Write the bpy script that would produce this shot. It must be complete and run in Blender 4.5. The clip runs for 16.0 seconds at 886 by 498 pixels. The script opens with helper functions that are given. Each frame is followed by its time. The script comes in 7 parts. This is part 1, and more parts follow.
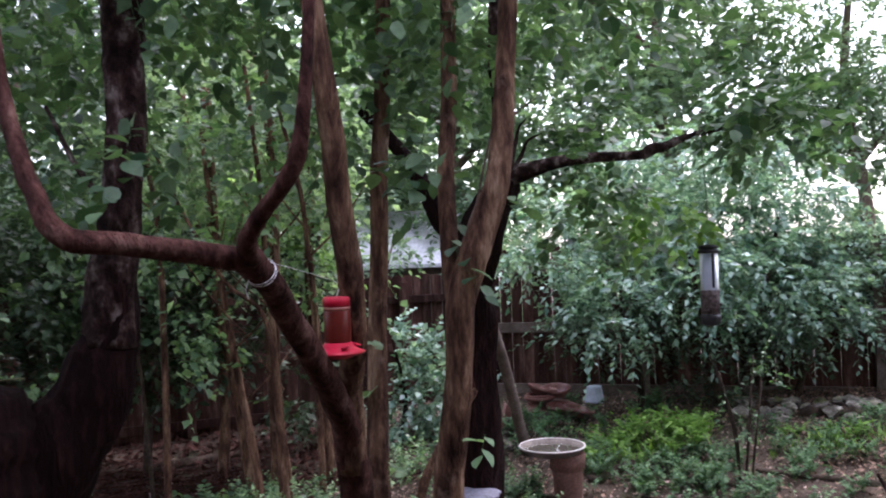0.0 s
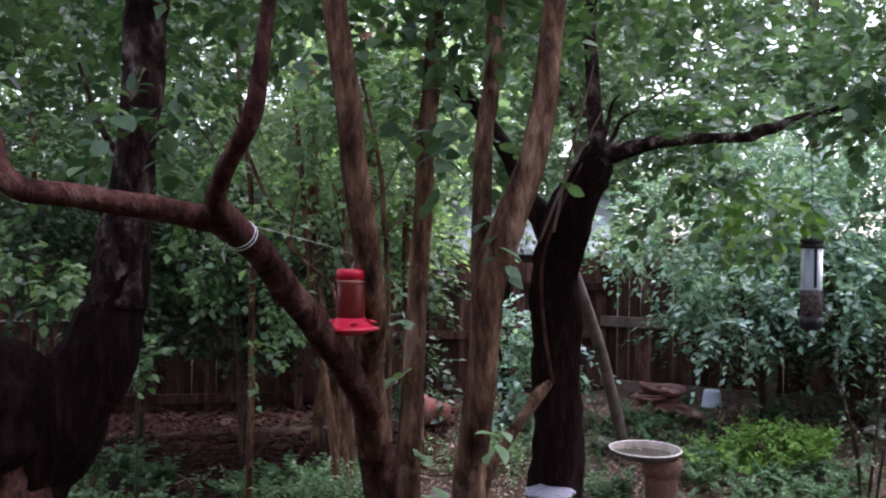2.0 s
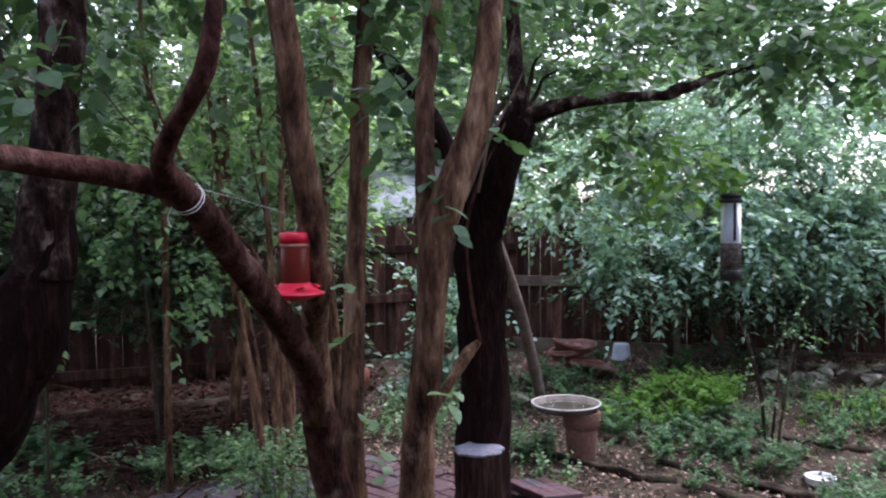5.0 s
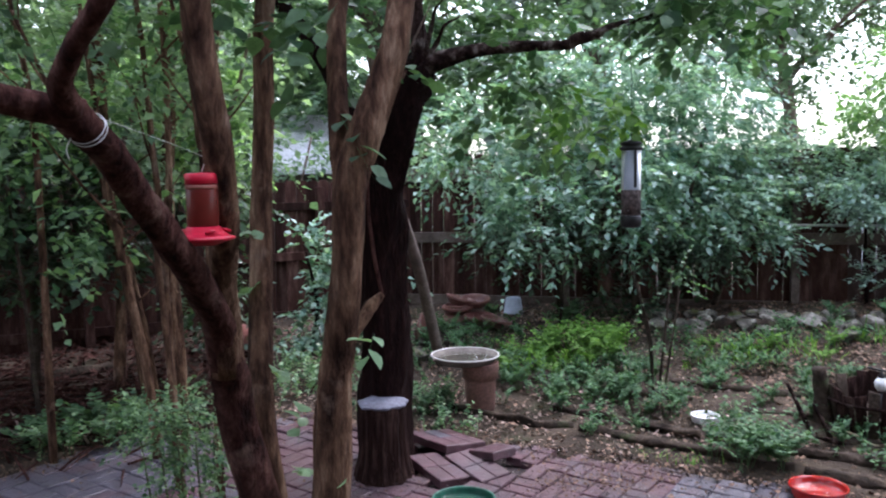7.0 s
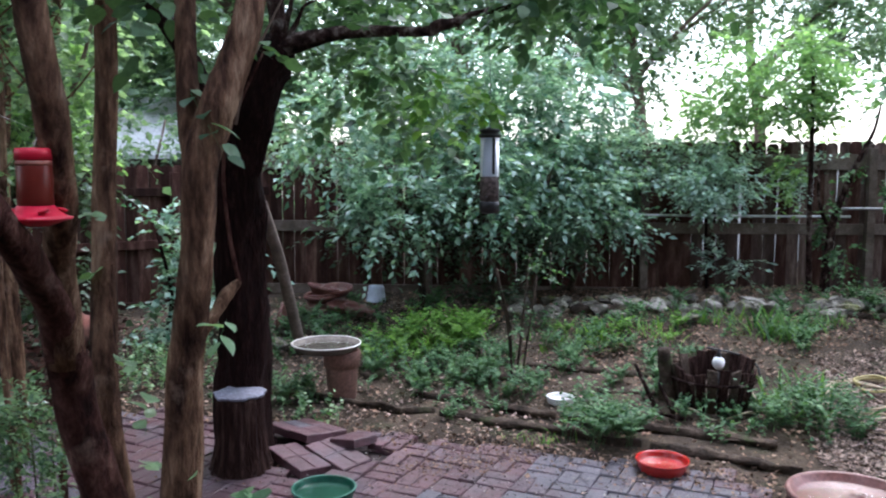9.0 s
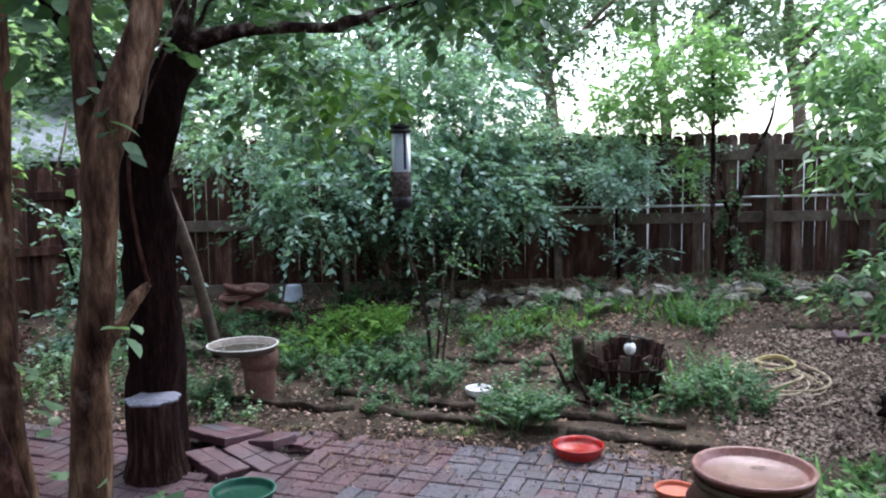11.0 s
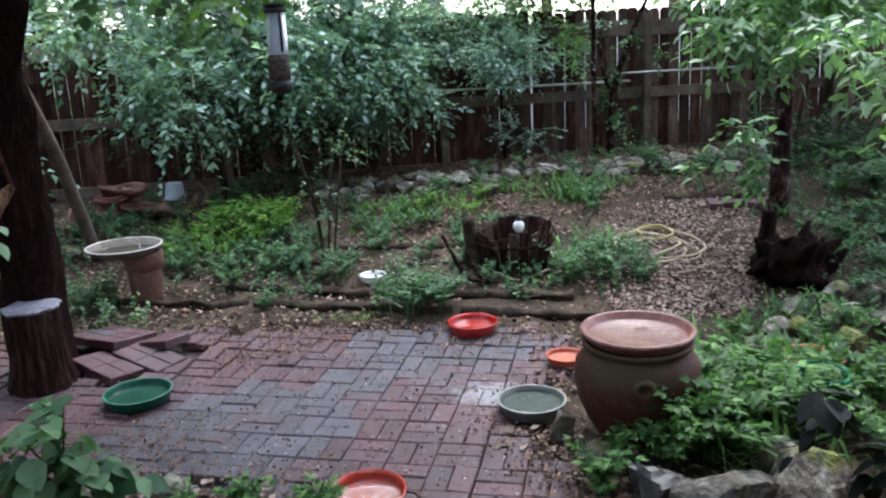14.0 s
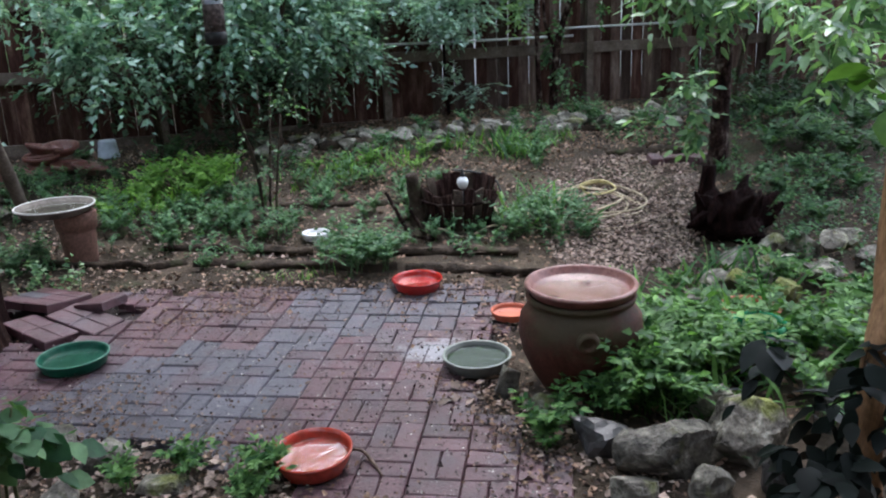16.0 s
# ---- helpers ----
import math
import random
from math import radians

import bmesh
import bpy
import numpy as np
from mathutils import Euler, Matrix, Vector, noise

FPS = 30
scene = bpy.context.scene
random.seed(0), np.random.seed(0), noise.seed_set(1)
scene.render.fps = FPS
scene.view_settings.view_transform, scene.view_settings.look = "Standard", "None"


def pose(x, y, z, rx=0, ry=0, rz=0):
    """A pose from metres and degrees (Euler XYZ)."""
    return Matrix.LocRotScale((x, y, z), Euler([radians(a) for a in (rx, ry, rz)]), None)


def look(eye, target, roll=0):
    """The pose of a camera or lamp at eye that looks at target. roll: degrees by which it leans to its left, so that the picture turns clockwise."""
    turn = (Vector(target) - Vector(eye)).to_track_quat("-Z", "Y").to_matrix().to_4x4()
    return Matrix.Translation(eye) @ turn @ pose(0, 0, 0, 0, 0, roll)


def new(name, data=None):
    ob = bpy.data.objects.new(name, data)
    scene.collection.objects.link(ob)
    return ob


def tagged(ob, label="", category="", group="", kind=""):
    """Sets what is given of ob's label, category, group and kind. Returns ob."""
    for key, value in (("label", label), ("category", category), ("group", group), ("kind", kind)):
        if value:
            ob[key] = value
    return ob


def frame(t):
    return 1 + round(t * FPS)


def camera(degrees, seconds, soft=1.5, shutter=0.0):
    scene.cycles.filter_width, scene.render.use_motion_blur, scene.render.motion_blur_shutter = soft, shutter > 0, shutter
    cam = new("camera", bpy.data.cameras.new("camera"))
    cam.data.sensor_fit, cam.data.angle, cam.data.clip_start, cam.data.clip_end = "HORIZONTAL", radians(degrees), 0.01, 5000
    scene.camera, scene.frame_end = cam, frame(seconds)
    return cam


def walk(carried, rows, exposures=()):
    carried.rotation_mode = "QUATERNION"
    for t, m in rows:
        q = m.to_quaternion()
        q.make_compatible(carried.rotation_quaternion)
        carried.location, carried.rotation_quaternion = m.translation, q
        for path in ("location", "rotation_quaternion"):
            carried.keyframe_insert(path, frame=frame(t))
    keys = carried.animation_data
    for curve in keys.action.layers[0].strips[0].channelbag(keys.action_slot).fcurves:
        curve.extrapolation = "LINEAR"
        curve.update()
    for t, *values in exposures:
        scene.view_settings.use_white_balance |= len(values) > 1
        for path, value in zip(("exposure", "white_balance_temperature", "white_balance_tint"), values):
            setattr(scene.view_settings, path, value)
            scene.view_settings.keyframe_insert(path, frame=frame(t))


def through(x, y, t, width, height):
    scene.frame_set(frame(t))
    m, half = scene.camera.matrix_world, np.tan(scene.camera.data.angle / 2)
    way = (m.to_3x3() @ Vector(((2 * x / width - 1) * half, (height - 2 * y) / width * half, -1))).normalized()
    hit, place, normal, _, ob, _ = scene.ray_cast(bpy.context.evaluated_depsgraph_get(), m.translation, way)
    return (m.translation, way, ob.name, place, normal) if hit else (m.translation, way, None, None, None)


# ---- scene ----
# camera, its way, light and exposure
cam = camera(56.7, 16.0, soft=2.1, shutter=0.5)
SKY, SUN = 0.62, 1.95
EXPOSURES = ((0.0, 0.27, 6200, 31), (2.8, 0.27, 6150, 29), (6.0, 0.33, 6000, 24), (8.5, 0.33, 5900, 18), (12.5, 0.27, 5950, 14), (16.0, 0.16, 6000, 12))
PATH = [
    (0, (0.066, -0.099, 1.925), (0.054, 1.9, 1.956), -2.2),
    (0.5, (0.106, 0.081, 1.923), (0.086, 2.081, 1.936), -1.0),
    (1, (0.269, 0.148, 1.922), (0.134, 2.144, 1.92), -0.6),
    (1.5, (0.406, 0.18, 1.893), (0.119, 2.159, 1.898), 0.8),
    (2, (0.462, 0.162, 1.879), (0.088, 2.127, 1.886), 0.7),
    (2.5, (0.467, 0.167, 1.873), (0.058, 2.124, 1.887), 0.1),
    (3, (0.456, 0.171, 1.876), (0.078, 2.135, 1.872), -0.3),
    (5.5, (0.269, 0.195, 1.857), (0.21, 2.192, 1.752), -0.6),
    (6, (0.236, 0.211, 1.833), (0.25, 2.206, 1.697), -0.7),
    (6.5, (0.213, 0.223, 1.814), (0.292, 2.215, 1.654), -0.6),
    (7, (0.197, 0.252, 1.798), (0.348, 2.238, 1.624), -0.8),
    (7.5, (0.193, 0.269, 1.778), (0.417, 2.247, 1.587), -0.9),
    (8, (0.207, 0.286, 1.772), (0.52, 2.251, 1.574), -0.6),
    (8.5, (0.22, 0.281, 1.773), (0.62, 2.231, 1.573), -0.0),
    (9, (0.223, 0.269, 1.771), (0.697, 2.202, 1.572), 0.1),
    (11.5, (0.259, 0.234, 1.756), (0.952, 2.096, 1.533), -1.5),
    (12, (0.274, 0.249, 1.744), (0.998, 2.094, 1.472), -2.1),
    (12.5, (0.281, 0.26, 1.733), (1.028, 2.084, 1.39), -2.9),
    (13, (0.277, 0.267, 1.731), (1.061, 2.062, 1.325), -3.5),
    (13.5, (0.26, 0.263, 1.729), (1.089, 2.028, 1.281), -3.2),
    (14, (0.258, 0.266, 1.726), (1.137, 1.998, 1.247), -2.7),
    (14.5, (0.265, 0.276, 1.717), (1.189, 1.976, 1.21), -2.6),
    (15, (0.27, 0.285, 1.711), (1.22, 1.961, 1.173), -2.5),
    (15.5, (0.274, 0.293, 1.708), (1.239, 1.952, 1.146), -2.3),
    (16, (0.278, 0.297, 1.707), (1.257, 1.941, 1.124), -2.3),
]
walk(cam, [(t, look(eye, target, roll)) for t, eye, target, roll in PATH], EXPOSURES)

# ---- world and light ----
world = bpy.data.worlds.new("world")
scene.world = world
world.use_nodes = True
wn, wl = world.node_tree.nodes, world.node_tree.links
wn.clear()
sky = wn.new("ShaderNodeTexSky")
sky.sky_type = "NISHITA"
sky.sun_disc = False
sky.sun_elevation, sky.sun_rotation = radians(59), radians(45)
sky.air_density, sky.dust_density, sky.ozone_density = 1.3, 1.5, 1.5
hsv = wn.new("ShaderNodeHueSaturation")
hsv.inputs["Saturation"].default_value = 0.4
bgd = wn.new("ShaderNodeBackground")
bgd.inputs["Strength"].default_value = SKY
wout = wn.new("ShaderNodeOutputWorld")
# an overcast sky is brighter overhead than at the horizon
geo = wn.new("ShaderNodeTexCoord")
sep = wn.new("ShaderNodeSeparateXYZ")
lift = wn.new("ShaderNodeMapRange")
lift.inputs["From Min"].default_value, lift.inputs["From Max"].default_value = 0.0, 1.0
lift.inputs["To Min"].default_value, lift.inputs["To Max"].default_value = 0.55, 1.9
tone = wn.new("ShaderNodeVectorMath")
tone.operation = "SCALE"
wl.new(geo.outputs["Generated"], sep.inputs[0])
wl.new(sep.outputs["Z"], lift.inputs["Value"])
wl.new(sky.outputs[0], hsv.inputs["Color"])
wl.new(hsv.outputs[0], tone.inputs[0])
wl.new(lift.outputs[0], tone.inputs["Scale"])
wl.new(tone.outputs[0], bgd.inputs["Color"])
wl.new(bgd.outputs[0], wout.inputs["Surface"])
sun = new("sun", bpy.data.lights.new("sun", "SUN"))
sun.data.energy, sun.data.angle, sun.data.color = SUN, radians(25), (1.0, 0.97, 0.93)
sun.matrix_world = look((5.0, 5.0, 12.0), (0.0, 0.0, 0.0))


# ---- materials ----
def nodes_of(name):
    m = bpy.data.materials.new(name)
    m.use_nodes = True
    return m, m.node_tree.nodes, m.node_tree.links, m.node_tree.nodes["Principled BSDF"]


def noise_tex(n, l, scale, detail=6, rough=0.6, stretch=(1, 1, 1)):
    co = n.new("ShaderNodeNewGeometry")
    mp = n.new("ShaderNodeMapping")
    mp.inputs["Scale"].default_value = stretch
    tx = n.new("ShaderNodeTexNoise")
    tx.inputs["Scale"].default_value, tx.inputs["Detail"].default_value, tx.inputs["Roughness"].default_value = scale, detail, rough
    l.new(co.outputs["Position"], mp.inputs["Vector"])
    l.new(mp.outputs[0], tx.inputs["Vector"])
    return tx


def ramp(n, l, src, stops):
    r = n.new("ShaderNodeValToRGB")
    r.color_ramp.elements[0].position, r.color_ramp.elements[0].color = stops[0][0], (*stops[0][1], 1)
    r.color_ramp.elements[1].position, r.color_ramp.elements[1].color = stops[-1][0], (*stops[-1][1], 1)
    for p, c in stops[1:-1]:
        r.color_ramp.elements.new(p).color = (*c, 1)
    l.new(src, r.inputs["Fac"])
    return r


def bump(n, l, b, height, strength, distance=0.01):
    bp = n.new("ShaderNodeBump")
    bp.inputs["Strength"].default_value, bp.inputs["Distance"].default_value = strength, distance
    l.new(height, bp.inputs["Height"])
    l.new(bp.outputs[0], b.inputs["Normal"])


def mixed(n, l, a, b, fac, mode="MIX"):
    m = n.new("ShaderNodeMix")
    m.data_type, m.blend_type = "RGBA", mode
    for sock, v in ((m.inputs[6], a), (m.inputs[7], b), (m.inputs[0], fac)):
        if isinstance(v, bpy.types.NodeSocket):
            l.new(v, sock)
        elif isinstance(v, tuple):
            sock.default_value = (*v, 1)
        else:
            sock.default_value = v
    return m.outputs[2]


def surface(name, stops, scale=8, stretch=(1, 1, 1), rough=0.7, metal=0.0, relief=0.3, fine=60, spots=None, depth=0.01, vary="", spread=0.25, spec=0.2, blot=None):
    """A noisy surface: large variation by stops, fine grain, optional patches of a second colour."""
    m, n, l, b = nodes_of(name)
    big = noise_tex(n, l, scale, 8, 0.65, stretch)
    small = noise_tex(n, l, fine, 4, 0.6, stretch)
    col = ramp(n, l, big.outputs["Fac"], stops).outputs["Color"]
    grain = ramp(n, l, small.outputs["Fac"], [(0.3, (0.62, 0.62, 0.62)), (0.7, (1.25, 1.25, 1.25))]).outputs["Color"]
    if spots:
        sp = noise_tex(n, l, spots[0], 5, 0.6)
        fac = ramp(n, l, sp.outputs["Fac"], [(spots[1], (0, 0, 0)), (spots[1] + 0.1, (0.85, 0.85, 0.85))]).outputs["Color"]
        col = mixed(n, l, col, spots[2], fac)
    col = mixed(n, l, col, grain, 1.0, "MULTIPLY")
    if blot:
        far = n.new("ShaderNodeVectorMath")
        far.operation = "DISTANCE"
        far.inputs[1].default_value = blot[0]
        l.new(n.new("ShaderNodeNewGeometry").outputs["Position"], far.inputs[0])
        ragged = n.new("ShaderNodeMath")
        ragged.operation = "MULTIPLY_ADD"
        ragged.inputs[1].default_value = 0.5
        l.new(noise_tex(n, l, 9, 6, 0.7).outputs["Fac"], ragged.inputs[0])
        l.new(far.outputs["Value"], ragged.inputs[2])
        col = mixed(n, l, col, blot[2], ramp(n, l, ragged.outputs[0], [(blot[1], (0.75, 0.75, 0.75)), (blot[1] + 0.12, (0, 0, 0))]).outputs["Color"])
    if vary:
        if vary == "object":
            rnd = n.new("ShaderNodeObjectInfo").outputs["Random"]
        else:
            rnd = n.new("ShaderNodeNewGeometry").outputs["Random Per Island"]
        h = n.new("ShaderNodeHueSaturation")
        mr = n.new("ShaderNodeMapRange")
        mr.inputs["To Min"].default_value, mr.inputs["To Max"].default_value = 1 - spread, 1 + spread
        l.new(rnd, mr.inputs["Value"])
        l.new(mr.outputs[0], h.inputs["Value"])
        l.new(col, h.inputs["Color"])
        col = h.outputs[0]
    l.new(col, b.inputs["Base Color"])
    b.inputs["Roughness"].default_value, b.inputs["Metallic"].default_value = rough, metal
    b.inputs["Specular IOR Level"].default_value = spec
    mx = n.new("ShaderNodeMath")
    mx.operation = "MULTIPLY_ADD"
    mx.inputs[1].default_value = 0.35
    l.new(small.outputs["Fac"], mx.inputs[0])
    l.new(big.outputs["Fac"], mx.inputs[2])
    bump(n, l, b, mx.outputs[0], relief, depth)
    return m


def leaf_material(name, dark, light, gloss=0.4, through=0.35, spec=0.45):
    """A leaf: each one its own tint, some light passes through."""
    m, n, l, b = nodes_of(name)
    rnd = n.new("ShaderNodeNewGeometry").outputs["Random Per Island"]
    mid = tuple((a + c) / 2 for a, c in zip(dark, light))
    col = ramp(n, l, rnd, [(0.0, dark), (0.55, mid), (0.97, light), (1.0, tuple(min(1, c * 1.3) for c in light))]).outputs["Color"]
    tx = noise_tex(n, l, 35, 3)
    col = mixed(n, l, col, ramp(n, l, tx.outputs["Fac"], [(0.3, (0.75, 0.75, 0.75)), (0.7, (1.15, 1.15, 1.15))]).outputs["Color"], 1.0, "MULTIPLY")
    l.new(col, b.inputs["Base Color"])
    b.inputs["Roughness"].default_value = gloss
    b.inputs["Specular IOR Level"].default_value = spec
    tr = n.new("ShaderNodeBsdfTranslucent")
    tcol = mixed(n, l, col, (1.0, 1.15, 0.55), 1.0, "MULTIPLY")
    l.new(tcol, tr.inputs["Color"])
    mix = n.new("ShaderNodeMixShader")
    mix.inputs[0].default_value = through
    l.new(b.outputs[0], mix.inputs[1])
    l.new(tr.outputs[0], mix.inputs[2])
    l.new(mix.outputs[0], n["Material Output"].inputs["Surface"])
    return m


def plain(name, colour, rough=0.5, metal=0.0, wear=0.12, spec=0.5):
    m, n, l, b = nodes_of(name)
    tx = noise_tex(n, l, 22, 6)
    k = 1 - wear * 2
    col = ramp(n, l, tx.outputs["Fac"], [(0.35, tuple(c * k for c in colour)), (0.65, colour)]).outputs["Color"]
    l.new(col, b.inputs["Base Color"])
    b.inputs["Roughness"].default_value, b.inputs["Metallic"].default_value = rough, metal
    b.inputs["Specular IOR Level"].default_value = spec
    bump(n, l, b, tx.outputs["Fac"], 0.08, 0.004)
    return m


def water_material(name, gloss, tint, ripple=0.08):
    m, n, l, b = nodes_of(name)
    gl = n.new("ShaderNodeBsdfGlossy")
    gl.inputs["Roughness"].default_value = 0.02
    tr = n.new("ShaderNodeBsdfTransparent")
    tr.inputs["Color"].default_value = (*tint, 1)
    fr = n.new("ShaderNodeFresnel")
    fr.inputs["IOR"].default_value = 1.33
    tx = noise_tex(n, l, 30, 2)
    bp = n.new("ShaderNodeBump")
    bp.inputs["Strength"].default_value, bp.inputs["Distance"].default_value = ripple, 0.01
    l.new(tx.outputs["Fac"], bp.inputs["Height"])
    l.new(bp.outputs[0], gl.inputs["Normal"])
    mix = n.new("ShaderNodeMixShader")
    # scales the Fresnel reflection down so that the mirrored sky stays dim
    mirror_cut = n.new("ShaderNodeMath")
    mirror_cut.operation = "MULTIPLY"
    mirror_cut.inputs[1].default_value = gloss
    l.new(fr.outputs[0], mirror_cut.inputs[0])
    l.new(mirror_cut.outputs[0], mix.inputs[0])
    l.new(tr.outputs[0], mix.inputs[1])
    l.new(gl.outputs[0], mix.inputs[2])
    l.new(mix.outputs[0], n["Material Output"].inputs["Surface"])
    return m


def clear_material(name, tint):
    m, n, l, b = nodes_of(name)
    gl = n.new("ShaderNodeBsdfGlossy")
    gl.inputs["Roughness"].default_value = 0.5
    tr = n.new("ShaderNodeBsdfTransparent")
    tr.inputs["Color"].default_value = (*tint, 1)
    # pale diffuse share puts the light behind the tube into its colour
    df = n.new("ShaderNodeBsdfDiffuse")
    df.inputs["Color"].default_value = (0.62, 0.68, 0.76, 1)
    pale_mix = n.new("ShaderNodeMixShader")
    pale_mix.inputs[0].default_value = 0.5
    fr = n.new("ShaderNodeFresnel")
    fr.inputs["IOR"].default_value = 1.25
    mix = n.new("ShaderNodeMixShader")
    l.new(tr.outputs[0], pale_mix.inputs[1])
    l.new(df.outputs[0], pale_mix.inputs[2])
    l.new(fr.outputs[0], mix.inputs[0])
    l.new(pale_mix.outputs[0], mix.inputs[1])
    l.new(gl.outputs[0], mix.inputs[2])
    l.new(mix.outputs[0], n["Material Output"].inputs["Surface"])
    return m


M_SOIL = surface("soil", [(0.25, (0.018, 0.0125, 0.0085)), (0.5, (0.046, 0.033, 0.0225)), (0.75, (0.105, 0.078, 0.054))], 2.2, rough=0.95, relief=1.0, fine=35, depth=0.05, spots=(2.0, 0.56, (0.035, 0.042, 0.018)))
M_LITTER = surface("leaf_litter", [(0.3, (0.10, 0.058, 0.038)), (0.55, (0.21, 0.135, 0.095)), (0.75, (0.38, 0.3, 0.235))], 9, rough=0.75, relief=0.1, vary="island", spread=0.6)
M_CHIPS = surface("wood_chips", [(0.3, (0.20, 0.14, 0.115)), (0.6, (0.31, 0.235, 0.195)), (0.8, (0.46, 0.385, 0.33))], 5, rough=0.85, relief=0.2, vary="island", spread=0.65)
M_BRICK = surface("brick", [(0.3, (0.05, 0.022, 0.028)), (0.5, (0.086, 0.036, 0.044)), (0.8, (0.125, 0.06, 0.07))], 5, rough=0.42, relief=0.9, fine=120, depth=0.012, vary="object", spread=0.2, spots=(3.2, 0.5, (0.07, 0.044, 0.056)), spec=0.5, blot=((2.19, 3.62, 0.0), 0.32, (0.33, 0.33, 0.35)))
# blue-grey of some bricks together with sky sheen put into the colour
M_BRICK_BLUE = surface("brick_blue_grey_sheen", [(0.3, (0.05, 0.044, 0.058)), (0.55, (0.078, 0.07, 0.089)), (0.8, (0.11, 0.098, 0.116))], 5, rough=0.4, relief=0.9, fine=120, depth=0.012, vary="object", spread=0.2, spots=(3.2, 0.52, (0.082, 0.052, 0.062)), spec=0.5, blot=((2.19, 3.62, 0.0), 0.32, (0.33, 0.33, 0.35)))
M_JOINT = surface("joint_dirt", [(0.3, (0.022, 0.016, 0.016)), (0.7, (0.06, 0.044, 0.042))], 12, rough=0.9, relief=0.6)
M_BARK = surface("reddish_bark", [(0.33, (0.018, 0.008, 0.006)), (0.44, (0.072, 0.037, 0.023)), (0.55, (0.156, 0.088, 0.054)), (0.68, (0.32, 0.21, 0.138))], 5.5, (3.0, 3.0, 0.8), rough=0.85, relief=1.0, fine=24, depth=0.04, spots=(6.0, 0.6, (0.22, 0.15, 0.11)), spec=0.1)
# darker copy of the reddish bark, canopy shade put into the colour
M_BARK_LIMB = surface("shaded_brown_bark", [(0.33, (0.012, 0.005, 0.004)), (0.45, (0.042, 0.016, 0.013)), (0.57, (0.084, 0.037, 0.029)), (0.72, (0.17, 0.1, 0.08))], 5.5, (3.0, 3.0, 1.5), rough=0.85, relief=1.0, fine=24, depth=0.03, spots=(6.0, 0.62, (0.14, 0.09, 0.07)), spec=0.08)
M_STUMP = surface("ridged_stump_bark", [(0.3, (0.006, 0.0025, 0.002)), (0.5, (0.024, 0.011, 0.009)), (0.68, (0.07, 0.04, 0.032))], 6, (5, 5, 0.6), rough=0.85, relief=1.0, fine=22, depth=0.04, spec=0.08)
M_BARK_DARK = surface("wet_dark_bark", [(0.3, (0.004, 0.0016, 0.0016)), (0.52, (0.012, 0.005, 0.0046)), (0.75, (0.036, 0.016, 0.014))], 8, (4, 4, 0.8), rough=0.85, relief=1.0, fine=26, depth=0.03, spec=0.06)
M_BARK_TALL = surface("flaky_dark_bark", [(0.36, (0.005, 0.0024, 0.0024)), (0.47, (0.022, 0.0105, 0.009)), (0.56, (0.055, 0.033, 0.028)), (0.66, (0.2, 0.165, 0.145))], 8, (1.8, 1.8, 1.2), rough=0.85, relief=1.0, fine=26, depth=0.05, spots=(4.0, 0.6, (0.16, 0.13, 0.115)), spec=0.08)
M_BARK_GREY = surface("greyish_bark", [(0.3, (0.07, 0.045, 0.035)), (0.55, (0.16, 0.115, 0.09)), (0.8, (0.28, 0.22, 0.18))], 8, (4, 4, 0.8), rough=0.8, relief=0.6, fine=40, depth=0.01)
M_CUT = surface("cut_wood_grey", [(0.3, (0.13, 0.13, 0.165)), (0.7, (0.26, 0.26, 0.32))], 14, rough=0.8, relief=0.4)
M_LOG = surface("rotten_log", [(0.28, (0.012, 0.009, 0.007)), (0.5, (0.045, 0.031, 0.022)), (0.75, (0.12, 0.088, 0.064))], 7, rough=0.9, relief=1.0, fine=35, depth=0.03, spots=(4.5, 0.57, (0.04, 0.055, 0.02)))
M_FENCE = surface("fence_board", [(0.25, (0.015, 0.0065, 0.0055)), (0.5, (0.047, 0.021, 0.0165)), (0.75, (0.14, 0.085, 0.068))], 4, (3, 3, 0.5), rough=0.85, relief=0.5, fine=45, depth=0.006, vary="object", spread=0.5, spec=0.1)
# lighter copy of the boards, brighter light on the right run put into colour
M_FENCE_LIT = surface("lit_grey_board", [(0.25, (0.035, 0.02, 0.017)), (0.5, (0.085, 0.055, 0.046)), (0.75, (0.2, 0.155, 0.135))], 4, (3, 3, 0.5), rough=0.85, relief=0.5, fine=45, depth=0.006, vary="object", spread=0.5, spec=0.1)
M_PALE_WALL = surface("pale_backing", [(0.3, (0.62, 0.63, 0.6)), (0.7, (0.8, 0.8, 0.78))], 3, rough=0.85, relief=0.2)
M_RAIL = surface("fence_rail", [(0.25, (0.05, 0.037, 0.03)), (0.5, (0.115, 0.088, 0.072)), (0.75, (0.22, 0.18, 0.155))], 4, rough=0.85, relief=0.5, depth=0.006)
M_DARKWET = surface("damp_clay", [(0.3, (0.09, 0.078, 0.07)), (0.7, (0.2, 0.175, 0.155))], 9, rough=0.85, relief=0.3, spec=0.15)
M_PLASTER = surface("painted_brick_wall", [(0.3, (0.24, 0.19, 0.16)), (0.7, (0.34, 0.28, 0.24))], 3, rough=0.85, relief=0.2)
M_TERRA = surface("terracotta", [(0.25, (0.17, 0.06, 0.05)), (0.5, (0.26, 0.098, 0.08)), (0.8, (0.36, 0.17, 0.145))], 3.5, rough=0.65, relief=0.25, fine=70, depth=0.003, spots=(4, 0.6, (0.15, 0.09, 0.072)), spec=0.3)
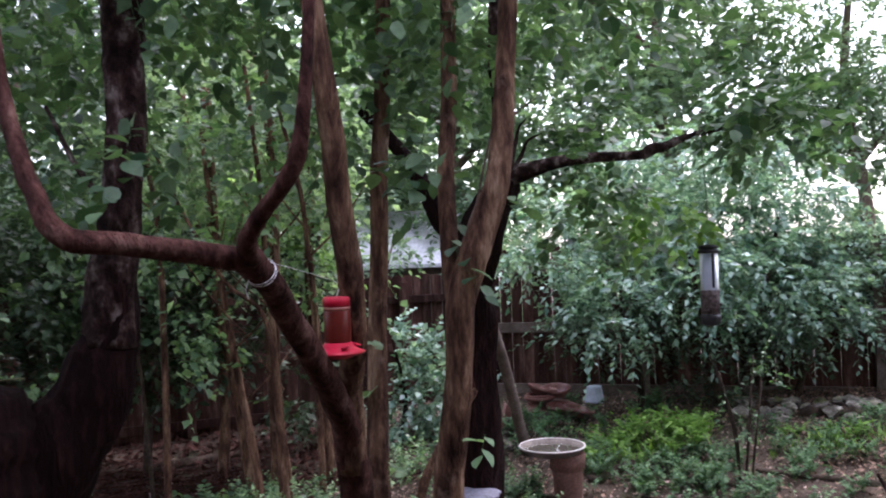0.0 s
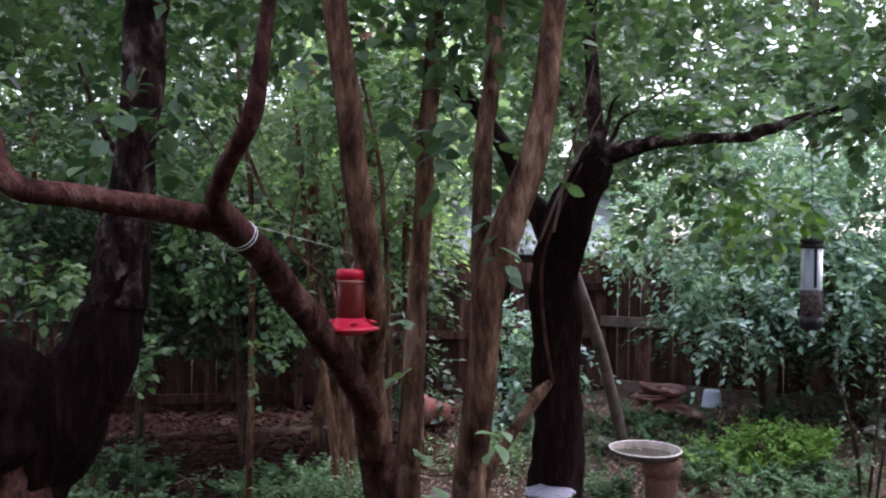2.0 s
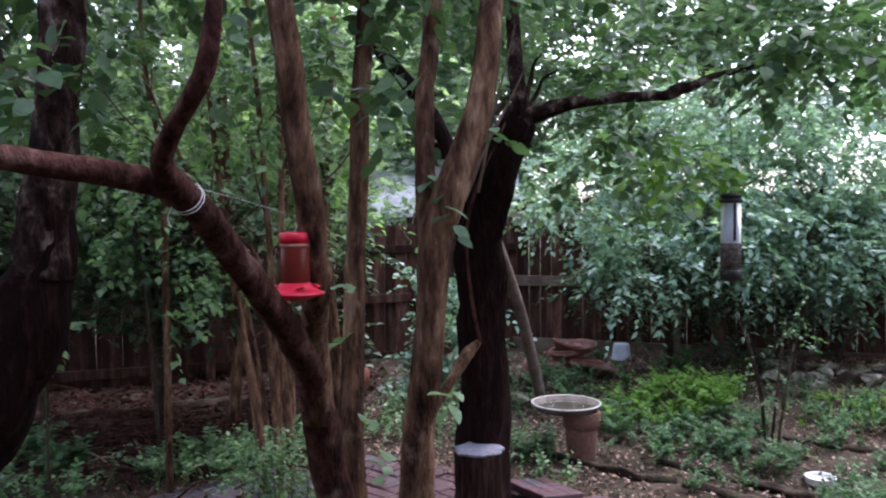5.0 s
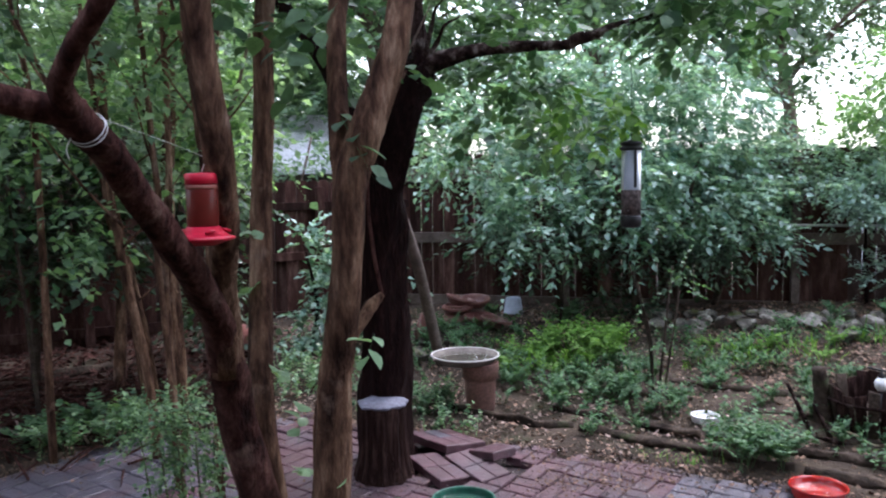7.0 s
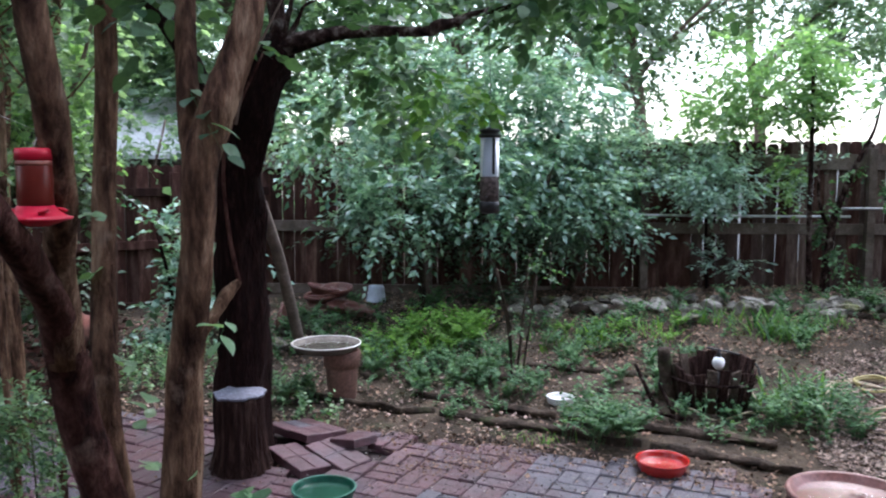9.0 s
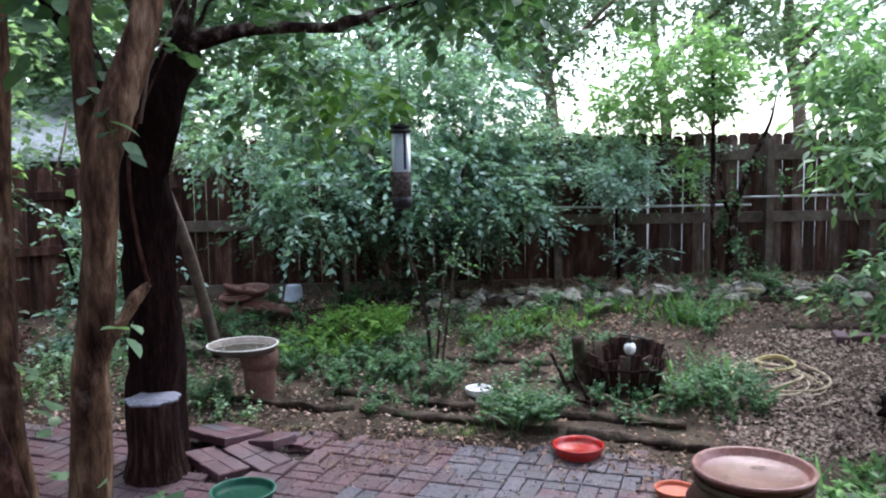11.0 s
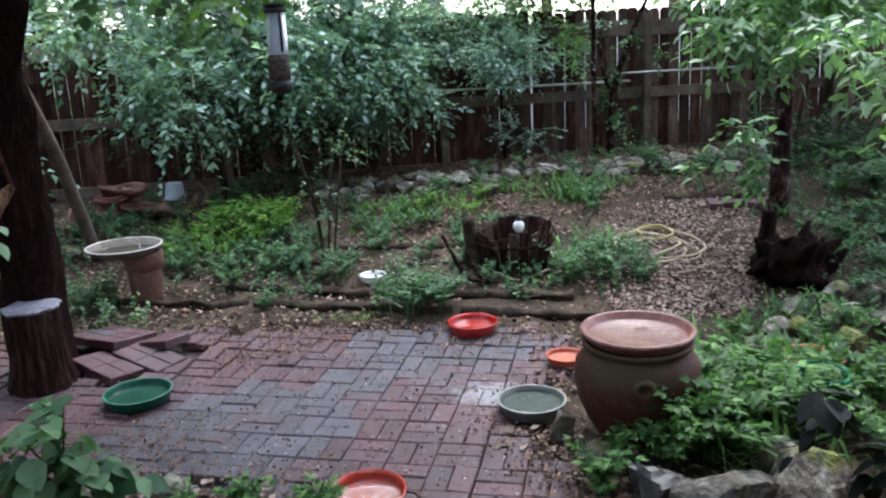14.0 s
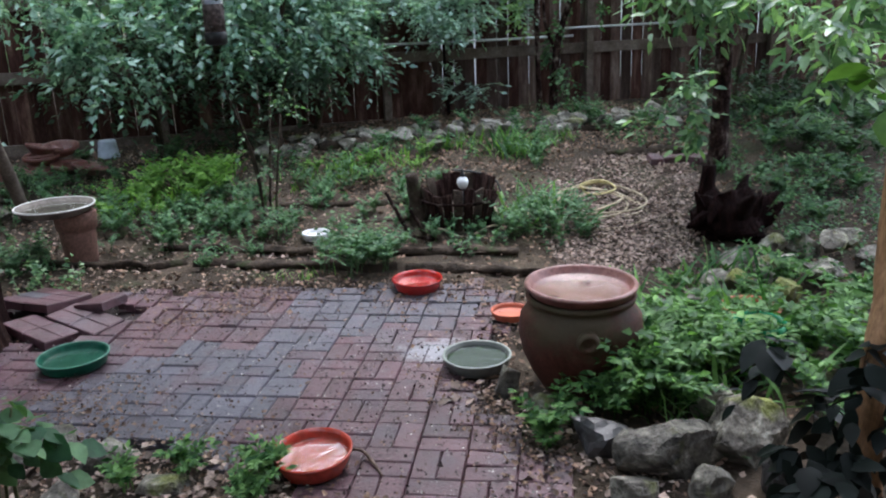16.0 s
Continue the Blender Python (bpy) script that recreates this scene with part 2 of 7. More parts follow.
M_POT = surface("weathered_pot_clay", [(0.25, (0.105, 0.055, 0.042)), (0.5, (0.15, 0.08, 0.062)), (0.8, (0.21, 0.13, 0.105))], 3.5, rough=0.7, relief=0.2, fine=50, depth=0.003, spec=0.2)
M_TERRA_PINK = surface("pink_terracotta", [(0.25, (0.12, 0.04, 0.034)), (0.5, (0.19, 0.075, 0.062)), (0.7, (0.3, 0.16, 0.14))], 9, rough=0.4, relief=0.2, fine=70, depth=0.003, spec=0.5)
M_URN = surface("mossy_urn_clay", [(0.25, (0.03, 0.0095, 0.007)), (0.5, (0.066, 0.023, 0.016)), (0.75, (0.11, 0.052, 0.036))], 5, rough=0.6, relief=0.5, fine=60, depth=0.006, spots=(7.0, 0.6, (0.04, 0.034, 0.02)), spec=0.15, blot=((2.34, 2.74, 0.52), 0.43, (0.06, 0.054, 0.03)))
M_RED = plain("red_glaze", (0.40, 0.021, 0.017), 0.1, wear=0.15)
M_RED_ORANGE = plain("orange_red_glaze", (0.42, 0.05, 0.03), 0.12, wear=0.2)
M_ORANGE = plain("orange_clay_glaze", (0.46, 0.105, 0.05), 0.4)
M_GREEN = plain("green_glaze", (0.0095, 0.072, 0.044), 0.35, wear=0.2, spec=0.12)
M_GREYGREEN = plain("grey_green_glaze", (0.12, 0.128, 0.115), 0.4, spec=0.3)
M_RIM_GREY = plain("pale_grey_green_rim", (0.3, 0.33, 0.29), 0.5, wear=0.2, spec=0.3)
M_RIM_GREEN = plain("pale_green_rim", (0.07, 0.2, 0.14), 0.45, wear=0.2, spec=0.3)
M_WHITE = plain("white_enamel", (0.8, 0.8, 0.8), 0.3)
M_BLUE = plain("pale_blue_plastic", (0.40, 0.46, 0.55), 0.5)
M_PALE = plain("pale_saucer", (0.58, 0.57, 0.54), 0.45, wear=0.2)
M_SPECK = surface("pale_flecks", [(0.3, (0.25, 0.22, 0.2)), (0.7, (0.5, 0.47, 0.44))], 30, rough=0.8, relief=0.1, vary="island", spread=0.4)
M_WATER = water_material("water", 0.45, (0.7, 0.73, 0.68))
M_FILM = water_material("rain_film", 0.13, (0.95, 0.95, 0.94))
M_RAIN = water_material("rain_struck_film", 0.17, (0.95, 0.95, 0.94), 0.35)
M_POND = water_material("dark_rain_water", 0.24, (0.3, 0.34, 0.33), 0.45)
M_PLASTIC_RED = plain("red_plastic", (0.62, 0.009, 0.04), 0.4)
M_NECTAR = plain("red_nectar_bottle", (0.125, 0.017, 0.011), 0.3, spec=0.25)
M_NECTAR_TOP = plain("empty_bottle_band", (0.3, 0.11, 0.08), 0.3, spec=0.25)
M_CLEAR = clear_material("clear_tube", (0.72, 0.78, 0.8))
M_GLASS_GREEN = plain("green_glass", (0.02, 0.22, 0.09), 0.08)
M_SHED = surface("pale_grey_shingles", [(0.3, (0.42, 0.43, 0.44)), (0.7, (0.68, 0.69, 0.7))], 7, rough=0.8, relief=0.4, depth=0.01)
M_SEED = surface("bird_seed", [(0.3, (0.04, 0.032, 0.03)), (0.7, (0.16, 0.13, 0.12))], 60, rough=0.9, relief=0.6)
M_BLACK = plain("black_metal", (0.015, 0.015, 0.016), 0.45, 0.3)
M_STEEL = plain("galvanised_steel", (0.62, 0.63, 0.64), 0.35, 0.7)
M_STRING = plain("white_string", (0.7, 0.7, 0.68), 0.9)
M_HOSE = plain("tan_hose", (0.46, 0.37, 0.24), 0.5)
M_HOSE_Y = plain("yellow_hose", (0.50, 0.42, 0.17), 0.5)
M_STONE = surface("limestone", [(0.34, (0.03, 0.027, 0.022)), (0.45, (0.11, 0.098, 0.08)), (0.54, (0.19, 0.172, 0.14)), (0.64, (0.38, 0.35, 0.29))], 9, rough=0.75, relief=1.0, fine=40, depth=0.04, vary="object", spread=0.25, spots=(4, 0.56, (0.13, 0.14, 0.035)), spec=0.35)
M_STONE_DARK = surface("dark_wet_stone", [(0.3, (0.012, 0.011, 0.012)), (0.7, (0.05, 0.045, 0.044))], 6, rough=0.4, relief=0.6, fine=50, depth=0.012, spec=0.4)
M_STONE_LICHEN = surface("lichen_stone", [(0.34, (0.05, 0.042, 0.034)), (0.46, (0.13, 0.112, 0.09)), (0.54, (0.26, 0.235, 0.19)), (0.62, (0.5, 0.47, 0.39))], 7, rough=0.75, relief=1.0, fine=40, depth=0.04, spots=(3.2, 0.48, (0.2, 0.22, 0.04)), spec=0.3)
M_STONE_PALE = surface("pale_limestone", [(0.3, (0.1, 0.09, 0.075)), (0.5, (0.24, 0.22, 0.185)), (0.7, (0.44, 0.41, 0.36))], 9, rough=0.8, relief=0.8, fine=40, depth=0.03, vary="object", spread=0.25, spec=0.3)
M_STEM = surface("green_stem", [(0.3, (0.05, 0.06, 0.025)), (0.7, (0.10, 0.11, 0.05))], 12, rough=0.7, relief=0.2)
M_CANE = surface("tan_cane_bark", [(0.3, (0.22, 0.11, 0.05)), (0.7, (0.42, 0.24, 0.12))], 6, (3, 3, 0.6), rough=0.6, relief=0.3)
L_MID = leaf_material("leaf_mid", (0.034, 0.08, 0.042), (0.145, 0.24, 0.125), 0.45, 0.42, 0.3)
L_BLUE = leaf_material("leaf_bluish", (0.075, 0.165, 0.125), (0.44, 0.6, 0.52), 0.25, 0.42, 0.55)
L_SILVER = leaf_material("leaf_silvery", (0.15, 0.25, 0.215), (0.5, 0.64, 0.59), 0.3, 0.45, 0.5)
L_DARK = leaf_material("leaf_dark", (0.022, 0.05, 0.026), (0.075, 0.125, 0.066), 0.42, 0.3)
L_BRIGHT = leaf_material("leaf_bright", (0.07, 0.165, 0.03), (0.21, 0.37, 0.085), 0.5, 0.42, 0.25)
L_VINE = leaf_material("leaf_vine", (0.045, 0.118, 0.06), (0.295, 0.45, 0.24), 0.35, 0.44, 0.5)
# brighter copy of the green leaf, a lit look put into its colour
L_GREEN = leaf_material("leaf_green", (0.028, 0.08, 0.04), (0.145, 0.26, 0.125), 0.55, 0.38, 0.25)
L_GREEN_LIT = leaf_material("leaf_lit_green", (0.13, 0.24, 0.11), (0.38, 0.54, 0.28), 0.4, 0.6)
L_FERN = leaf_material("leaf_fern", (0.017, 0.066, 0.02), (0.165, 0.31, 0.095), 0.5, 0.35, 0.22)
# far leaves in a deeper and a paler copy, haze put into the colour
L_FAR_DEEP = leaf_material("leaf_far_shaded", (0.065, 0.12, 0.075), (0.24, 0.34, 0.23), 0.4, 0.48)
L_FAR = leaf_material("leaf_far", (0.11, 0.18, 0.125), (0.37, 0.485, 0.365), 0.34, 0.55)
# near-black leaf colour that holds the shade of the corner by the camera
L_NEAR_DARK = leaf_material("leaf_near_shaded", (0.004, 0.006, 0.005), (0.009, 0.014, 0.011), 0.5, 0.1, 0.12)

# ---- mesh helpers ----
rng = np.random.default_rng(7)


def smoothstep(a, b, v):
    t = np.clip((v - a) / (b - a), 0, 1)
    return t * t * (3 - 2 * t)


def ground_z(x, y):
    """The height of the yard: a level patio, then a rise to the fences."""
    x, y = np.asarray(x, float), np.asarray(y, float)
    r, az = np.hypot(x, y), np.degrees(np.arctan2(x, y))
    amp = np.where(az < 0, 0.15 + 0.15 * smoothstep(-24, 0, az), 0.30 + 0.15 * smoothstep(0, 38, az))
    return np.where(np.abs(az) > 85, 0.0, amp * smoothstep(4.6, 9.6, r) * smoothstep(85, 65, np.abs(az)))


def gz(x, y):
    return float(ground_z(x, y))


def raw(name, verts, faces, mat, parent=None, label="", smooth=True, kind=""):
    me = bpy.data.meshes.new(name)
    me.from_pydata([tuple(v) for v in verts], [], faces)
    me.materials.append(mat)
    if smooth:
        me.polygons.foreach_set("use_smooth", [True] * len(me.polygons))
    me.update()
    ob = new(name, me)
    ob.parent = parent
    return tagged(ob, label, kind=kind)


def fast(name, verts, faces, mat, parent=None, label="", kind=""):
    """A large mesh of faces that all have the same number of corners."""
    k = faces.shape[1]
    me = bpy.data.meshes.new(name)
    me.vertices.add(len(verts))
    me.vertices.foreach_set("co", np.ascontiguousarray(verts, np.float32).ravel())
    me.loops.add(faces.size)
    me.loops.foreach_set("vertex_index", np.ascontiguousarray(faces, np.int32).ravel())
    me.polygons.add(len(faces))
    me.polygons.foreach_set("loop_start", np.arange(len(faces), dtype=np.int32) * k)
    me.update(calc_edges=True)
    me.materials.append(mat)
    ob = new(name, me)
    ob.parent = parent
    return tagged(ob, label, kind=kind)


def part(name, bm, mat, parent=None, label="", smooth=True):
    me = bpy.data.meshes.new(name)
    bm.to_mesh(me)
    bm.free()
    me.materials.append(mat)
    if smooth:
        me.polygons.foreach_set("use_smooth", [True] * len(me.polygons))
    ob = new(name, me)
    ob.parent = parent
    return tagged(ob, label)


def thing(name, x, y, z, label, category, group="", rz=0.0):
    ob = new(name)
    ob.matrix_world = pose(x, y, z, 0, 0, rz)
    ob.empty_display_size = 0.1
    return tagged(ob, label, category, group)


def lathe(profile, segs=32, wob=0.0, seed=0):
    """verts, faces of a profile (r, z) turned round the z axis."""
    r = np.random.default_rng(seed)
    ph = r.uniform(0, 6.28, 3)
    vs, fs = [], []
    for pr, pz in profile:
        for i in range(segs):
            a = 2 * math.pi * i / segs
            k = 1 + wob * (math.sin(2 * a + ph[0]) + 0.6 * math.sin(3 * a + ph[1]))
            vs.append((pr * k * math.cos(a), pr * k * math.sin(a), pz + wob * 0.3 * pr * math.sin(a + ph[2])))
    for j in range(len(profile) - 1):
        for i in range(segs):
            a, b = j * segs + i, j * segs + (i + 1) % segs
            fs.append((a, b, b + segs, a + segs))
    return vs, fs


def spline(points, sub):
    """Catmull-Rom through rows of numbers."""
    p = np.array(points, float)
    p = np.vstack([2 * p[0] - p[1], p, 2 * p[-1] - p[-2]])
    out = []
    for i in range(1, len(p) - 2):
        for s in range(sub):
            t = s / sub
            a, b, c, d = p[i - 1], p[i], p[i + 1], p[i + 2]
            out.append(0.5 * (2 * b + (c - a) * t + (2 * a - 5 * b + 4 * c - d) * t * t + (3 * b - a - 3 * c + d) * t ** 3))
    out.append(p[-2])
    return np.array(out)


def tube(points, sides=10, sub=5, rough=0.06, seed=1, cap=True):
    """verts, faces of a limb along rows of x, y, z, radius, with an uneven surface."""
    s = spline(points, sub)
    r = np.random.default_rng(seed)
    ph = r.uniform(0, 6.28, (4,))
    vs, fs = [], []
    up = Vector((0.3, 0.9, 0.1)).normalized()
    for i in range(len(s)):
        a, b = s[max(i - 1, 0)], s[min(i + 1, len(s) - 1)]
        d = Vector(b[:3] - a[:3]).normalized()
        u = d.cross(up)
        if u.length < 0.1:
            u = d.cross(Vector((1, 0, 0)))
        u.normalize()
        w = d.cross(u)
        for k in range(sides):
            an = 2 * math.pi * k / sides
            rr = s[i][3] * (1 + rough * (math.sin(3 * an + ph[0] + i * 0.25) + 0.7 * math.sin(5 * an + ph[1] - i * 0.4) + 0.8 * math.sin(i * 0.9 + ph[2] + an)) + rough * r.normal() * 0.5)
            vs.append(tuple(Vector(s[i][:3]) + (u * math.cos(an) + w * math.sin(an)) * rr))
    for i in range(len(s) - 1):
        for k in range(sides):
            a, b = i * sides + k, i * sides + (k + 1) % sides
            fs.append((a, b, b + sides, a + sides))
    if cap:
        fs.append(tuple(range(sides))[::-1])
        fs.append(tuple((len(s) - 1) * sides + k for k in range(sides)))
    return vs, fs


def boxed(bm, m, sx, sy, sz, bevel=0.0):
    """A box with bevelled edges in a bmesh, centred at m."""
    g = bmesh.ops.create_cube(bm, size=1.0, matrix=m @ Matrix.Diagonal((sx, sy, sz, 1)))
    if bevel:
        es = list({e for v in g["verts"] for e in v.link_edges})
        bmesh.ops.bevel(bm, geom=es, offset=bevel, segments=2, affect="EDGES", profile=0.5)


def unit(v):
    return v / np.maximum(np.linalg.norm(v, axis=1, keepdims=True), 1e-6)


def leaves(base, along, length, width, r, fold=0.25, droop=0.15):
    """Folded pointed leaves: base points, directions, lengths; 5 corners and 4 triangles each."""
    n = len(base)
    ref = r.normal(size=(n, 3)) * 0.45 + np.array([0, 0, 1.0])
    side = unit(np.cross(along, ref))
    nor = unit(np.cross(side, along))
    L, W = length[:, None], width[:, None]
    mid = base + along * L * 0.45
    v = np.stack([base, mid - side * W + nor * W * fold, base + along * L - nor * L * droop, mid + side * W + nor * W * fold, mid - nor * W * 0.1], 1)
    o = (np.arange(n) * 5)[:, None, None]
    f = np.array([[0, 4, 1], [1, 4, 2], [2, 4, 3], [3, 4, 0]])[None] + o
    return v.reshape(-1, 3), f.reshape(-1, 3)


def fine_leaves(base, along, length, width, r, fold=0.18, droop=0.22):
    """Near leaves with an oval outline: a curved midrib and three points on each side."""
    n = len(base)
    ref = r.normal(size=(n, 3)) * 0.4 + np.array([0, 0, 1.0])
    side = unit(np.cross(along, ref))
    nor = unit(np.cross(side, along))
    L, W = length[:, None], width[:, None]
    pts = []
    for t, w in ((0.0, 0.0), (0.2, 0.72), (0.45, 1.0), (0.75, 0.66), (1.0, 0.0)):
        c = base + along * L * t - nor * L * droop * t * t
        if w:
            pts += [c, c - side * W * w + nor * W * fold * w, c + side * W * w + nor * W * fold * w]
        else:
            pts.append(c)
    v = np.stack(pts, 1)
    f = np.array([[0, 1, 2], [0, 3, 1], [2, 1, 4], [2, 4, 5], [1, 3, 6], [1, 6, 4], [5, 4, 7], [5, 7, 8], [4, 6, 9], [4, 9, 7], [8, 7, 10], [7, 9, 10]])[None] + (np.arange(n) * 11)[:, None, None]
    return v.reshape(-1, 3), f.reshape(-1, 3)


def sprays(blobs, twig, per, leaf, wide, seed, hang=0.25, shell=0.55, stems=True, out=0.6, fine=False):
    """Twigs with leaves on both sides, filling egg-shaped clumps (x, y, z, rx, ry, rz, twigs)."""
    r = np.random.default_rng(seed)
    ps, ds = [], []
    for x, y, z, rx, ry, rz, n in blobs:
        hubs = unit(r.normal(size=(max(3, n // 7), 3)))
        d = unit(hubs[r.integers(0, len(hubs), n)] + r.normal(size=(n, 3)) * 0.26)
        rad = r.uniform(shell, 1.0, (n, 1)) * (1 + 0.18 * np.sin(d[:, :1] * 5 + seed) + 0.15 * np.sin(d[:, 2:] * 7 + x))
        ps.append(np.array([x, y, z]) + d * rad * np.array([rx, ry, rz]))
        ds.append(unit(d * out + r.normal(size=(n, 3)) * 0.55 + np.array([0, 0, -hang])))
    p, d = np.vstack(ps), np.vstack(ds)
    n = len(p)
    tl = twig * r.uniform(0.6, 1.3, (n, 1))
    side = unit(np.cross(d, r.normal(size=(n, 3)) * 0.5 + np.array([0, 0, 1.0])))
    bs, al = [], []
    for k in range(per):
        t = (k + 0.6) / per
        q = p + d * tl * t + np.array([0, 0, -1.0]) * tl * 0.2 * t * t
        sgn = 1 if k % 2 else -1
        if k == per - 1:
            a = d
        else:
            a = d * 0.75 + side * sgn * 0.8
        bs.append(q)
        al.append(unit((a + r.normal(size=(n, 3)) * 0.28) * np.array([1, 1, 0.6])))
    b, a = np.vstack(bs), np.vstack(al)
    L = leaf * r.uniform(0.6, 1.25, len(b))
    v, f = (fine_leaves if fine else leaves)(b, a, L, L * wide * r.uniform(0.8, 1.15, len(b)), r)
    if stems:
        w = side * twig * 0.008
        e = p + d * tl + np.array([0, 0, -1.0]) * tl * 0.25
        sv = np.stack([p - w, p + w, e], 1).reshape(-1, 3)
        sf = np.arange(n * 3).reshape(-1, 3) + len(v)
        v, f = np.vstack([v, sv]), np.vstack([f, sf])
    return v, f


def scatter(x, y, size, seed, lift=0.004, wide=0.5, tilt=0.35):
    """Small leaves or chips that lie on the ground at x, y."""
    r = np.random.default_rng(seed)
    n = len(x)
    base = np.stack([x, y, ground_z(x, y) + lift + r.uniform(0, 0.012, n)], 1)
    an = r.uniform(0, 6.28, n)
    al = unit(np.stack([np.cos(an), np.sin(an), r.normal(size=n) * tilt], 1))
    L = size * r.uniform(0.5, 1.5, n)
    return leaves(base, al, L, L * wide * r.uniform(0.5, 1.2, n), r, 0.2, 0.1)


def tufts(spots, height, per, leaf, wide, seed):
    """Low weeds: upright stalks (x, y, spread, count, rise) with leaves round them."""
    r = np.random.default_rng(seed)
    P, H = [], []
    for x, y, s, n, k in spots:
        q = np.array([x, y]) + r.normal(size=(n, 2)) * s * 0.5
        P.append(q)
        H.append(np.full(n, height * k) * r.uniform(0.5, 1.2, n))
    P, H = np.vstack(P), np.concatenate(H)
    off = ~inside(PATIO, P[:, 0], P[:, 1])
    P, H = P[off], H[off]
    n = len(P)
    root = np.stack([P[:, 0], P[:, 1], ground_z(P[:, 0], P[:, 1])], 1)
    lean = np.stack([r.normal(size=n) * 0.3, r.normal(size=n) * 0.3, np.ones(n)], 1)
    lean = unit(lean)
    bs, al = [], []
    for k in range(per):
        t = (k + 1) / per
        an = r.uniform(0, 6.28, n)
        bs.append(root + lean * H[:, None] * t)
        al.append(unit(np.stack([np.cos(an), np.sin(an), r.uniform(-0.1, 0.7, n)], 1)))
    b, a = np.vstack(bs), np.vstack(al)
    L = leaf * r.uniform(0.5, 1.3, len(b))
    v, f = leaves(b, a, L, L * wide, r, 0.25, 0.2)
    w = np.array([0.002, 0.001, 0])
    sv = np.stack([root - w, root + w, root + lean * H[:, None]], 1).reshape(-1, 3)
    sf = np.arange(n * 3).reshape(-1, 3) + len(v)
    return np.vstack([v, sv]), np.vstack([f, sf])


def inside(poly, x, y):
    x, y = np.asarray(x, float), np.asarray(y, float)
    hit = np.zeros(x.shape, bool)
    j = len(poly) - 1
    for i in range(len(poly)):
        (xi, yi), (xj, yj) = poly[i], poly[j]
        c = ((yi > y) != (yj > y)) & (x < (xj - xi) * (y - yi) / (yj - yi + 1e-9) + xi)
        hit ^= c
        j = i
    return hit


PATIO = [(1.3, 2.2), (2.0, 2.3), (2.08, 2.8), (2.15, 3.35), (2.55, 3.55), (2.95, 4.0), (2.9, 4.3), (2.0, 4.95), (1.05, 5.45), (0.5, 5.75), (-0.6, 6.3), (-1.5, 5.85), (-2.3, 5.2), (-2.0, 4.4), (-0.6, 4.0), (0.35, 3.8), (0.75, 3.45), (1.1, 3.0)]
CHIPS = [(3.45, 4.25), (3.75, 3.8), (4.15, 3.7), (4.8, 4.3), (5.4, 4.8), (5.75, 5.4), (5.3, 5.75), (4.6, 5.8), (4.15, 5.1)]
FR_A, FR_D, FL_A, FL_D = 18.0, 9.6, -22.0, 9.0

# ---- the ground ----
def axis(lo, hi, step):
    far = np.array([14, 18, 25, 40, 70, 130, 300, 900])
    return np.concatenate([lo - far[::-1], np.arange(lo, hi, step), hi + far])


gx, gy = axis(-7, 9, 0.1), axis(-2, 11, 0.1)
GX, GY = np.meshgrid(gx, gy)
GZ = ground_z(GX, GY)
bumps = np.vectorize(lambda a, b: noise.noise((a * 1.7, b * 1.7, 0.3)) * 0.035 + noise.noise((a * 6, b * 6, 2.3)) * 0.014)(GX, GY)
GZ = GZ + np.where(inside(PATIO, GX, GY), -0.045, np.where(np.hypot(GX, GY) < 14, bumps, 0))
nx, ny = len(gx), len(gy)
idx = np.arange(nx * ny).reshape(ny, nx)
quads = np.stack([idx[:-1, :-1], idx[:-1, 1:], idx[1:, 1:], idx[1:, :-1]], -1).reshape(-1, 4)
ground = fast("ground", np.stack([GX, GY, GZ], -1).reshape(-1, 3), quads, M_SOIL, kind="structure")
ground.data.polygons.foreach_set("use_smooth", [True] * len(ground.data.polygons))
tagged(ground, "dark damp garden soil with leaf litter", "ground")


# ---- unseen wall and roof added behind the camera to block sky light ----
bm = bmesh.new()
boxed(bm, pose(0, -1.35, 1.5), 16.0, 0.25, 3.2)
tagged(part("wall_south", bm, M_PLASTER, smooth=False), "unseen wall added behind the camera to block sky light", "wall", kind="structure")
bm = bmesh.new()
boxed(bm, pose(0, -1.3, 3.05, 14, 0, 0), 16.6, 3.4, 0.14)
tagged(part("roof", bm, M_RAIL, smooth=False), "unseen roof added over the camera to block sky light", "roof", kind="structure")


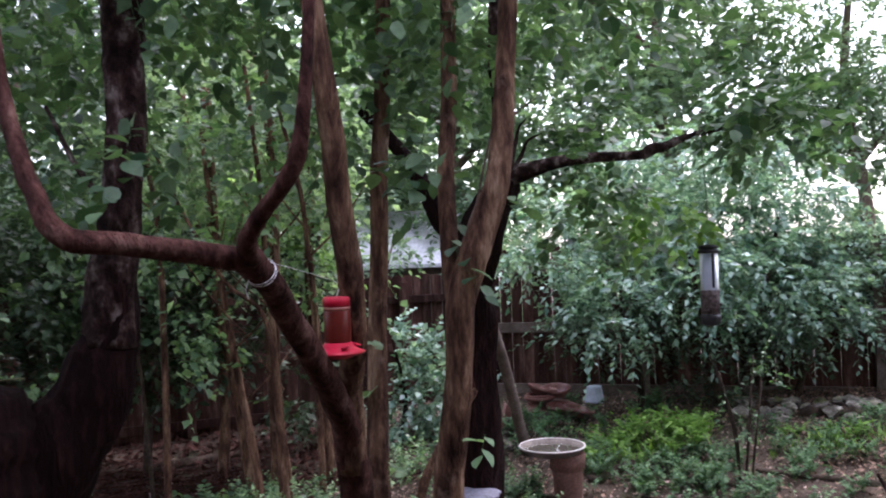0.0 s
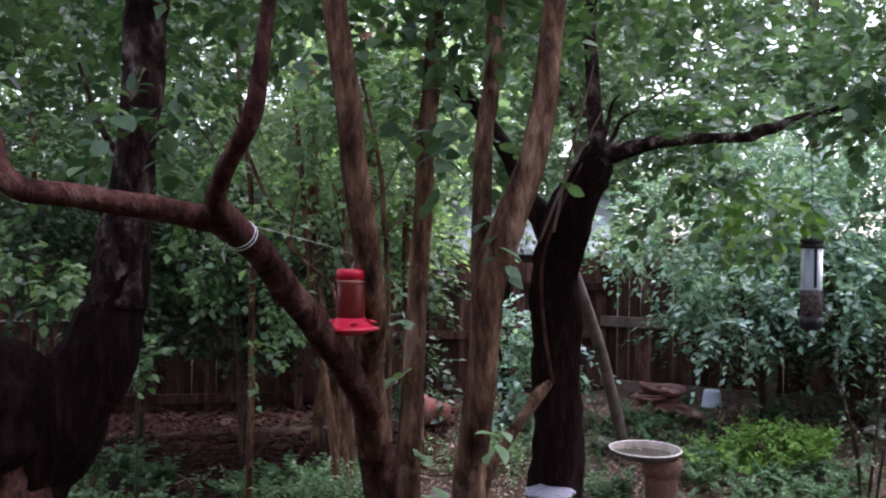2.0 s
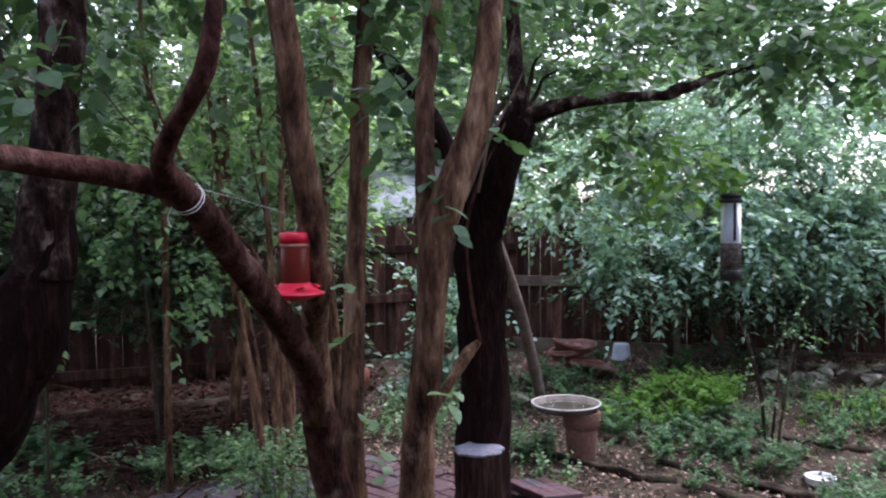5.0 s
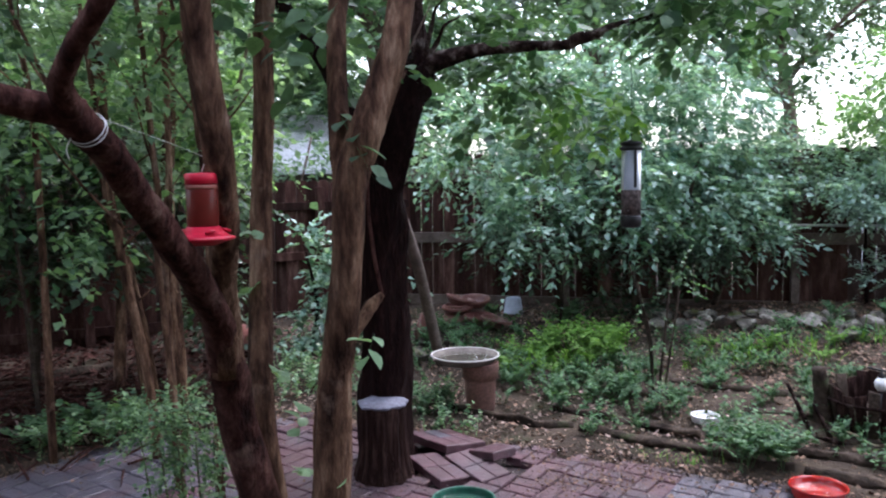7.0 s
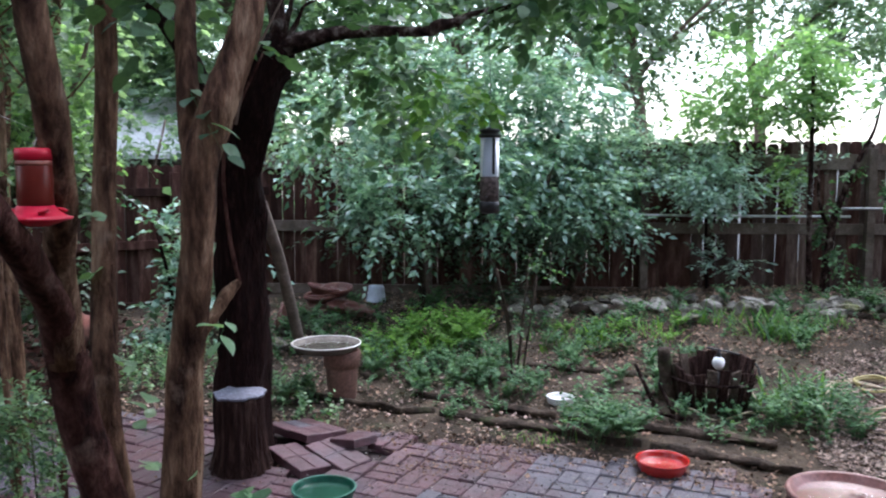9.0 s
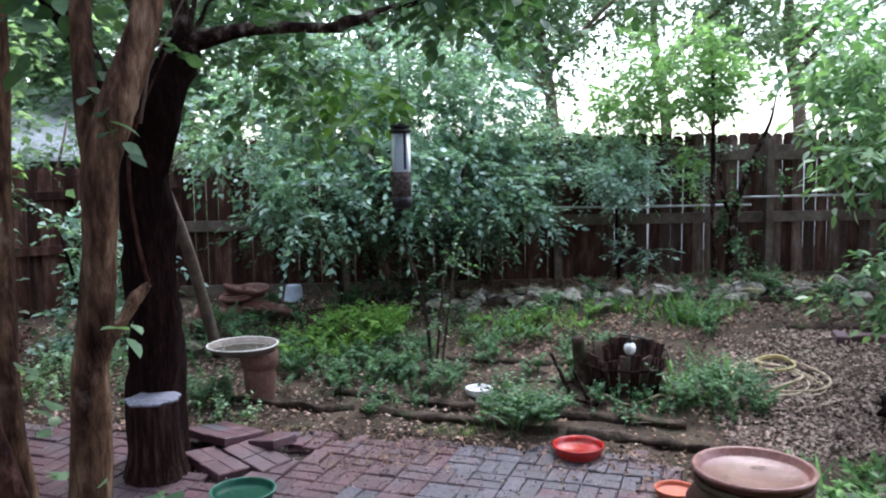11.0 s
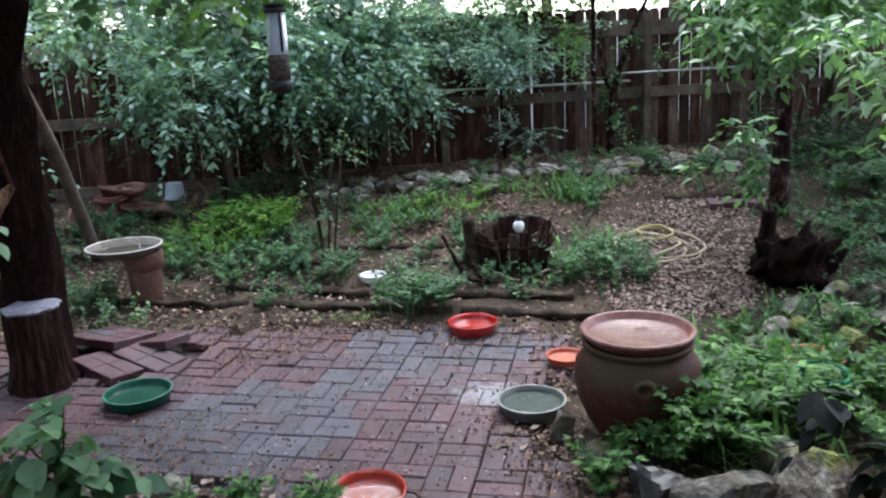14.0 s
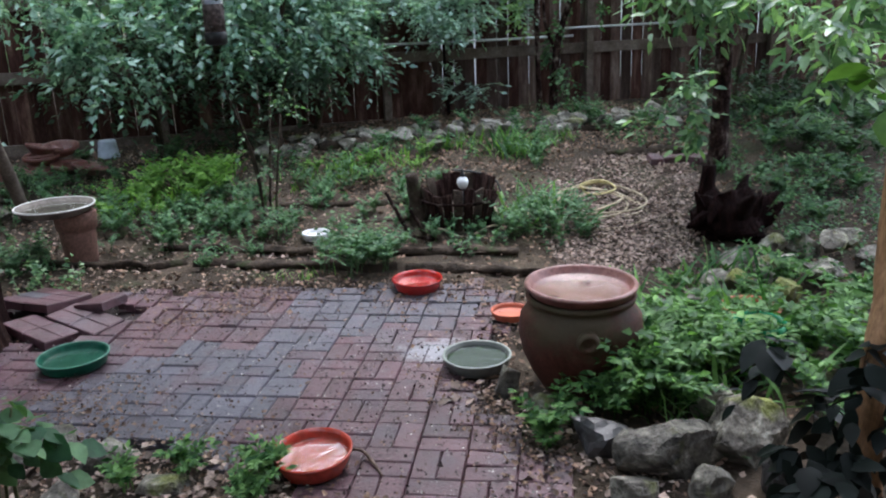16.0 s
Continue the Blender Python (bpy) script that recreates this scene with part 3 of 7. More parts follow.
# ---- fences ----
def fence(name, ang, dist, s0, s1, z0, z1, rails, group_label, first=0.1, wood=M_RAIL, gap=1.0, grey=99.0):
    """A board fence along the line at the distance dist, square to the bearing ang; s runs along it."""
    a = radians(ang)
    n, u = Vector((math.sin(a), math.cos(a), 0)), Vector((math.cos(a), -math.sin(a), 0))
    root = thing(name, 0, 0, 0, group_label, "fence")
    rz = -ang
    meshes = []
    for k in range(5):
        bm = bmesh.new()
        h = z1 - z0 + rng.uniform(-0.025, 0.025)
        w = 0.125
        pts = [(-w / 2, 0), (w / 2, 0), (w / 2, h - 0.03), (w / 2 - 0.025, h), (-w / 2 + 0.025, h), (-w / 2, h - 0.03)]
        f = bm.faces.new([bm.verts.new((x, 0.0, z)) for x, z in pts])
        e = bmesh.ops.extrude_face_region(bm, geom=[f])
        bmesh.ops.translate(bm, vec=(0, 0.016, 0), verts=[v for v in e["geom"] if isinstance(v, bmesh.types.BMVert)])
        bmesh.ops.recalc_face_normals(bm, faces=bm.faces)
        me = bpy.data.meshes.new("picket")
        bm.to_mesh(me)
        bm.free()
        me.materials.append(M_FENCE)
        # lit copy for boards further along than grey
        lit = me.copy()
        lit.materials[0] = M_FENCE_LIT
        meshes.append((me, lit))
    s, i = s0, 0
    while s < s1:
        p = n * dist + u * s
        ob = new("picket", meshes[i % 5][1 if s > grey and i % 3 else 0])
        ob.parent = root
        ob.matrix_local = pose(p.x, p.y, z0 + rng.uniform(-0.015, 0.02), rng.uniform(-0.5, 0.5), rng.uniform(-0.7, 0.7), rz + rng.uniform(-1, 1))
        s += 0.125 + gap * rng.choice((0.001, 0.003, 0.006, 0.009), p=(0.45, 0.25, 0.18, 0.12))
        i += 1
    for z, h in rails:
        bm = bmesh.new()
        c = n * (dist - 0.022) + u * ((s0 + s1) / 2)
        boxed(bm, pose(c.x, c.y, z, 0, 0, rz), s1 - s0, 0.038, h, 0.004)
        part("rail", bm, wood, root, smooth=False)
    s = s0 + first
    while s < s1:
        bm = bmesh.new()
        c = n * (dist - 0.085) + u * s
        boxed(bm, pose(c.x, c.y, (z0 + z1) / 2 - 0.12, 0, 0, rz), 0.085, 0.085, z1 - z0 + 0.1, 0.006)
        part("post", bm, wood, root, smooth=False)
        s += 2.4
    return root


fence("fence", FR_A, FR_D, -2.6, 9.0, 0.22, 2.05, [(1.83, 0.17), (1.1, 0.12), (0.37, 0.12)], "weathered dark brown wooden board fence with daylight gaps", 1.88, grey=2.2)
# rails take the dark board colour here, standing in for shade
fence("fence", FL_A, FL_D, -9.0, 4.2, 0.08, 1.78, [(1.5, 0.09), (0.95, 0.09), (0.3, 0.10)], "dark shaded wooden board fence behind shrubs", wood=M_FENCE, gap=0.15)


# an added pale wall, hidden behind the fence, that brightens the board gaps
bm = bmesh.new()
boxed(bm, pose(math.sin(radians(FR_A)) * 12.4 + math.cos(radians(FR_A)) * 5.6, math.cos(radians(FR_A)) * 12.4 - math.sin(radians(FR_A)) * 5.6, 0.9, 0, 0, -FR_A), 7.0, 0.2, 1.9, 0.02)
tagged(part("wall_north", bm, M_PALE_WALL, smooth=False), "added pale wall that brightens the gaps of the board fence", "wall", kind="structure")


# conduit pipes along the fences
def pipe(pts, rad, mat, label, name="pipe"):
    v, f = tube([(*p, rad) for p in pts], 8, 4, 0.0)
    return tagged(raw(name, v, f, mat), label, name)


def on_fence(ang, dist, s, z, off=0.1):
    a = radians(ang)
    return (math.sin(a) * (dist - off) + math.cos(a) * s, math.cos(a) * (dist - off) - math.sin(a) * s, z)


pipe([on_fence(FR_A, FR_D, s, z, 0.16) for s, z in ((1.2, 1.258), (2.4, 1.247), (3.85, 1.247))], 0.013, M_STEEL, "thin galvanised steel pipe fixed along the fence")
pipe([on_fence(FR_A, FR_D, s, z, 0.16) for s, z in ((3.75, 1.333), (4.5, 1.337), (5.3, 1.34))], 0.013, M_STEEL, "thin galvanised steel pipe fixed along the fence")
pipe([on_fence(FL_A, FL_D, s, z, 0.16) for s, z in ((-8, 1.12), (-5, 1.12), (-2, 1.14), (0.5, 1.17), (2.0, 1.2))], 0.008, M_RIM_GREY, "thin dull grey pipe along the shaded fence")


# ---- trees ----
def limb(parent, name, pts, mat, seed, sides=12, rough=0.05, label=""):
    v, f = tube(pts, sides, 5, rough, seed)
    return raw(name, v, f, mat, parent, label)


def crown(parent, blobs, twig, per, leaf, wide, mat, seed, name="crown", **kw):
    v, f = sprays(blobs, twig, per, leaf, wide, seed, **kw)
    return fast(name, v, f, mat, parent)


# the clump of reddish trunks nearest to the patio
clump = thing("tree", -0.2, 3.2, 0.0, "multi-trunk tree with reddish-brown bark and a bent limb", "tree")
clump.matrix_world = Matrix()
# first trunk and both limbs take the bark with shade in its colour
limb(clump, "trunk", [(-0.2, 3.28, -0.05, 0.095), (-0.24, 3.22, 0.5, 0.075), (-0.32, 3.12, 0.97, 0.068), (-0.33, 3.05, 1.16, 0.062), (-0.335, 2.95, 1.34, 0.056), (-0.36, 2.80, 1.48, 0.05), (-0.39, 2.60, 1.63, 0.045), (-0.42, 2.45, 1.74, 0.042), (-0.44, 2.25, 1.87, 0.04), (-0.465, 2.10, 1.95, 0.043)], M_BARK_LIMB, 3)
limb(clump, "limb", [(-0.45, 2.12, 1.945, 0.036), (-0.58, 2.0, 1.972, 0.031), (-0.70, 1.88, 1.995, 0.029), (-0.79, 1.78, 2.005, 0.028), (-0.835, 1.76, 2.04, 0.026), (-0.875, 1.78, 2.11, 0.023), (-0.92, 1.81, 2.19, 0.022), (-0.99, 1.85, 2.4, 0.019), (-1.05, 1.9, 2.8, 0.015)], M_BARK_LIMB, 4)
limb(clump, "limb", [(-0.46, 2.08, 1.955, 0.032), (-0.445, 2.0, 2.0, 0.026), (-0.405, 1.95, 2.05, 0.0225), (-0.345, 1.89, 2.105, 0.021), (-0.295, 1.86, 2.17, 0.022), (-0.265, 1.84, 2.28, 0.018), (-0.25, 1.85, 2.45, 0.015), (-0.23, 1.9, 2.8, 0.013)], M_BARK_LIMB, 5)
limb(clump, "trunk", [(-0.33, 3.04, 1.15, 0.055), (-0.31, 2.92, 1.45, 0.046), (-0.275, 2.80, 1.67, 0.046), (-0.27, 2.70, 1.89, 0.045), (-0.29, 2.62, 2.14, 0.042), (-0.30, 2.55, 2.39, 0.040), (-0.32, 2.50, 2.6, 0.037), (-0.4, 2.5, 3.3, 0.03)], M_BARK, 6)
stem_b = limb(clump, "trunk", [(-0.17, 3.3, -0.05, 0.075), (-0.21, 3.26, 0.5, 0.056), (-0.25, 3.25, 0.94, 0.05), (-0.24, 3.30, 1.54, 0.041), (-0.22, 3.30, 1.99, 0.038), (-0.21, 3.30, 2.32, 0.036), (-0.18, 3.30, 2.65, 0.034), (-0.15, 3.3, 3.4, 0.03)], M_BARK, 7)
limb(clump, "trunk", [(-0.03, 2.98, -0.05, 0.085), (0.0, 2.95, 0.5, 0.072), (0.03, 2.93, 1.04, 0.059), (0.05, 2.92, 1.21, 0.054), (0.09, 2.87, 1.50, 0.05), (0.10, 2.85, 1.75, 0.054), (0.15, 2.85, 1.93, 0.056), (0.21, 2.85, 2.08, 0.05), (0.26, 2.85, 2.24, 0.045), (0.285, 2.88, 2.43, 0.042), (0.31, 2.90, 2.72, 0.037), (0.35, 2.9, 3.4, 0.033)], M_BARK, 8)
limb(clump, "trunk", [(0.10, 2.85, 1.72, 0.045), (0.075, 2.90, 1.97, 0.035), (0.07, 2.95, 2.26, 0.032), (0.09, 3.0, 2.56, 0.03), (0.11, 3.0, 3.3, 0.025)], M_BARK, 9)
crown(clump, [(-0.6, 2.9, 2.95, 0.8, 0.6, 0.3, 80), (0.3, 3.3, 3.1, 0.8, 0.6, 0.35, 90), (-0.1, 3.4, 3.6, 1.5, 1.0, 0.6, 230), (-1.4, 2.6, 2.95, 0.6, 0.7, 0.4, 60), (-0.35, 3.1, 2.55, 0.35, 0.3, 0.3, 16), (0.1, 3.0, 2.35, 0.25, 0.25, 0.35, 10)], 0.3, 8, 0.075, 0.34, L_MID, 21, out=0.4, fine=True)
for k, (x, y, z) in enumerate(((-0.16, 3.2, 0.6), (-0.17, 3.22, 0.85), (-0.18, 3.24, 1.05), (-0.2, 3.25, 1.42), (-0.1, 3.1, 0.4), (-0.13, 3.12, 0.75), (0.07, 2.88, 0.55), (0.1, 2.9, 0.85), (-0.08, 2.87, 0.95), (-0.3, 3.15, 1.6), (0.16, 2.8, 1.3))):
    crown(stem_b, [(x, y, z, 0.03, 0.03, 0.03, 1)], 0.13, 4, 0.07, 0.42, L_VINE, 240 + k, name="shoot", fine=True)

# the black-barked tree behind, with its long side branch
black = thing("tree", 0, 0, 0, "wet black-barked leaning tree with a long side branch", "tree")
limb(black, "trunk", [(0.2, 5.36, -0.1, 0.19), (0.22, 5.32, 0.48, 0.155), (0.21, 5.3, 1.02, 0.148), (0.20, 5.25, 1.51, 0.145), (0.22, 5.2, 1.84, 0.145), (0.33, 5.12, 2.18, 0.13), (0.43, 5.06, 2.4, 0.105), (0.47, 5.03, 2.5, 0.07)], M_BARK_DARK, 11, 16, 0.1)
limb(black, "limb", [(0.43, 5.06, 2.36, 0.06), (0.44, 5.03, 2.55, 0.05), (0.42, 5.02, 2.8, 0.042), (0.4, 5.0, 3.2, 0.036), (0.42, 5.0, 3.8, 0.03)], M_BARK_TALL, 16, 10, 0.1)
for k, (dx, dy, dz) in enumerate(((0.2, -0.1, 0.26), (0.1, -0.15, 0.34))):
    limb(black, "limb", [(0.46, 5.0, 2.42, 0.02), (0.46 + dx * 0.4, 5.0 + dy * 0.5, 2.42 + dz * 0.55, 0.013), (0.46 + dx * 0.6, 5.0 + dy, 2.42 + dz * 0.85, 0.009), (0.46 + dx, 5.0 + dy * 1.4, 2.42 + dz, 0.004)], M_BARK_TALL, 170 + k, 8, 0.15)
for k, (x0, z0, x1, z1) in enumerate(((0.12, 1.95, 0.5, 2.75), (0.2, 2.0, 0.42, 2.95))):
    limb(black, "limb", [(x0, 4.95, z0, 0.009), (x0 + (x1 - x0) * 0.35, 4.92, z0 + (z1 - z0) * 0.4, 0.008), (x0 + (x1 - x0) * 0.7, 4.9, z0 + (z1 - z0) * 0.72, 0.007), (x1, 4.9, z1, 0.004)], M_BARK_GREY, 180 + k, 8, 0.08, "thin pale shoot beside the trunk")
limb(black, "limb", [(0.42, 5.03, 2.42, 0.07), (0.7, 4.95, 2.5, 0.042), (0.98, 4.90, 2.525, 0.033), (1.22, 4.80, 2.515, 0.028), (1.29, 4.75, 2.54, 0.035), (1.36, 4.70, 2.55, 0.027), (1.48, 4.60, 2.59, 0.02), (1.75, 4.4, 2.64, 0.012)], M_BARK_TALL, 12, 12, 0.06)
limb(black, "limb", [(0.24, 5.22, 1.85, 0.1), (0.13, 5.28, 2.08, 0.085), (0.02, 5.35, 2.22, 0.07), (-0.10, 5.40, 2.48, 0.06), (-0.26, 5.50, 2.72, 0.05), (-0.49, 5.60, 3.0, 0.04)], M_BARK_DARK, 14)
limb(black, "limb", [(0.2, 5.1, 1.1, 0.012), (0.15, 5.08, 1.4, 0.011), (0.13, 5.05, 1.8, 0.01), (0.22, 5.0, 2.1, 0.008), (0.36, 4.94, 2.4, 0.006)], M_BARK_LIMB, 15, 8, label="thin vine stem on the trunk")
crown(black, [(1.78, 4.35, 2.78, 0.34, 0.35, 0.14, 40), (1.85, 4.3, 2.6, 0.24, 0.3, 0.12, 26), (2.15, 4.3, 2.62, 0.4, 0.35, 0.1, 9), (2.7, 4.3, 2.58, 0.4, 0.3, 0.1, 6), (0.6, 5.4, 3.7, 1.3, 1.0, 0.5, 200), (-0.6, 5.7, 3.4, 1.0, 0.8, 0.45, 120), (1.1, 4.8, 2.42, 0.35, 0.15, 0.1, 7), (1.0, 4.9, 2.22, 0.35, 0.3, 0.16, 16), (1.35, 5.3, 2.3, 0.4, 0.3, 0.22, 22), (0.75, 5.4, 2.65, 0.35, 0.3, 0.2, 14), (1.2, 5.3, 2.8, 0.5, 0.3, 0.2, 20)], 0.3, 9, 0.08, 0.36, L_MID, 22, hang=0.4, fine=True)
crown(black, [(1.33, 4.25, 2.12, 0.14, 0.12, 0.1, 9), (1.2, 4.4, 2.2, 0.14, 0.12, 0.08, 5)], 0.18, 7, 0.075, 0.38, L_BRIGHT, 24, name="hanging_leaves", hang=0.6, fine=True)
# unseen canopy added over the patio to hold back sky light
crown(black, [(1.4, 4.6, 5.2, 2.4, 2.0, 0.8, 380), (-1.0, 4.3, 5.2, 2.0, 2.0, 0.8, 340)], 0.45, 8, 0.15, 0.42, L_MID, 23, name="upper_crown")

# the tall dark trunk by the left fence
tall = thing("tree", 0, 0, 0, "tall dark tree with rough bark and flared base", "tree")
# lower trunk in a darker bark than the rest, shade given as colour
limb(tall, "trunk", [(-1.5, 2.36, -0.1, 0.3), (-1.46, 2.38, 0.6, 0.24), (-1.34, 2.42, 1.12, 0.18), (-1.2, 2.46, 1.36, 0.15), (-1.085, 2.49, 1.52, 0.12), (-1.015, 2.5, 1.7, 0.09), (-0.995, 2.5, 1.9, 0.07)], M_BARK_DARK, 31, 16, 0.07, "foot of the trunk with its shade put into the colour")
limb(tall, "trunk", [(-1.015, 2.5, 1.7, 0.088), (-0.99, 2.5, 1.97, 0.072), (-0.957, 2.5, 2.23, 0.06), (-0.955, 2.52, 2.5, 0.062), (-0.96, 2.55, 2.7, 0.066), (-0.99, 2.6, 3.2, 0.06), (-1.0, 2.7, 3.9, 0.05)], M_BARK_TALL, 31, 16, 0.07)
limb(tall, "limb", [(-0.97, 2.5, 2.12, 0.012), (-1.12, 2.56, 2.26, 0.01), (-1.27, 2.65, 2.5, 0.006)], M_BARK_TALL, 32, 8)
crown(tall, [(-1.1, 2.9, 3.2, 0.9, 0.8, 0.45, 150), (-1.9, 3.9, 2.7, 0.7, 0.7, 0.6, 110)], 0.3, 8, 0.07, 0.36, L_MID, 33)

crown(tall, [(-0.9, 2.3, 2.29, 0.06, 0.05, 0.04, 4), (-0.79, 2.3, 2.19, 0.06, 0.05, 0.04, 4), (-0.98, 2.25, 2.12, 0.06, 0.05, 0.04, 4), (-0.84, 2.2, 2.17, 0.06, 0.05, 0.04, 4), (-0.73, 2.35, 2.35, 0.06, 0.05, 0.04, 4)], 0.11, 5, 0.062, 0.4, L_MID, 44, name="trunk_shoot", hang=0.5, fine=True)

wide = thing("tree", 0, 0, 0, "broad dark trunk in deep shade", "tree")
limb(wide, "trunk", [(-1.5, 2.32, -0.1, 0.36), (-1.48, 2.3, 0.5, 0.31), (-1.45, 2.3, 1.0, 0.27), (-1.44, 2.3, 1.35, 0.25)], M_BARK_LIMB, 34, 18, 0.06, "furrowed reddish bark of the foot")
limb(wide, "trunk", [(-1.44, 2.3, 1.33, 0.24), (-1.45, 2.3, 1.5, 0.2), (-1.48, 2.3, 1.65, 0.13), (-1.5, 2.3, 2.1, 0.115), (-1.5, 2.35, 3.6, 0.1)], M_BARK_TALL, 34, 18, 0.06)
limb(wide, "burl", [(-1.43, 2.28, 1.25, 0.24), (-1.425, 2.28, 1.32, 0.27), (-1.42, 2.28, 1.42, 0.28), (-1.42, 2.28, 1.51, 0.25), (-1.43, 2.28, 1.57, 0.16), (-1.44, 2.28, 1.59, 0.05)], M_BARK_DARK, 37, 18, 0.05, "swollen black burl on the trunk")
limb(wide, "limb", [(-1.4, 2.1, 1.62, 0.006), (-1.2, 2.0, 1.66, 0.005), (-1.02, 1.98, 1.67, 0.003)], M_STEM, 38, 6)
crown(wide, [(-1.08, 2.0, 1.68, 0.05, 0.04, 0.015, 3)], 0.07, 4, 0.05, 0.32, L_MID, 39, name="side_shoot", fine=True)
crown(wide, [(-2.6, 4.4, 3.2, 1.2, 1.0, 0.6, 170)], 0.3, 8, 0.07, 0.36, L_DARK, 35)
# high canopy added to darken the left of the yard
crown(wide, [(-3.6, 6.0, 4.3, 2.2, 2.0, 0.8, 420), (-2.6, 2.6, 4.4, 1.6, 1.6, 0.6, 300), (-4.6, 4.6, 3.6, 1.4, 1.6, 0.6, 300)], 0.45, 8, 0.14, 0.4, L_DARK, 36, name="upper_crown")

# slender saplings behind the clump
sap = [[(-1.57, 6.6, 0.0, 0.075), (-1.63, 6.58, 0.6, 0.06), (-1.72, 6.55, 1.2, 0.055), (-1.8, 6.5, 1.8, 0.05), (-1.85, 6.5, 3.4, 0.04)],
       [(-1.35, 6.55, 0.0, 0.07), (-1.36, 6.5, 0.8, 0.058), (-1.37, 6.45, 1.6, 0.05), (-1.3, 6.4, 2.6, 0.045), (-1.35, 6.4, 3.6, 0.035)],
       [(-1.0, 6.9, 0.05, 0.06), (-1.05, 6.85, 1.0, 0.05), (-1.1, 6.8, 2.0, 0.045), (-1.0, 6.8, 3.5, 0.03)],
       [(-1.95, 7.0, 0.05, 0.05), (-1.9, 7.0, 1.2, 0.042), (-2.1, 7.0, 2.2, 0.04), (-2.2, 7.0, 3.6, 0.03)]]
for i, pts in enumerate(sap):
    t = thing("sapling", 0, 0, 0, "slender grey-barked sapling among shrubs", "tree", "saplings by the fence")
    limb(t, "trunk", pts, M_BARK, 40 + i, 10, 0.05)
    x, y, z, _ = pts[-1]
    p = pts[-2]
    limb(t, "limb", [(*p[:3], 0.025), (p[0] + 0.2, p[1] - 0.1, p[2] + 0.4, 0.018), (p[0] + 0.35, p[1] - 0.15, p[2] + 0.9, 0.012)], M_BARK_GREY, 60 + i, 8)
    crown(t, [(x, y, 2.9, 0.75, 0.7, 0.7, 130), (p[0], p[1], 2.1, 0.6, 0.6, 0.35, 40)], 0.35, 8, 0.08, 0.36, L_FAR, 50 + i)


thin = [[(-1.25, 5.5, 0.02, 0.034), (-1.3, 5.5, 0.6, 0.03), (-1.42, 5.5, 1.35, 0.026), (-1.48, 5.5, 1.8, 0.022), (-1.6, 5.5, 2.9, 0.014)],
        [(-1.07, 5.5, 0.02, 0.03), (-1.08, 5.5, 0.5, 0.027), (-1.13, 5.5, 1.16, 0.024), (-1.1, 5.5, 2.2, 0.02), (-1.14, 5.5, 3.4, 0.014)],
        [(-0.85, 4.5, 0.02, 0.02), (-0.92, 4.5, 1.2, 0.016), (-0.98, 4.5, 1.66, 0.014), (-1.19, 4.5, 1.86, 0.012), (-1.41, 4.5, 2.25, 0.01), (-1.58, 4.5, 2.64, 0.008)],
        [(-1.0, 5.0, 0.02, 0.026), (-1.04, 5.0, 1.55, 0.02), (-1.07, 5.0, 2.0, 0.018), (-1.09, 5.0, 2.43, 0.016), (-1.16, 5.0, 3.2, 0.012)],
        [(-0.72, 4.8, 0.02, 0.022), (-0.75, 4.8, 1.77, 0.018), (-0.77, 4.8, 2.01, 0.016), (-0.8, 4.8, 2.37, 0.014), (-0.92, 4.8, 2.9, 0.01)],
        [(-1.9, 5.5, 0.02, 0.026), (-1.9, 5.5, 2.07, 0.02), (-2.0, 5.5, 2.86, 0.016), (-2.05, 5.5, 3.8, 0.012)],
        [(-3.95, 6.0, 0.1, 0.03), (-3.99, 6.0, 2.56, 0.022), (-4.09, 6.0, 3.38, 0.016), (-4.2, 6.0, 4.0, 0.01)]]
for i, pts in enumerate(thin):
    t = thing("sapling", 0, 0, 0, "thin brownish stem of a young tree in shade", "tree", "thin saplings in the shade")
    limb(t, "trunk", pts, M_BARK, 400 + i, 8, 0.06)
    for q in range(3):
        p, e = Vector(pts[-2][:3]), rng.uniform(-0.5, 0.5, 3)
        s = Vector(pts[1][:3]).lerp(p, 0.35 + 0.3 * q)
        limb(t, "limb", [(*s, 0.008), (s.x + e[0] * 0.5, s.y + e[1] * 0.5, s.z + 0.2, 0.006), (s.x + e[0], s.y + e[1], s.z + 0.3 + abs(e[2]) * 0.5, 0.003)], M_BARK, 420 + i, 6)
    x, y, z, _ = pts[-1]
    crown(t, [(x, y, z - 0.3, 0.4, 0.35, 0.35, 26), (x, y, z - 1.1, 0.3, 0.3, 0.3, 7)], 0.25, 8, 0.07, 0.38, L_VINE, 430 + i)

# the neighbour's shed behind the fence
shed = thing("shed", 0, 0, 0, "neighbouring shed with a pale grey roof", "shed")
v = [(x, y, z) for x in (-1.9, 0.6) for y, z in ((10.6, 1.86), (11.7, 2.62), (12.8, 1.86))]
v += [(x, y, z + 0.05) for x, y, z in v]
raw("roof", v, [(0, 1, 4, 3), (1, 2, 5, 4), (6, 9, 10, 7), (7, 10, 11, 8), (0, 3, 9, 6), (2, 8, 11, 5), (0, 6, 7, 1), (1, 7, 8, 2), (3, 4, 10, 9), (4, 5, 11, 10)], M_SHED, shed, "pale grey shingle roof", smooth=False)
bm = bmesh.new()
boxed(bm, pose(-0.65, 11.7, 1.0), 2.3, 1.9, 1.8, 0.01)
part("wall", bm, M_RAIL, shed, smooth=False)
branch = thing("shrub", 0, 0, 0, "loose leafy branches hanging before the shed roof", "shrub")
limb(branch, "stem", [(-0.9, 10.2, gz(-0.9, 10.2), 0.03), (-0.85, 10.2, 1.2, 0.022), (-0.6, 10.2, 2.3, 0.012)], M_BARK_GREY, 66, 8)
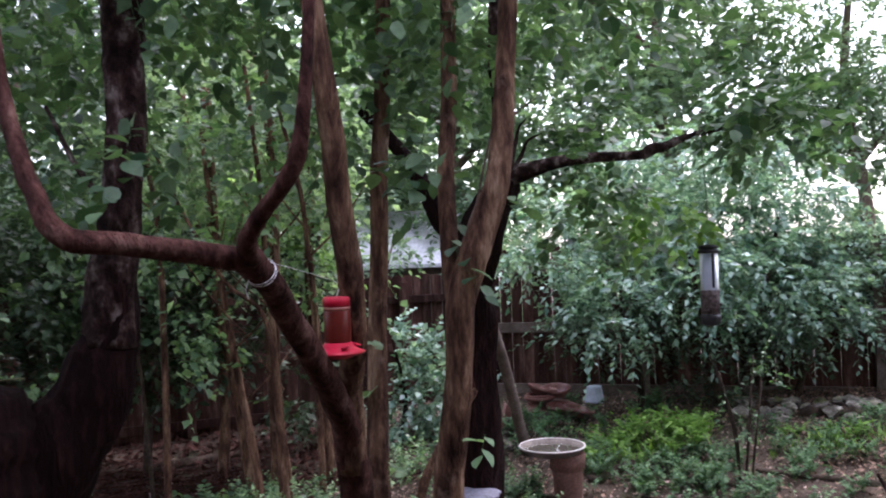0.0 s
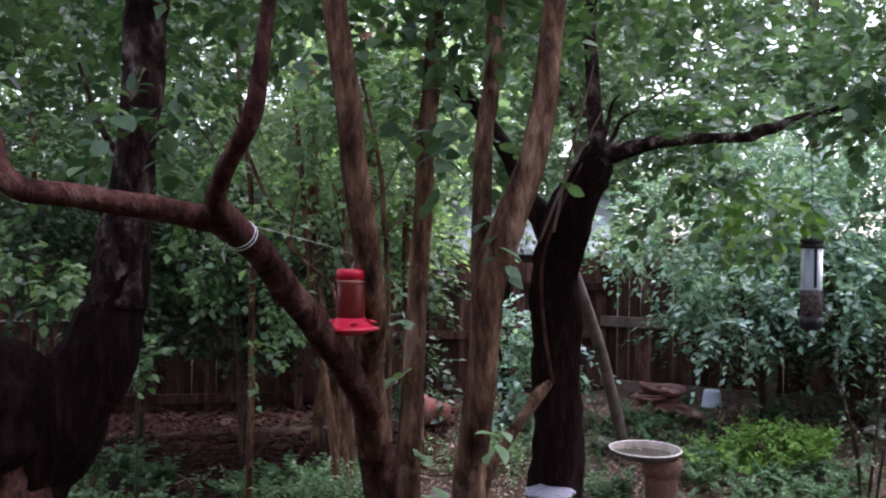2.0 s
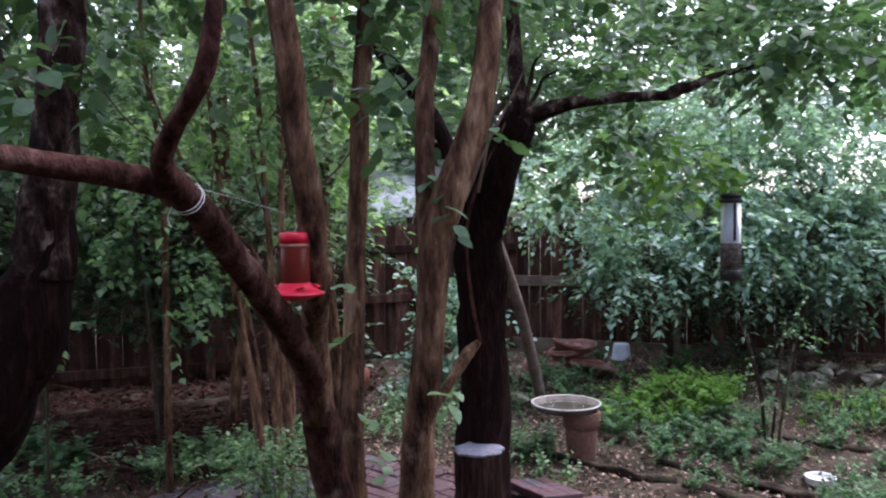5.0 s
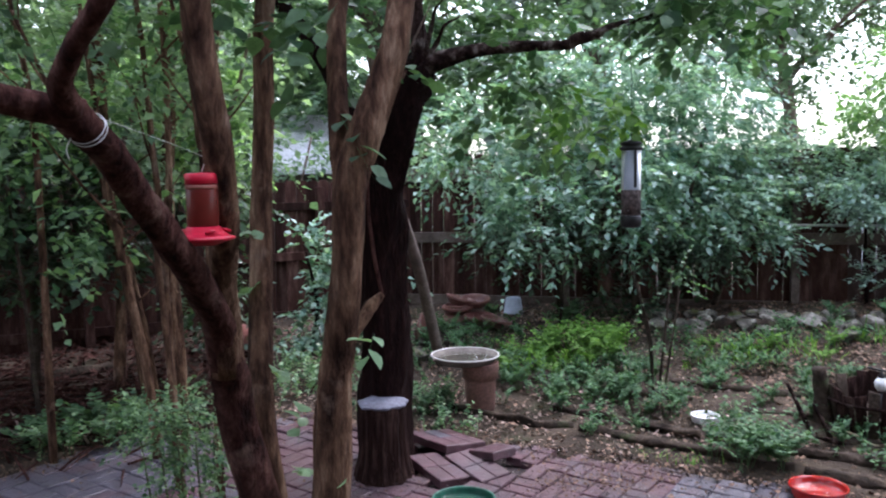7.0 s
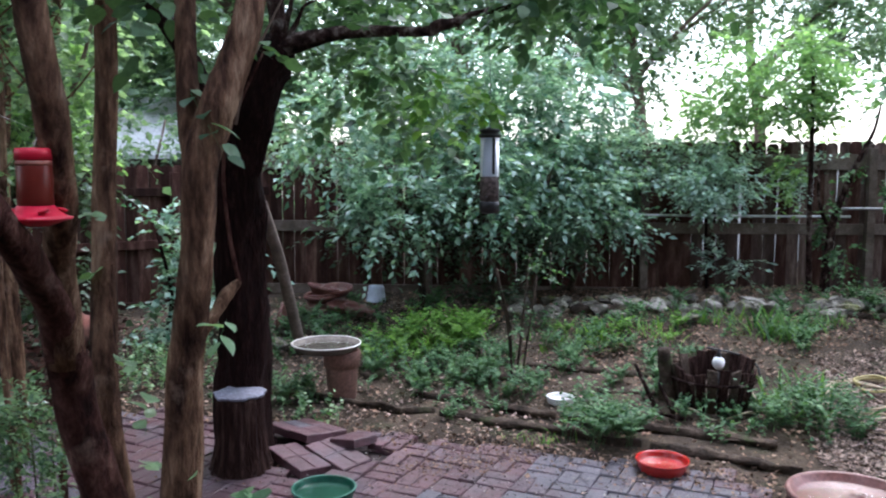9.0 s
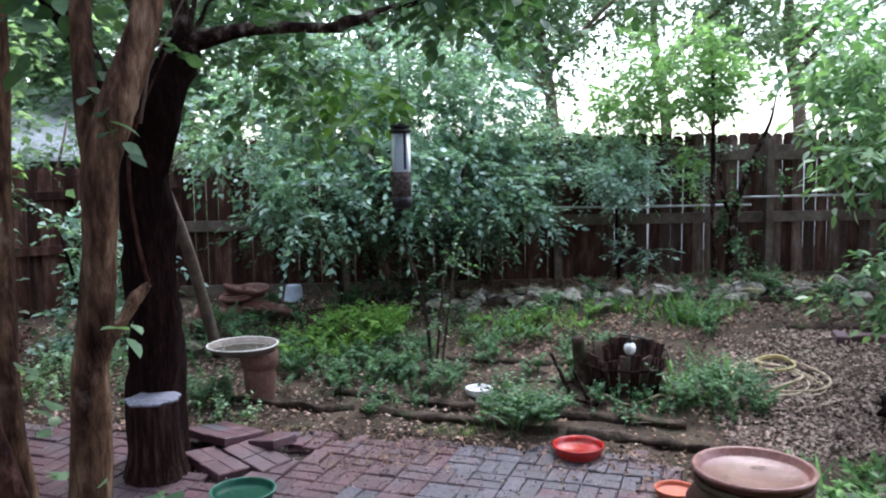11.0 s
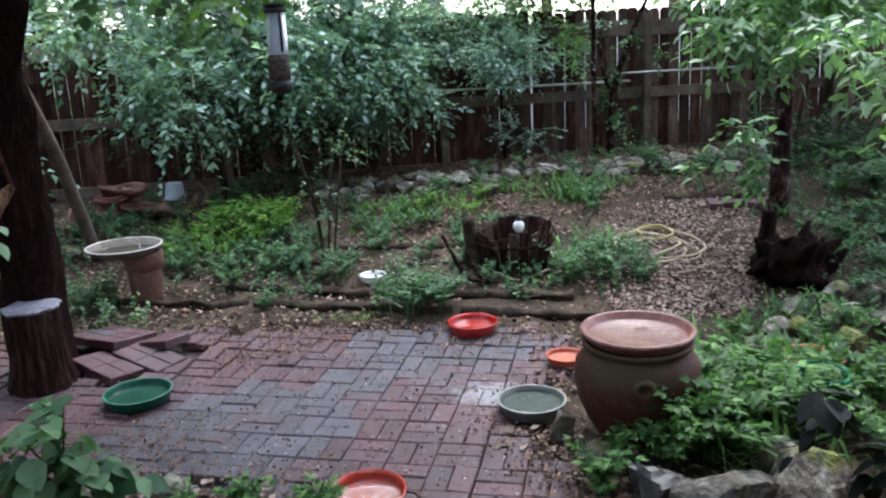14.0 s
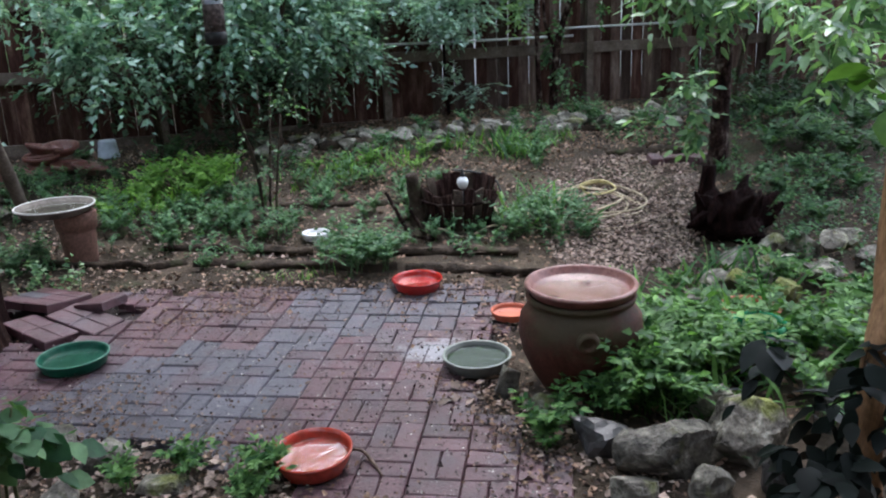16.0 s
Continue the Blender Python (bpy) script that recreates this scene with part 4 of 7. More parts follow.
crown(branch, [(-0.65, 10.2, 2.25, 0.75, 0.2, 0.22, 26), (-1.3, 10.2, 2.1, 0.4, 0.2, 0.2, 16)], 0.3, 9, 0.1, 0.36, L_FAR, 67)


# ---- shrubs ----
def shrub(label, stems, blobs, twig, per, leaf, wide, mat, seed, stem_mat=None, back=1.0, **kw):
    """A shrub of stems and leaf clumps; back scales it away from the camera, so it still fits that view."""
    cx, cy, cz = 0.25, 0.27, 1.75
    stems = [[(cx + (x - cx) * back, cy + (y - cy) * back, z if z < 0.3 else cz + (z - cz) * back, r) for x, y, z, r in s] for s in stems]
    blobs = [(cx + (x - cx) * back, cy + (y - cy) * back, cz + (z - cz) * back, rx * back, ry * back, rz * back, n) for x, y, z, rx, ry, rz, n in blobs]
    t = thing("shrub", 0, 0, 0, label, "shrub")
    for k, s in enumerate(stems):
        limb(t, "stem", s, stem_mat or M_BARK_DARK, seed + k, 8, 0.05)
    crown(t, blobs, twig, per, leaf, wide, mat, seed, **kw)
    return t


shrub("large bluish-green leafy shrub against the fence",
      [[(2.6, 7.7, 0.2, 0.05), (2.45, 7.5, 1.0, 0.035), (2.2, 7.2, 1.9, 0.02)], [(2.7, 7.7, 0.2, 0.045), (2.9, 7.6, 1.1, 0.03), (3.1, 7.4, 2.2, 0.02)], [(1.9, 7.9, 0.2, 0.04), (1.8, 7.6, 1.0, 0.03), (1.5, 7.3, 1.7, 0.018)], [(3.4, 8.0, 0.2, 0.04), (3.5, 7.8, 1.0, 0.03), (3.7, 7.7, 1.8, 0.018)]],
      [(1.5, 7.1, 1.52, 0.46, 0.4, 0.26, 90), (2.2, 7.1, 1.7, 0.62, 0.45, 0.32, 150), (2.98, 7.2, 1.68, 0.62, 0.45, 0.38, 150), (1.2, 7.0, 1.32, 0.28, 0.35, 0.22, 40), (2.55, 7.5, 2.3, 0.8, 0.5, 0.45, 202), (3.5, 7.5, 1.25, 0.42, 0.35, 0.26, 60), (1.5, 7.9, 2.3, 0.8, 0.5, 0.45, 162), (3.15, 7.7, 2.5, 0.7, 0.5, 0.5, 162), (3.7, 7.9, 1.75, 0.55, 0.4, 0.4, 135), (2.2, 7.8, 2.9, 0.9, 0.5, 0.4, 148), (3.9, 8.2, 1.3, 0.4, 0.4, 0.5, 81), (0.95, 7.4, 2.1, 0.5, 0.4, 0.4, 67)],
      0.4, 12, 0.088, 0.27, L_BLUE, 70, hang=0.45, back=1.1, stem_mat=M_LOG)
# added dark leaves that stand in for shade on the fence boards
shrub("dark leaves added in place of shade beneath the large shrub", [[(2.0, 8.4, 0.25, 0.02), (2.0, 8.3, 0.7, 0.015), (1.9, 8.3, 1.1, 0.01)], [(3.1, 8.1, 0.25, 0.02), (3.1, 8.05, 0.7, 0.015), (3.2, 8.0, 1.1, 0.01)]],
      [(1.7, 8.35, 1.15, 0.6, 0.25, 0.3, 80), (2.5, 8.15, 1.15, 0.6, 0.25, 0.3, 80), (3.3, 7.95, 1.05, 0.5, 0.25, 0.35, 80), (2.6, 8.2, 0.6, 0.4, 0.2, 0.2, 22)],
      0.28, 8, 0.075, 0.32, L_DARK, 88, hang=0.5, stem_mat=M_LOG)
# the last three clumps, mostly hidden, were added to shade the ground
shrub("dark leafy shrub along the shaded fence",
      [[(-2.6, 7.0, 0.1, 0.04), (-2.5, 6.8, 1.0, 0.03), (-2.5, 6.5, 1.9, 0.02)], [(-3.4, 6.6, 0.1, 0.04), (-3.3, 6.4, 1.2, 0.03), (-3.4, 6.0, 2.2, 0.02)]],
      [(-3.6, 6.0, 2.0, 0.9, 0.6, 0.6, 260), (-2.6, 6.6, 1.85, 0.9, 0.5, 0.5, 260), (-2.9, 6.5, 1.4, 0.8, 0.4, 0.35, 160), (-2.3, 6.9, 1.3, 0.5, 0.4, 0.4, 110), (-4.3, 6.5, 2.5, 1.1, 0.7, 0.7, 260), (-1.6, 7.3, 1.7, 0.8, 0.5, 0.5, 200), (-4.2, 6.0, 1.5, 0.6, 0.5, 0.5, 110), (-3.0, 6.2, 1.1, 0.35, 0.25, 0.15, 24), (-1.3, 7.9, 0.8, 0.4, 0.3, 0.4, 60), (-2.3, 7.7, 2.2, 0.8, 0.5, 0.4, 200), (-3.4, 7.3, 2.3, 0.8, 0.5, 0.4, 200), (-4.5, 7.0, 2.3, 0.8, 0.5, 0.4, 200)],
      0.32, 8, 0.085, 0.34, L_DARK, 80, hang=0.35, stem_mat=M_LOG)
# leaves lit from behind are given here by the brighter leaf copy
shrub("foliage over the shaded fence in a lit leaf colour",
      [[(-1.7, 7.95, 0.1, 0.025), (-1.65, 7.9, 1.3, 0.018), (-1.6, 7.8, 2.4, 0.01)]],
      [(-1.55, 7.7, 2.25, 0.35, 0.25, 0.3, 81), (-2.0, 7.7, 2.45, 0.4, 0.25, 0.25, 72), (-1.75, 7.8, 2.75, 0.4, 0.3, 0.25, 57), (-2.6, 7.6, 2.65, 0.35, 0.25, 0.25, 38), (-1.25, 7.9, 1.95, 0.25, 0.2, 0.2, 43), (-1.4, 6.95, 2.2, 0.2, 0.2, 0.2, 33), (-1.85, 6.95, 2.12, 0.25, 0.2, 0.18, 33), (-2.45, 6.9, 2.05, 0.3, 0.2, 0.15, 28), (-1.1, 6.95, 2.45, 0.18, 0.2, 0.18, 28)],
      0.28, 9, 0.085, 0.36, L_GREEN_LIT, 93, hang=0.4, stem_mat=M_LOG)
shrub("lighter green leafy understorey before the shaded fence",
      [[(-2.79, 4.7, 0.05, 0.016), (-2.84, 4.65, 1.0, 0.012), (-2.99, 4.6, 1.8, 0.006)], [(-2.21, 6.1, 0.05, 0.018), (-2.26, 6.05, 1.1, 0.012), (-2.31, 6.0, 1.79, 0.006)], [(-2.57, 5.2, 0.05, 0.01), (-2.57, 5.2, 0.6, 0.008), (-2.57, 5.2, 1.11, 0.004)]],
      [(-2.99, 4.6, 1.8, 0.14, 0.112, 0.112, 16), (-2.8, 4.6, 1.7, 0.14, 0.112, 0.112, 16), (-2.93, 6.0, 1.74, 0.25, 0.2, 0.2, 30), (-2.31, 6.0, 1.79, 0.3, 0.24, 0.24, 34), (-2.57, 5.2, 1.11, 0.13, 0.11, 0.11, 12), (-2.67, 5.2, 1.22, 0.1, 0.08, 0.08, 8), (-1.82, 5.8, 1.51, 0.2, 0.16, 0.16, 14)],
      0.2, 9, 0.07, 0.38, L_VINE, 97, hang=0.5, stem_mat=M_LOG, fine=True)
shrub("light green leafy bush behind the trunks",
      [[(-0.5, 8.0, 0.1, 0.03), (-0.4, 7.9, 0.6, 0.022), (-0.5, 7.8, 1.2, 0.012)]],
      [(-0.5, 8.1, 1.05, 0.26, 0.3, 0.28, 40), (-0.05, 8.0, 0.85, 0.45, 0.35, 0.35, 90), (-0.42, 7.9, 0.55, 0.3, 0.3, 0.28, 60)],
      0.28, 8, 0.08, 0.38, L_BLUE, 90)
shrub("vine-covered foliage along the fence top", [[(5.2, 8.3, 0.3, 0.02), (5.1, 8.2, 1.2, 0.015), (5.07, 8.0, 1.6, 0.01)]],
      [(4.5, 8.6, 1.9, 0.7, 0.25, 0.2, 200), (5.3, 8.4, 1.9, 0.6, 0.22, 0.15, 160), (5.0, 7.85, 1.6, 0.44, 0.25, 0.17, 200), (3.9, 8.8, 1.8, 0.5, 0.3, 0.28, 110), (6.2, 8.0, 1.75, 0.25, 0.15, 0.3, 40), (5.34, 8.1, 0.75, 0.25, 0.2, 0.2, 30)],
      0.26, 10, 0.062, 0.32, L_SILVER, 95)
# vines in the pale hazy leaf tone; last two clumps added as fence shade
shrub("green vines hanging over the fence top", [[(3.8, 8.75, 0.3, 0.02), (3.75, 8.7, 1.2, 0.015), (3.7, 8.7, 1.7, 0.01)]],
      [(3.4, 8.75, 1.75, 0.6, 0.2, 0.28, 150), (4.2, 8.5, 1.75, 0.55, 0.18, 0.24, 150), (3.6, 8.7, 1.38, 0.45, 0.18, 0.26, 80), (4.9, 8.35, 1.92, 0.5, 0.18, 0.12, 80), (3.0, 8.8, 1.2, 0.35, 0.2, 0.3, 50), (1.2, 8.95, 2.0, 0.7, 0.25, 0.16, 120), (2.3, 8.8, 2.0, 0.7, 0.25, 0.16, 130)],
      0.24, 9, 0.06, 0.34, L_FAR, 195, stem_mat=M_LOG)
# added dark leaf mass, shade before the right fence given as leaf colour
shrub("dark leaf mass added in place of deep shade before the fence", [[(7.3, 6.1, 0.3, 0.03), (7.35, 6.1, 0.8, 0.025), (7.4, 6.0, 1.4, 0.015)], [(8.2, 6.2, 0.3, 0.03), (8.2, 6.1, 0.9, 0.02), (8.3, 6.0, 1.4, 0.012)]],
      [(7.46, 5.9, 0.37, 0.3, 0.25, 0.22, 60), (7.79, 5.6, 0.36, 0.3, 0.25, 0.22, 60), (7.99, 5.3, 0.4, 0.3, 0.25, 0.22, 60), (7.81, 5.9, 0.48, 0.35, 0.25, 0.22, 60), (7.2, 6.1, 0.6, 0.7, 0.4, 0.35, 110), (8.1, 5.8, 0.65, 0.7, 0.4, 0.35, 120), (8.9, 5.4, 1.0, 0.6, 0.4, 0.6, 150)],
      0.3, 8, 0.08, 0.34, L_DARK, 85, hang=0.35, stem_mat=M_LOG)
shrub("thin bare-stemmed shrub with sparse leaves",
      [[(2.28, 6.35, 0.12, 0.012), (2.23, 6.3, 0.5, 0.01), (2.1, 6.2, 1.0, 0.007)], [(2.32, 6.35, 0.12, 0.012), (2.35, 6.3, 0.6, 0.009), (2.4, 6.3, 1.1, 0.006)], [(2.36, 6.33, 0.12, 0.012), (2.42, 6.35, 0.5, 0.008), (2.5, 6.4, 0.9, 0.006)], [(2.26, 6.3, 0.12, 0.01), (2.2, 6.2, 0.6, 0.008), (2, 6.1, 1.15, 0.005)]],
      [(2.3, 6.3, 0.95, 0.35, 0.3, 0.25, 14), (2.4, 6.3, 0.5, 0.25, 0.2, 0.2, 6)], 0.18, 7, 0.04, 0.34, L_MID, 99, stem_mat=M_LOG)
vine_tree = thing("tree", 0, 0, 0, "small tree overgrown with light green vine leaves", "tree")
limb(vine_tree, "trunk", [(5.65, 4.85, 0.2, 0.085), (5.63, 4.83, 0.8, 0.07), (5.6, 4.8, 1.5, 0.062), (5.62, 4.8, 2.4, 0.055), (5.6, 4.8, 3.4, 0.04)], M_BARK_TALL, 101)
crown(vine_tree, [(4.9, 4.5, 1.92, 0.5, 0.4, 0.26, 66), (4.7, 4.35, 1.75, 0.3, 0.3, 0.15, 28), (4.85, 4.0, 1.85, 0.35, 0.35, 0.16, 38), (5.1, 4.7, 2.2, 0.6, 0.4, 0.3, 90), (5.3, 4.2, 2.08, 0.5, 0.45, 0.26, 64), (4.45, 3.2, 1.62, 0.3, 0.28, 0.24, 48), (4.42, 3.15, 1.25, 0.12, 0.16, 0.16, 12), (5.6, 4.9, 2.75, 0.9, 0.7, 0.5, 140)], 0.28, 9, 0.1, 0.2, L_VINE, 102, hang=0.8, fine=True)
crown(vine_tree, [(4.2, 3.83, 0.98, 0.03, 0.03, 0.27, 26), (4.12, 3.86, 1.12, 0.1, 0.06, 0.06, 6), (4.0, 3.9, 0.98, 0.1, 0.06, 0.04, 3)], 0.13, 5, 0.075, 0.26, L_VINE, 104, name="hanging_vine", hang=0.8, fine=True)
# canopy added to shade the slope and the right end of the fence
crown(vine_tree, [(6.6, 6.4, 2.9, 0.9, 0.8, 0.4, 90), (7.4, 5.2, 2.7, 1.0, 0.9, 0.4, 170), (7.9, 6.6, 2.5, 1.2, 0.9, 0.4, 330), (8.8, 6.0, 2.4, 1.2, 0.9, 0.5, 300), (6.9, 4.6, 2.3, 0.9, 0.8, 0.3, 200)], 0.35, 8, 0.13, 0.34, L_VINE, 103, name="upper_crown")

young = thing("young_tree", 0, 0, 0, "slim young tree with bright green leaves before the fence", "tree", "young trees at the fence")
limb(young, "trunk", [(6.05, 7.72, 0.3, 0.035), (6.02, 7.72, 1.0, 0.03), (6.0, 7.72, 1.85, 0.026), (5.99, 7.72, 2.5, 0.02), (5.95, 7.75, 3.2, 0.01)], M_BARK_TALL, 111, 9)
for k, (dx, z) in enumerate(((-0.5, 1.95), (0.25, 2.1), (-0.35, 2.3), (-0.6, 2.2))):
    limb(young, "limb", [(6.0, 7.72, z, 0.013), (6.0 + dx * 0.5, 7.74, z + 0.18, 0.009), (6.0 + dx, 7.78, z + 0.3, 0.004)], M_BARK_TALL, 112 + k, 7)
crown(young, [(5.5, 7.85, 2.55, 0.55, 0.35, 0.3, 170), (5.05, 8.0, 2.42, 0.3, 0.3, 0.2, 50), (5.95, 7.72, 2.6, 0.32, 0.3, 0.32, 90), (5.5, 7.85, 3.0, 0.65, 0.4, 0.28, 110), (5.85, 7.7, 1.7, 0.3, 0.12, 0.3, 24)], 0.26, 10, 0.08, 0.3, L_GREEN_LIT, 116, hang=0.3)
lean_tree = thing("young_tree", 0, 0, 0, "dark leaning stem with climbing vine before the fence", "tree", "young trees at the fence")
limb(lean_tree, "trunk", [(6.18, 7.66, 0.3, 0.05), (6.2, 7.66, 0.8, 0.045), (6.25, 7.64, 1.25, 0.04), (6.42, 7.58, 1.75, 0.028), (6.58, 7.52, 2.15, 0.018), (6.65, 7.5, 2.5, 0.008)], M_BARK_TALL, 121, 9, 0.1)
limb(lean_tree, "limb", [(6.22, 7.65, 1.1, 0.03), (6.05, 7.62, 1.4, 0.02), (6.0, 7.6, 1.8, 0.012)], M_BARK_TALL, 122, 8, 0.1)
crown(lean_tree, [(6.22, 7.6, 1.2, 0.14, 0.1, 0.2, 22), (6.3, 7.55, 0.8, 0.14, 0.1, 0.25, 20), (6.5, 7.5, 1.65, 0.25, 0.1, 0.2, 14)], 0.16, 8, 0.06, 0.36, L_GREEN, 123, hang=0.7)

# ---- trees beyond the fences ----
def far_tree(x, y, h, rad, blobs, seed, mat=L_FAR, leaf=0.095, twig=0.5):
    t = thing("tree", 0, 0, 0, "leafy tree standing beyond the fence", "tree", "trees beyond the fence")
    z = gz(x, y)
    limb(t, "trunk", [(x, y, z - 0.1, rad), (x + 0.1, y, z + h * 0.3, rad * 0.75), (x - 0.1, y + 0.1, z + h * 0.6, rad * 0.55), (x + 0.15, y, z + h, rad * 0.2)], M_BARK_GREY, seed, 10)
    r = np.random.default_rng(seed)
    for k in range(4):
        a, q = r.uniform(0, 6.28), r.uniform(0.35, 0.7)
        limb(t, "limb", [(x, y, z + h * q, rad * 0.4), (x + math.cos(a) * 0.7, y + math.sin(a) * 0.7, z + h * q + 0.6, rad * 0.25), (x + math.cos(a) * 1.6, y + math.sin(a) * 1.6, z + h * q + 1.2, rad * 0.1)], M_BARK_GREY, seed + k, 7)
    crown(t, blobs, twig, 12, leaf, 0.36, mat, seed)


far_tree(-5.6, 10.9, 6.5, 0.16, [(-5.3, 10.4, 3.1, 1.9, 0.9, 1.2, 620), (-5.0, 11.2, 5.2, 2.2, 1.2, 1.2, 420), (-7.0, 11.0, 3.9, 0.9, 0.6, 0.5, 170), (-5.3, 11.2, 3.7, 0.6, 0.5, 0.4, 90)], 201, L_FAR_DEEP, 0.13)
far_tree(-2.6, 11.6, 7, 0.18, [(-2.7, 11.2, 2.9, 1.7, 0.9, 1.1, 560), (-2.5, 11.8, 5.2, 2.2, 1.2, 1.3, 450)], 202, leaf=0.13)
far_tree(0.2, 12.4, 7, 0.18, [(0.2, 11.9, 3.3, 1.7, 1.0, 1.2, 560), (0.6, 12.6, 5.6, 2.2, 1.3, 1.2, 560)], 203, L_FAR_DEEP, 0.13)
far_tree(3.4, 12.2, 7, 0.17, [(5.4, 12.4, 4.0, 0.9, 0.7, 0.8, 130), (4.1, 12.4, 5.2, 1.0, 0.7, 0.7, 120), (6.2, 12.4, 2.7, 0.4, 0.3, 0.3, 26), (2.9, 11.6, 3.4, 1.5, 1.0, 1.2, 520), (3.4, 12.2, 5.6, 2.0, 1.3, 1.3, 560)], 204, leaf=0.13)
# here and in the next tree, clumps above 6 m are unseen sky blockers
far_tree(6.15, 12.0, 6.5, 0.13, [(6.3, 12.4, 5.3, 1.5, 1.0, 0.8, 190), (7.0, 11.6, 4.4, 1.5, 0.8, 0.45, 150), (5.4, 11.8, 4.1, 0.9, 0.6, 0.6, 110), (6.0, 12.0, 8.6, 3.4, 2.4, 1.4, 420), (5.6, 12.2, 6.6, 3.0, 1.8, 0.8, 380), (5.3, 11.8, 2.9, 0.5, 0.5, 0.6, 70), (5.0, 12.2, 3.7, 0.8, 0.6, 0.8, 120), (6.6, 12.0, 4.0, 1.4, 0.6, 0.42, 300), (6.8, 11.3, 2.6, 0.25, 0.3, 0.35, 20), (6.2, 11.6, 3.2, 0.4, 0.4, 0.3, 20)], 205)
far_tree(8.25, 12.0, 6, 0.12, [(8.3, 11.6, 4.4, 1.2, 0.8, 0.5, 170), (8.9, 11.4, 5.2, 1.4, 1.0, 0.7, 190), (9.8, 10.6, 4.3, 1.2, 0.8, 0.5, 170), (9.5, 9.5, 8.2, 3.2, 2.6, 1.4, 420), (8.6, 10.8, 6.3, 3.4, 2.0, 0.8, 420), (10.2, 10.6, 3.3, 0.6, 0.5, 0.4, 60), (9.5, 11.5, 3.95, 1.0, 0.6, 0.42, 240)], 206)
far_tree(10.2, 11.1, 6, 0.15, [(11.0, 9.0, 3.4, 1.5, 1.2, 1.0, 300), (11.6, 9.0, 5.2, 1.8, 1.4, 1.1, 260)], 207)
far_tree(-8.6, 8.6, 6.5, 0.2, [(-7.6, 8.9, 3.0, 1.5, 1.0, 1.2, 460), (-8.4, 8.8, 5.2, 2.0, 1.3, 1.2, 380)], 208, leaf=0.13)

# ---- stump and leaning wood ----
stump = thing("tree_stump", 0.19, 5.08, 0.0, "cut tree stump with dark bark and pale grey top", "stump")
v, f = lathe([(0.2, -0.05), (0.175, 0.04), (0.155, 0.12), (0.145, 0.22), (0.14, 0.32), (0.138, 0.42), (0.134, 0.452), (0.0, 0.452)], 64, 0.02, 5)
v = [(x * (1 + 0.035 * math.sin(11 * math.atan2(y, x) + 2 * z) + 0.025 * math.sin(23 * math.atan2(y, x) - 5 * z)), y * (1 + 0.035 * math.sin(11 * math.atan2(y, x) + 2 * z) + 0.025 * math.sin(23 * math.atan2(y, x) - 5 * z)), z) for x, y, z in v]
raw("bark", v, f, M_STUMP, stump)
v, f = lathe([(0.0, 0.472), (0.12, 0.471), (0.146, 0.468), (0.149, 0.462), (0.142, 0.452), (0.1, 0.45), (0.0, 0.45)], 72, 0.03, 4)
v = [(x * (1 + 0.05 * math.sin(7 * math.atan2(y, x)) + 0.04 * math.sin(13 * math.atan2(y, x) + 1)), y * (1 + 0.05 * math.sin(7 * math.atan2(y, x)) + 0.04 * math.sin(13 * math.atan2(y, x) + 1)), z) for x, y, z in v]
raw("top", v, f, M_CUT, stump, "pale grey cut face of the stump")
v, f = tube([(-0.17, 4.6, -0.03, 0.03), (-0.16, 4.62, 0.4, 0.029), (-0.12, 4.65, 0.66, 0.029), (0.05, 4.75, 0.95, 0.027), (0.14, 4.84, 1.08, 0.036), (0.2, 4.86, 1.15, 0.018)], 9, 5, 0.1, 6)
tagged(raw("broken_branch", v, f, M_BARK), "broken brown branch leaning on the black tree", "branch")
v, f = tube([(0.7, 7.35, gz(0.7, 7.35), 0.05), (0.5, 6.8, 1.05, 0.045), (0.25, 6.2, 1.85, 0.04)], 9, 5, 0.06, 7)
tagged(raw("leaning_pole", v, f, M_RAIL), "grey wooden pole leaning against branches", "pole")


# ---- lathe things ----
def saucer(x, y, z, r, h, mat, label, water=0.6, name="saucer", rim=0.008, edge=None, tilt=(0, 0), wet=None):
    t = thing(name, x, y, z, label, "dish")
    t.matrix_world = pose(x, y, z, tilt[0], tilt[1], 0)
    prof = [(0.0, 0.004), (r * 0.84, 0.0), (r * 0.89, 0.005), (r * 0.955, h * 0.7), (r * 0.96, h * 0.78), (r * 0.995, h * 0.84), (r, h * 0.92), (r * 0.99, h), (r - rim, h), (r * 0.945 - rim, h * 0.75), (r * 0.88, h * 0.5), (r * 0.82, h * 0.42), (r * 0.5, h * 0.4), (0.0, h * 0.4)]
    v, f = lathe(prof, 40, 0.006, 3)
    raw("bowl", v, f, mat, t)
    if edge:
        v, f = lathe([(r * 0.985, h * 0.93), (r * 1.008, h * 0.94), (r * 1.012, h * 0.99), (r, h * 1.03), (r - rim * 1.1, h * 1.02), (r - rim * 1.3, h * 0.97), (r * 0.985, h * 0.93)], 48, 0.006, 3)
        raw("rim", v, f, edge, t, "paler worn rim")
    if water:
        zz = 0.026 + (h - 0.026) * water
        rr = r * 0.86 + (r * 0.94 - rim - r * 0.86) * water
        v, f = lathe([(0.0, zz), (rr, zz)], 40)
        raw("water", v, f, wet or M_WATER, t, "still rain water").visible_shadow = False
    return t


saucer(2.56, 4.45, 0.02, 0.155, 0.07, M_RED, "red glazed saucer wet with rain on the bricks", 0.16, wet=M_RAIN)
saucer(1.245, 2.95, 0.02, 0.155, 0.07, M_RED_ORANGE, "red-orange glazed wet saucer tilted at the patio edge", 0.16, tilt=(1.5, -2), wet=M_RAIN)
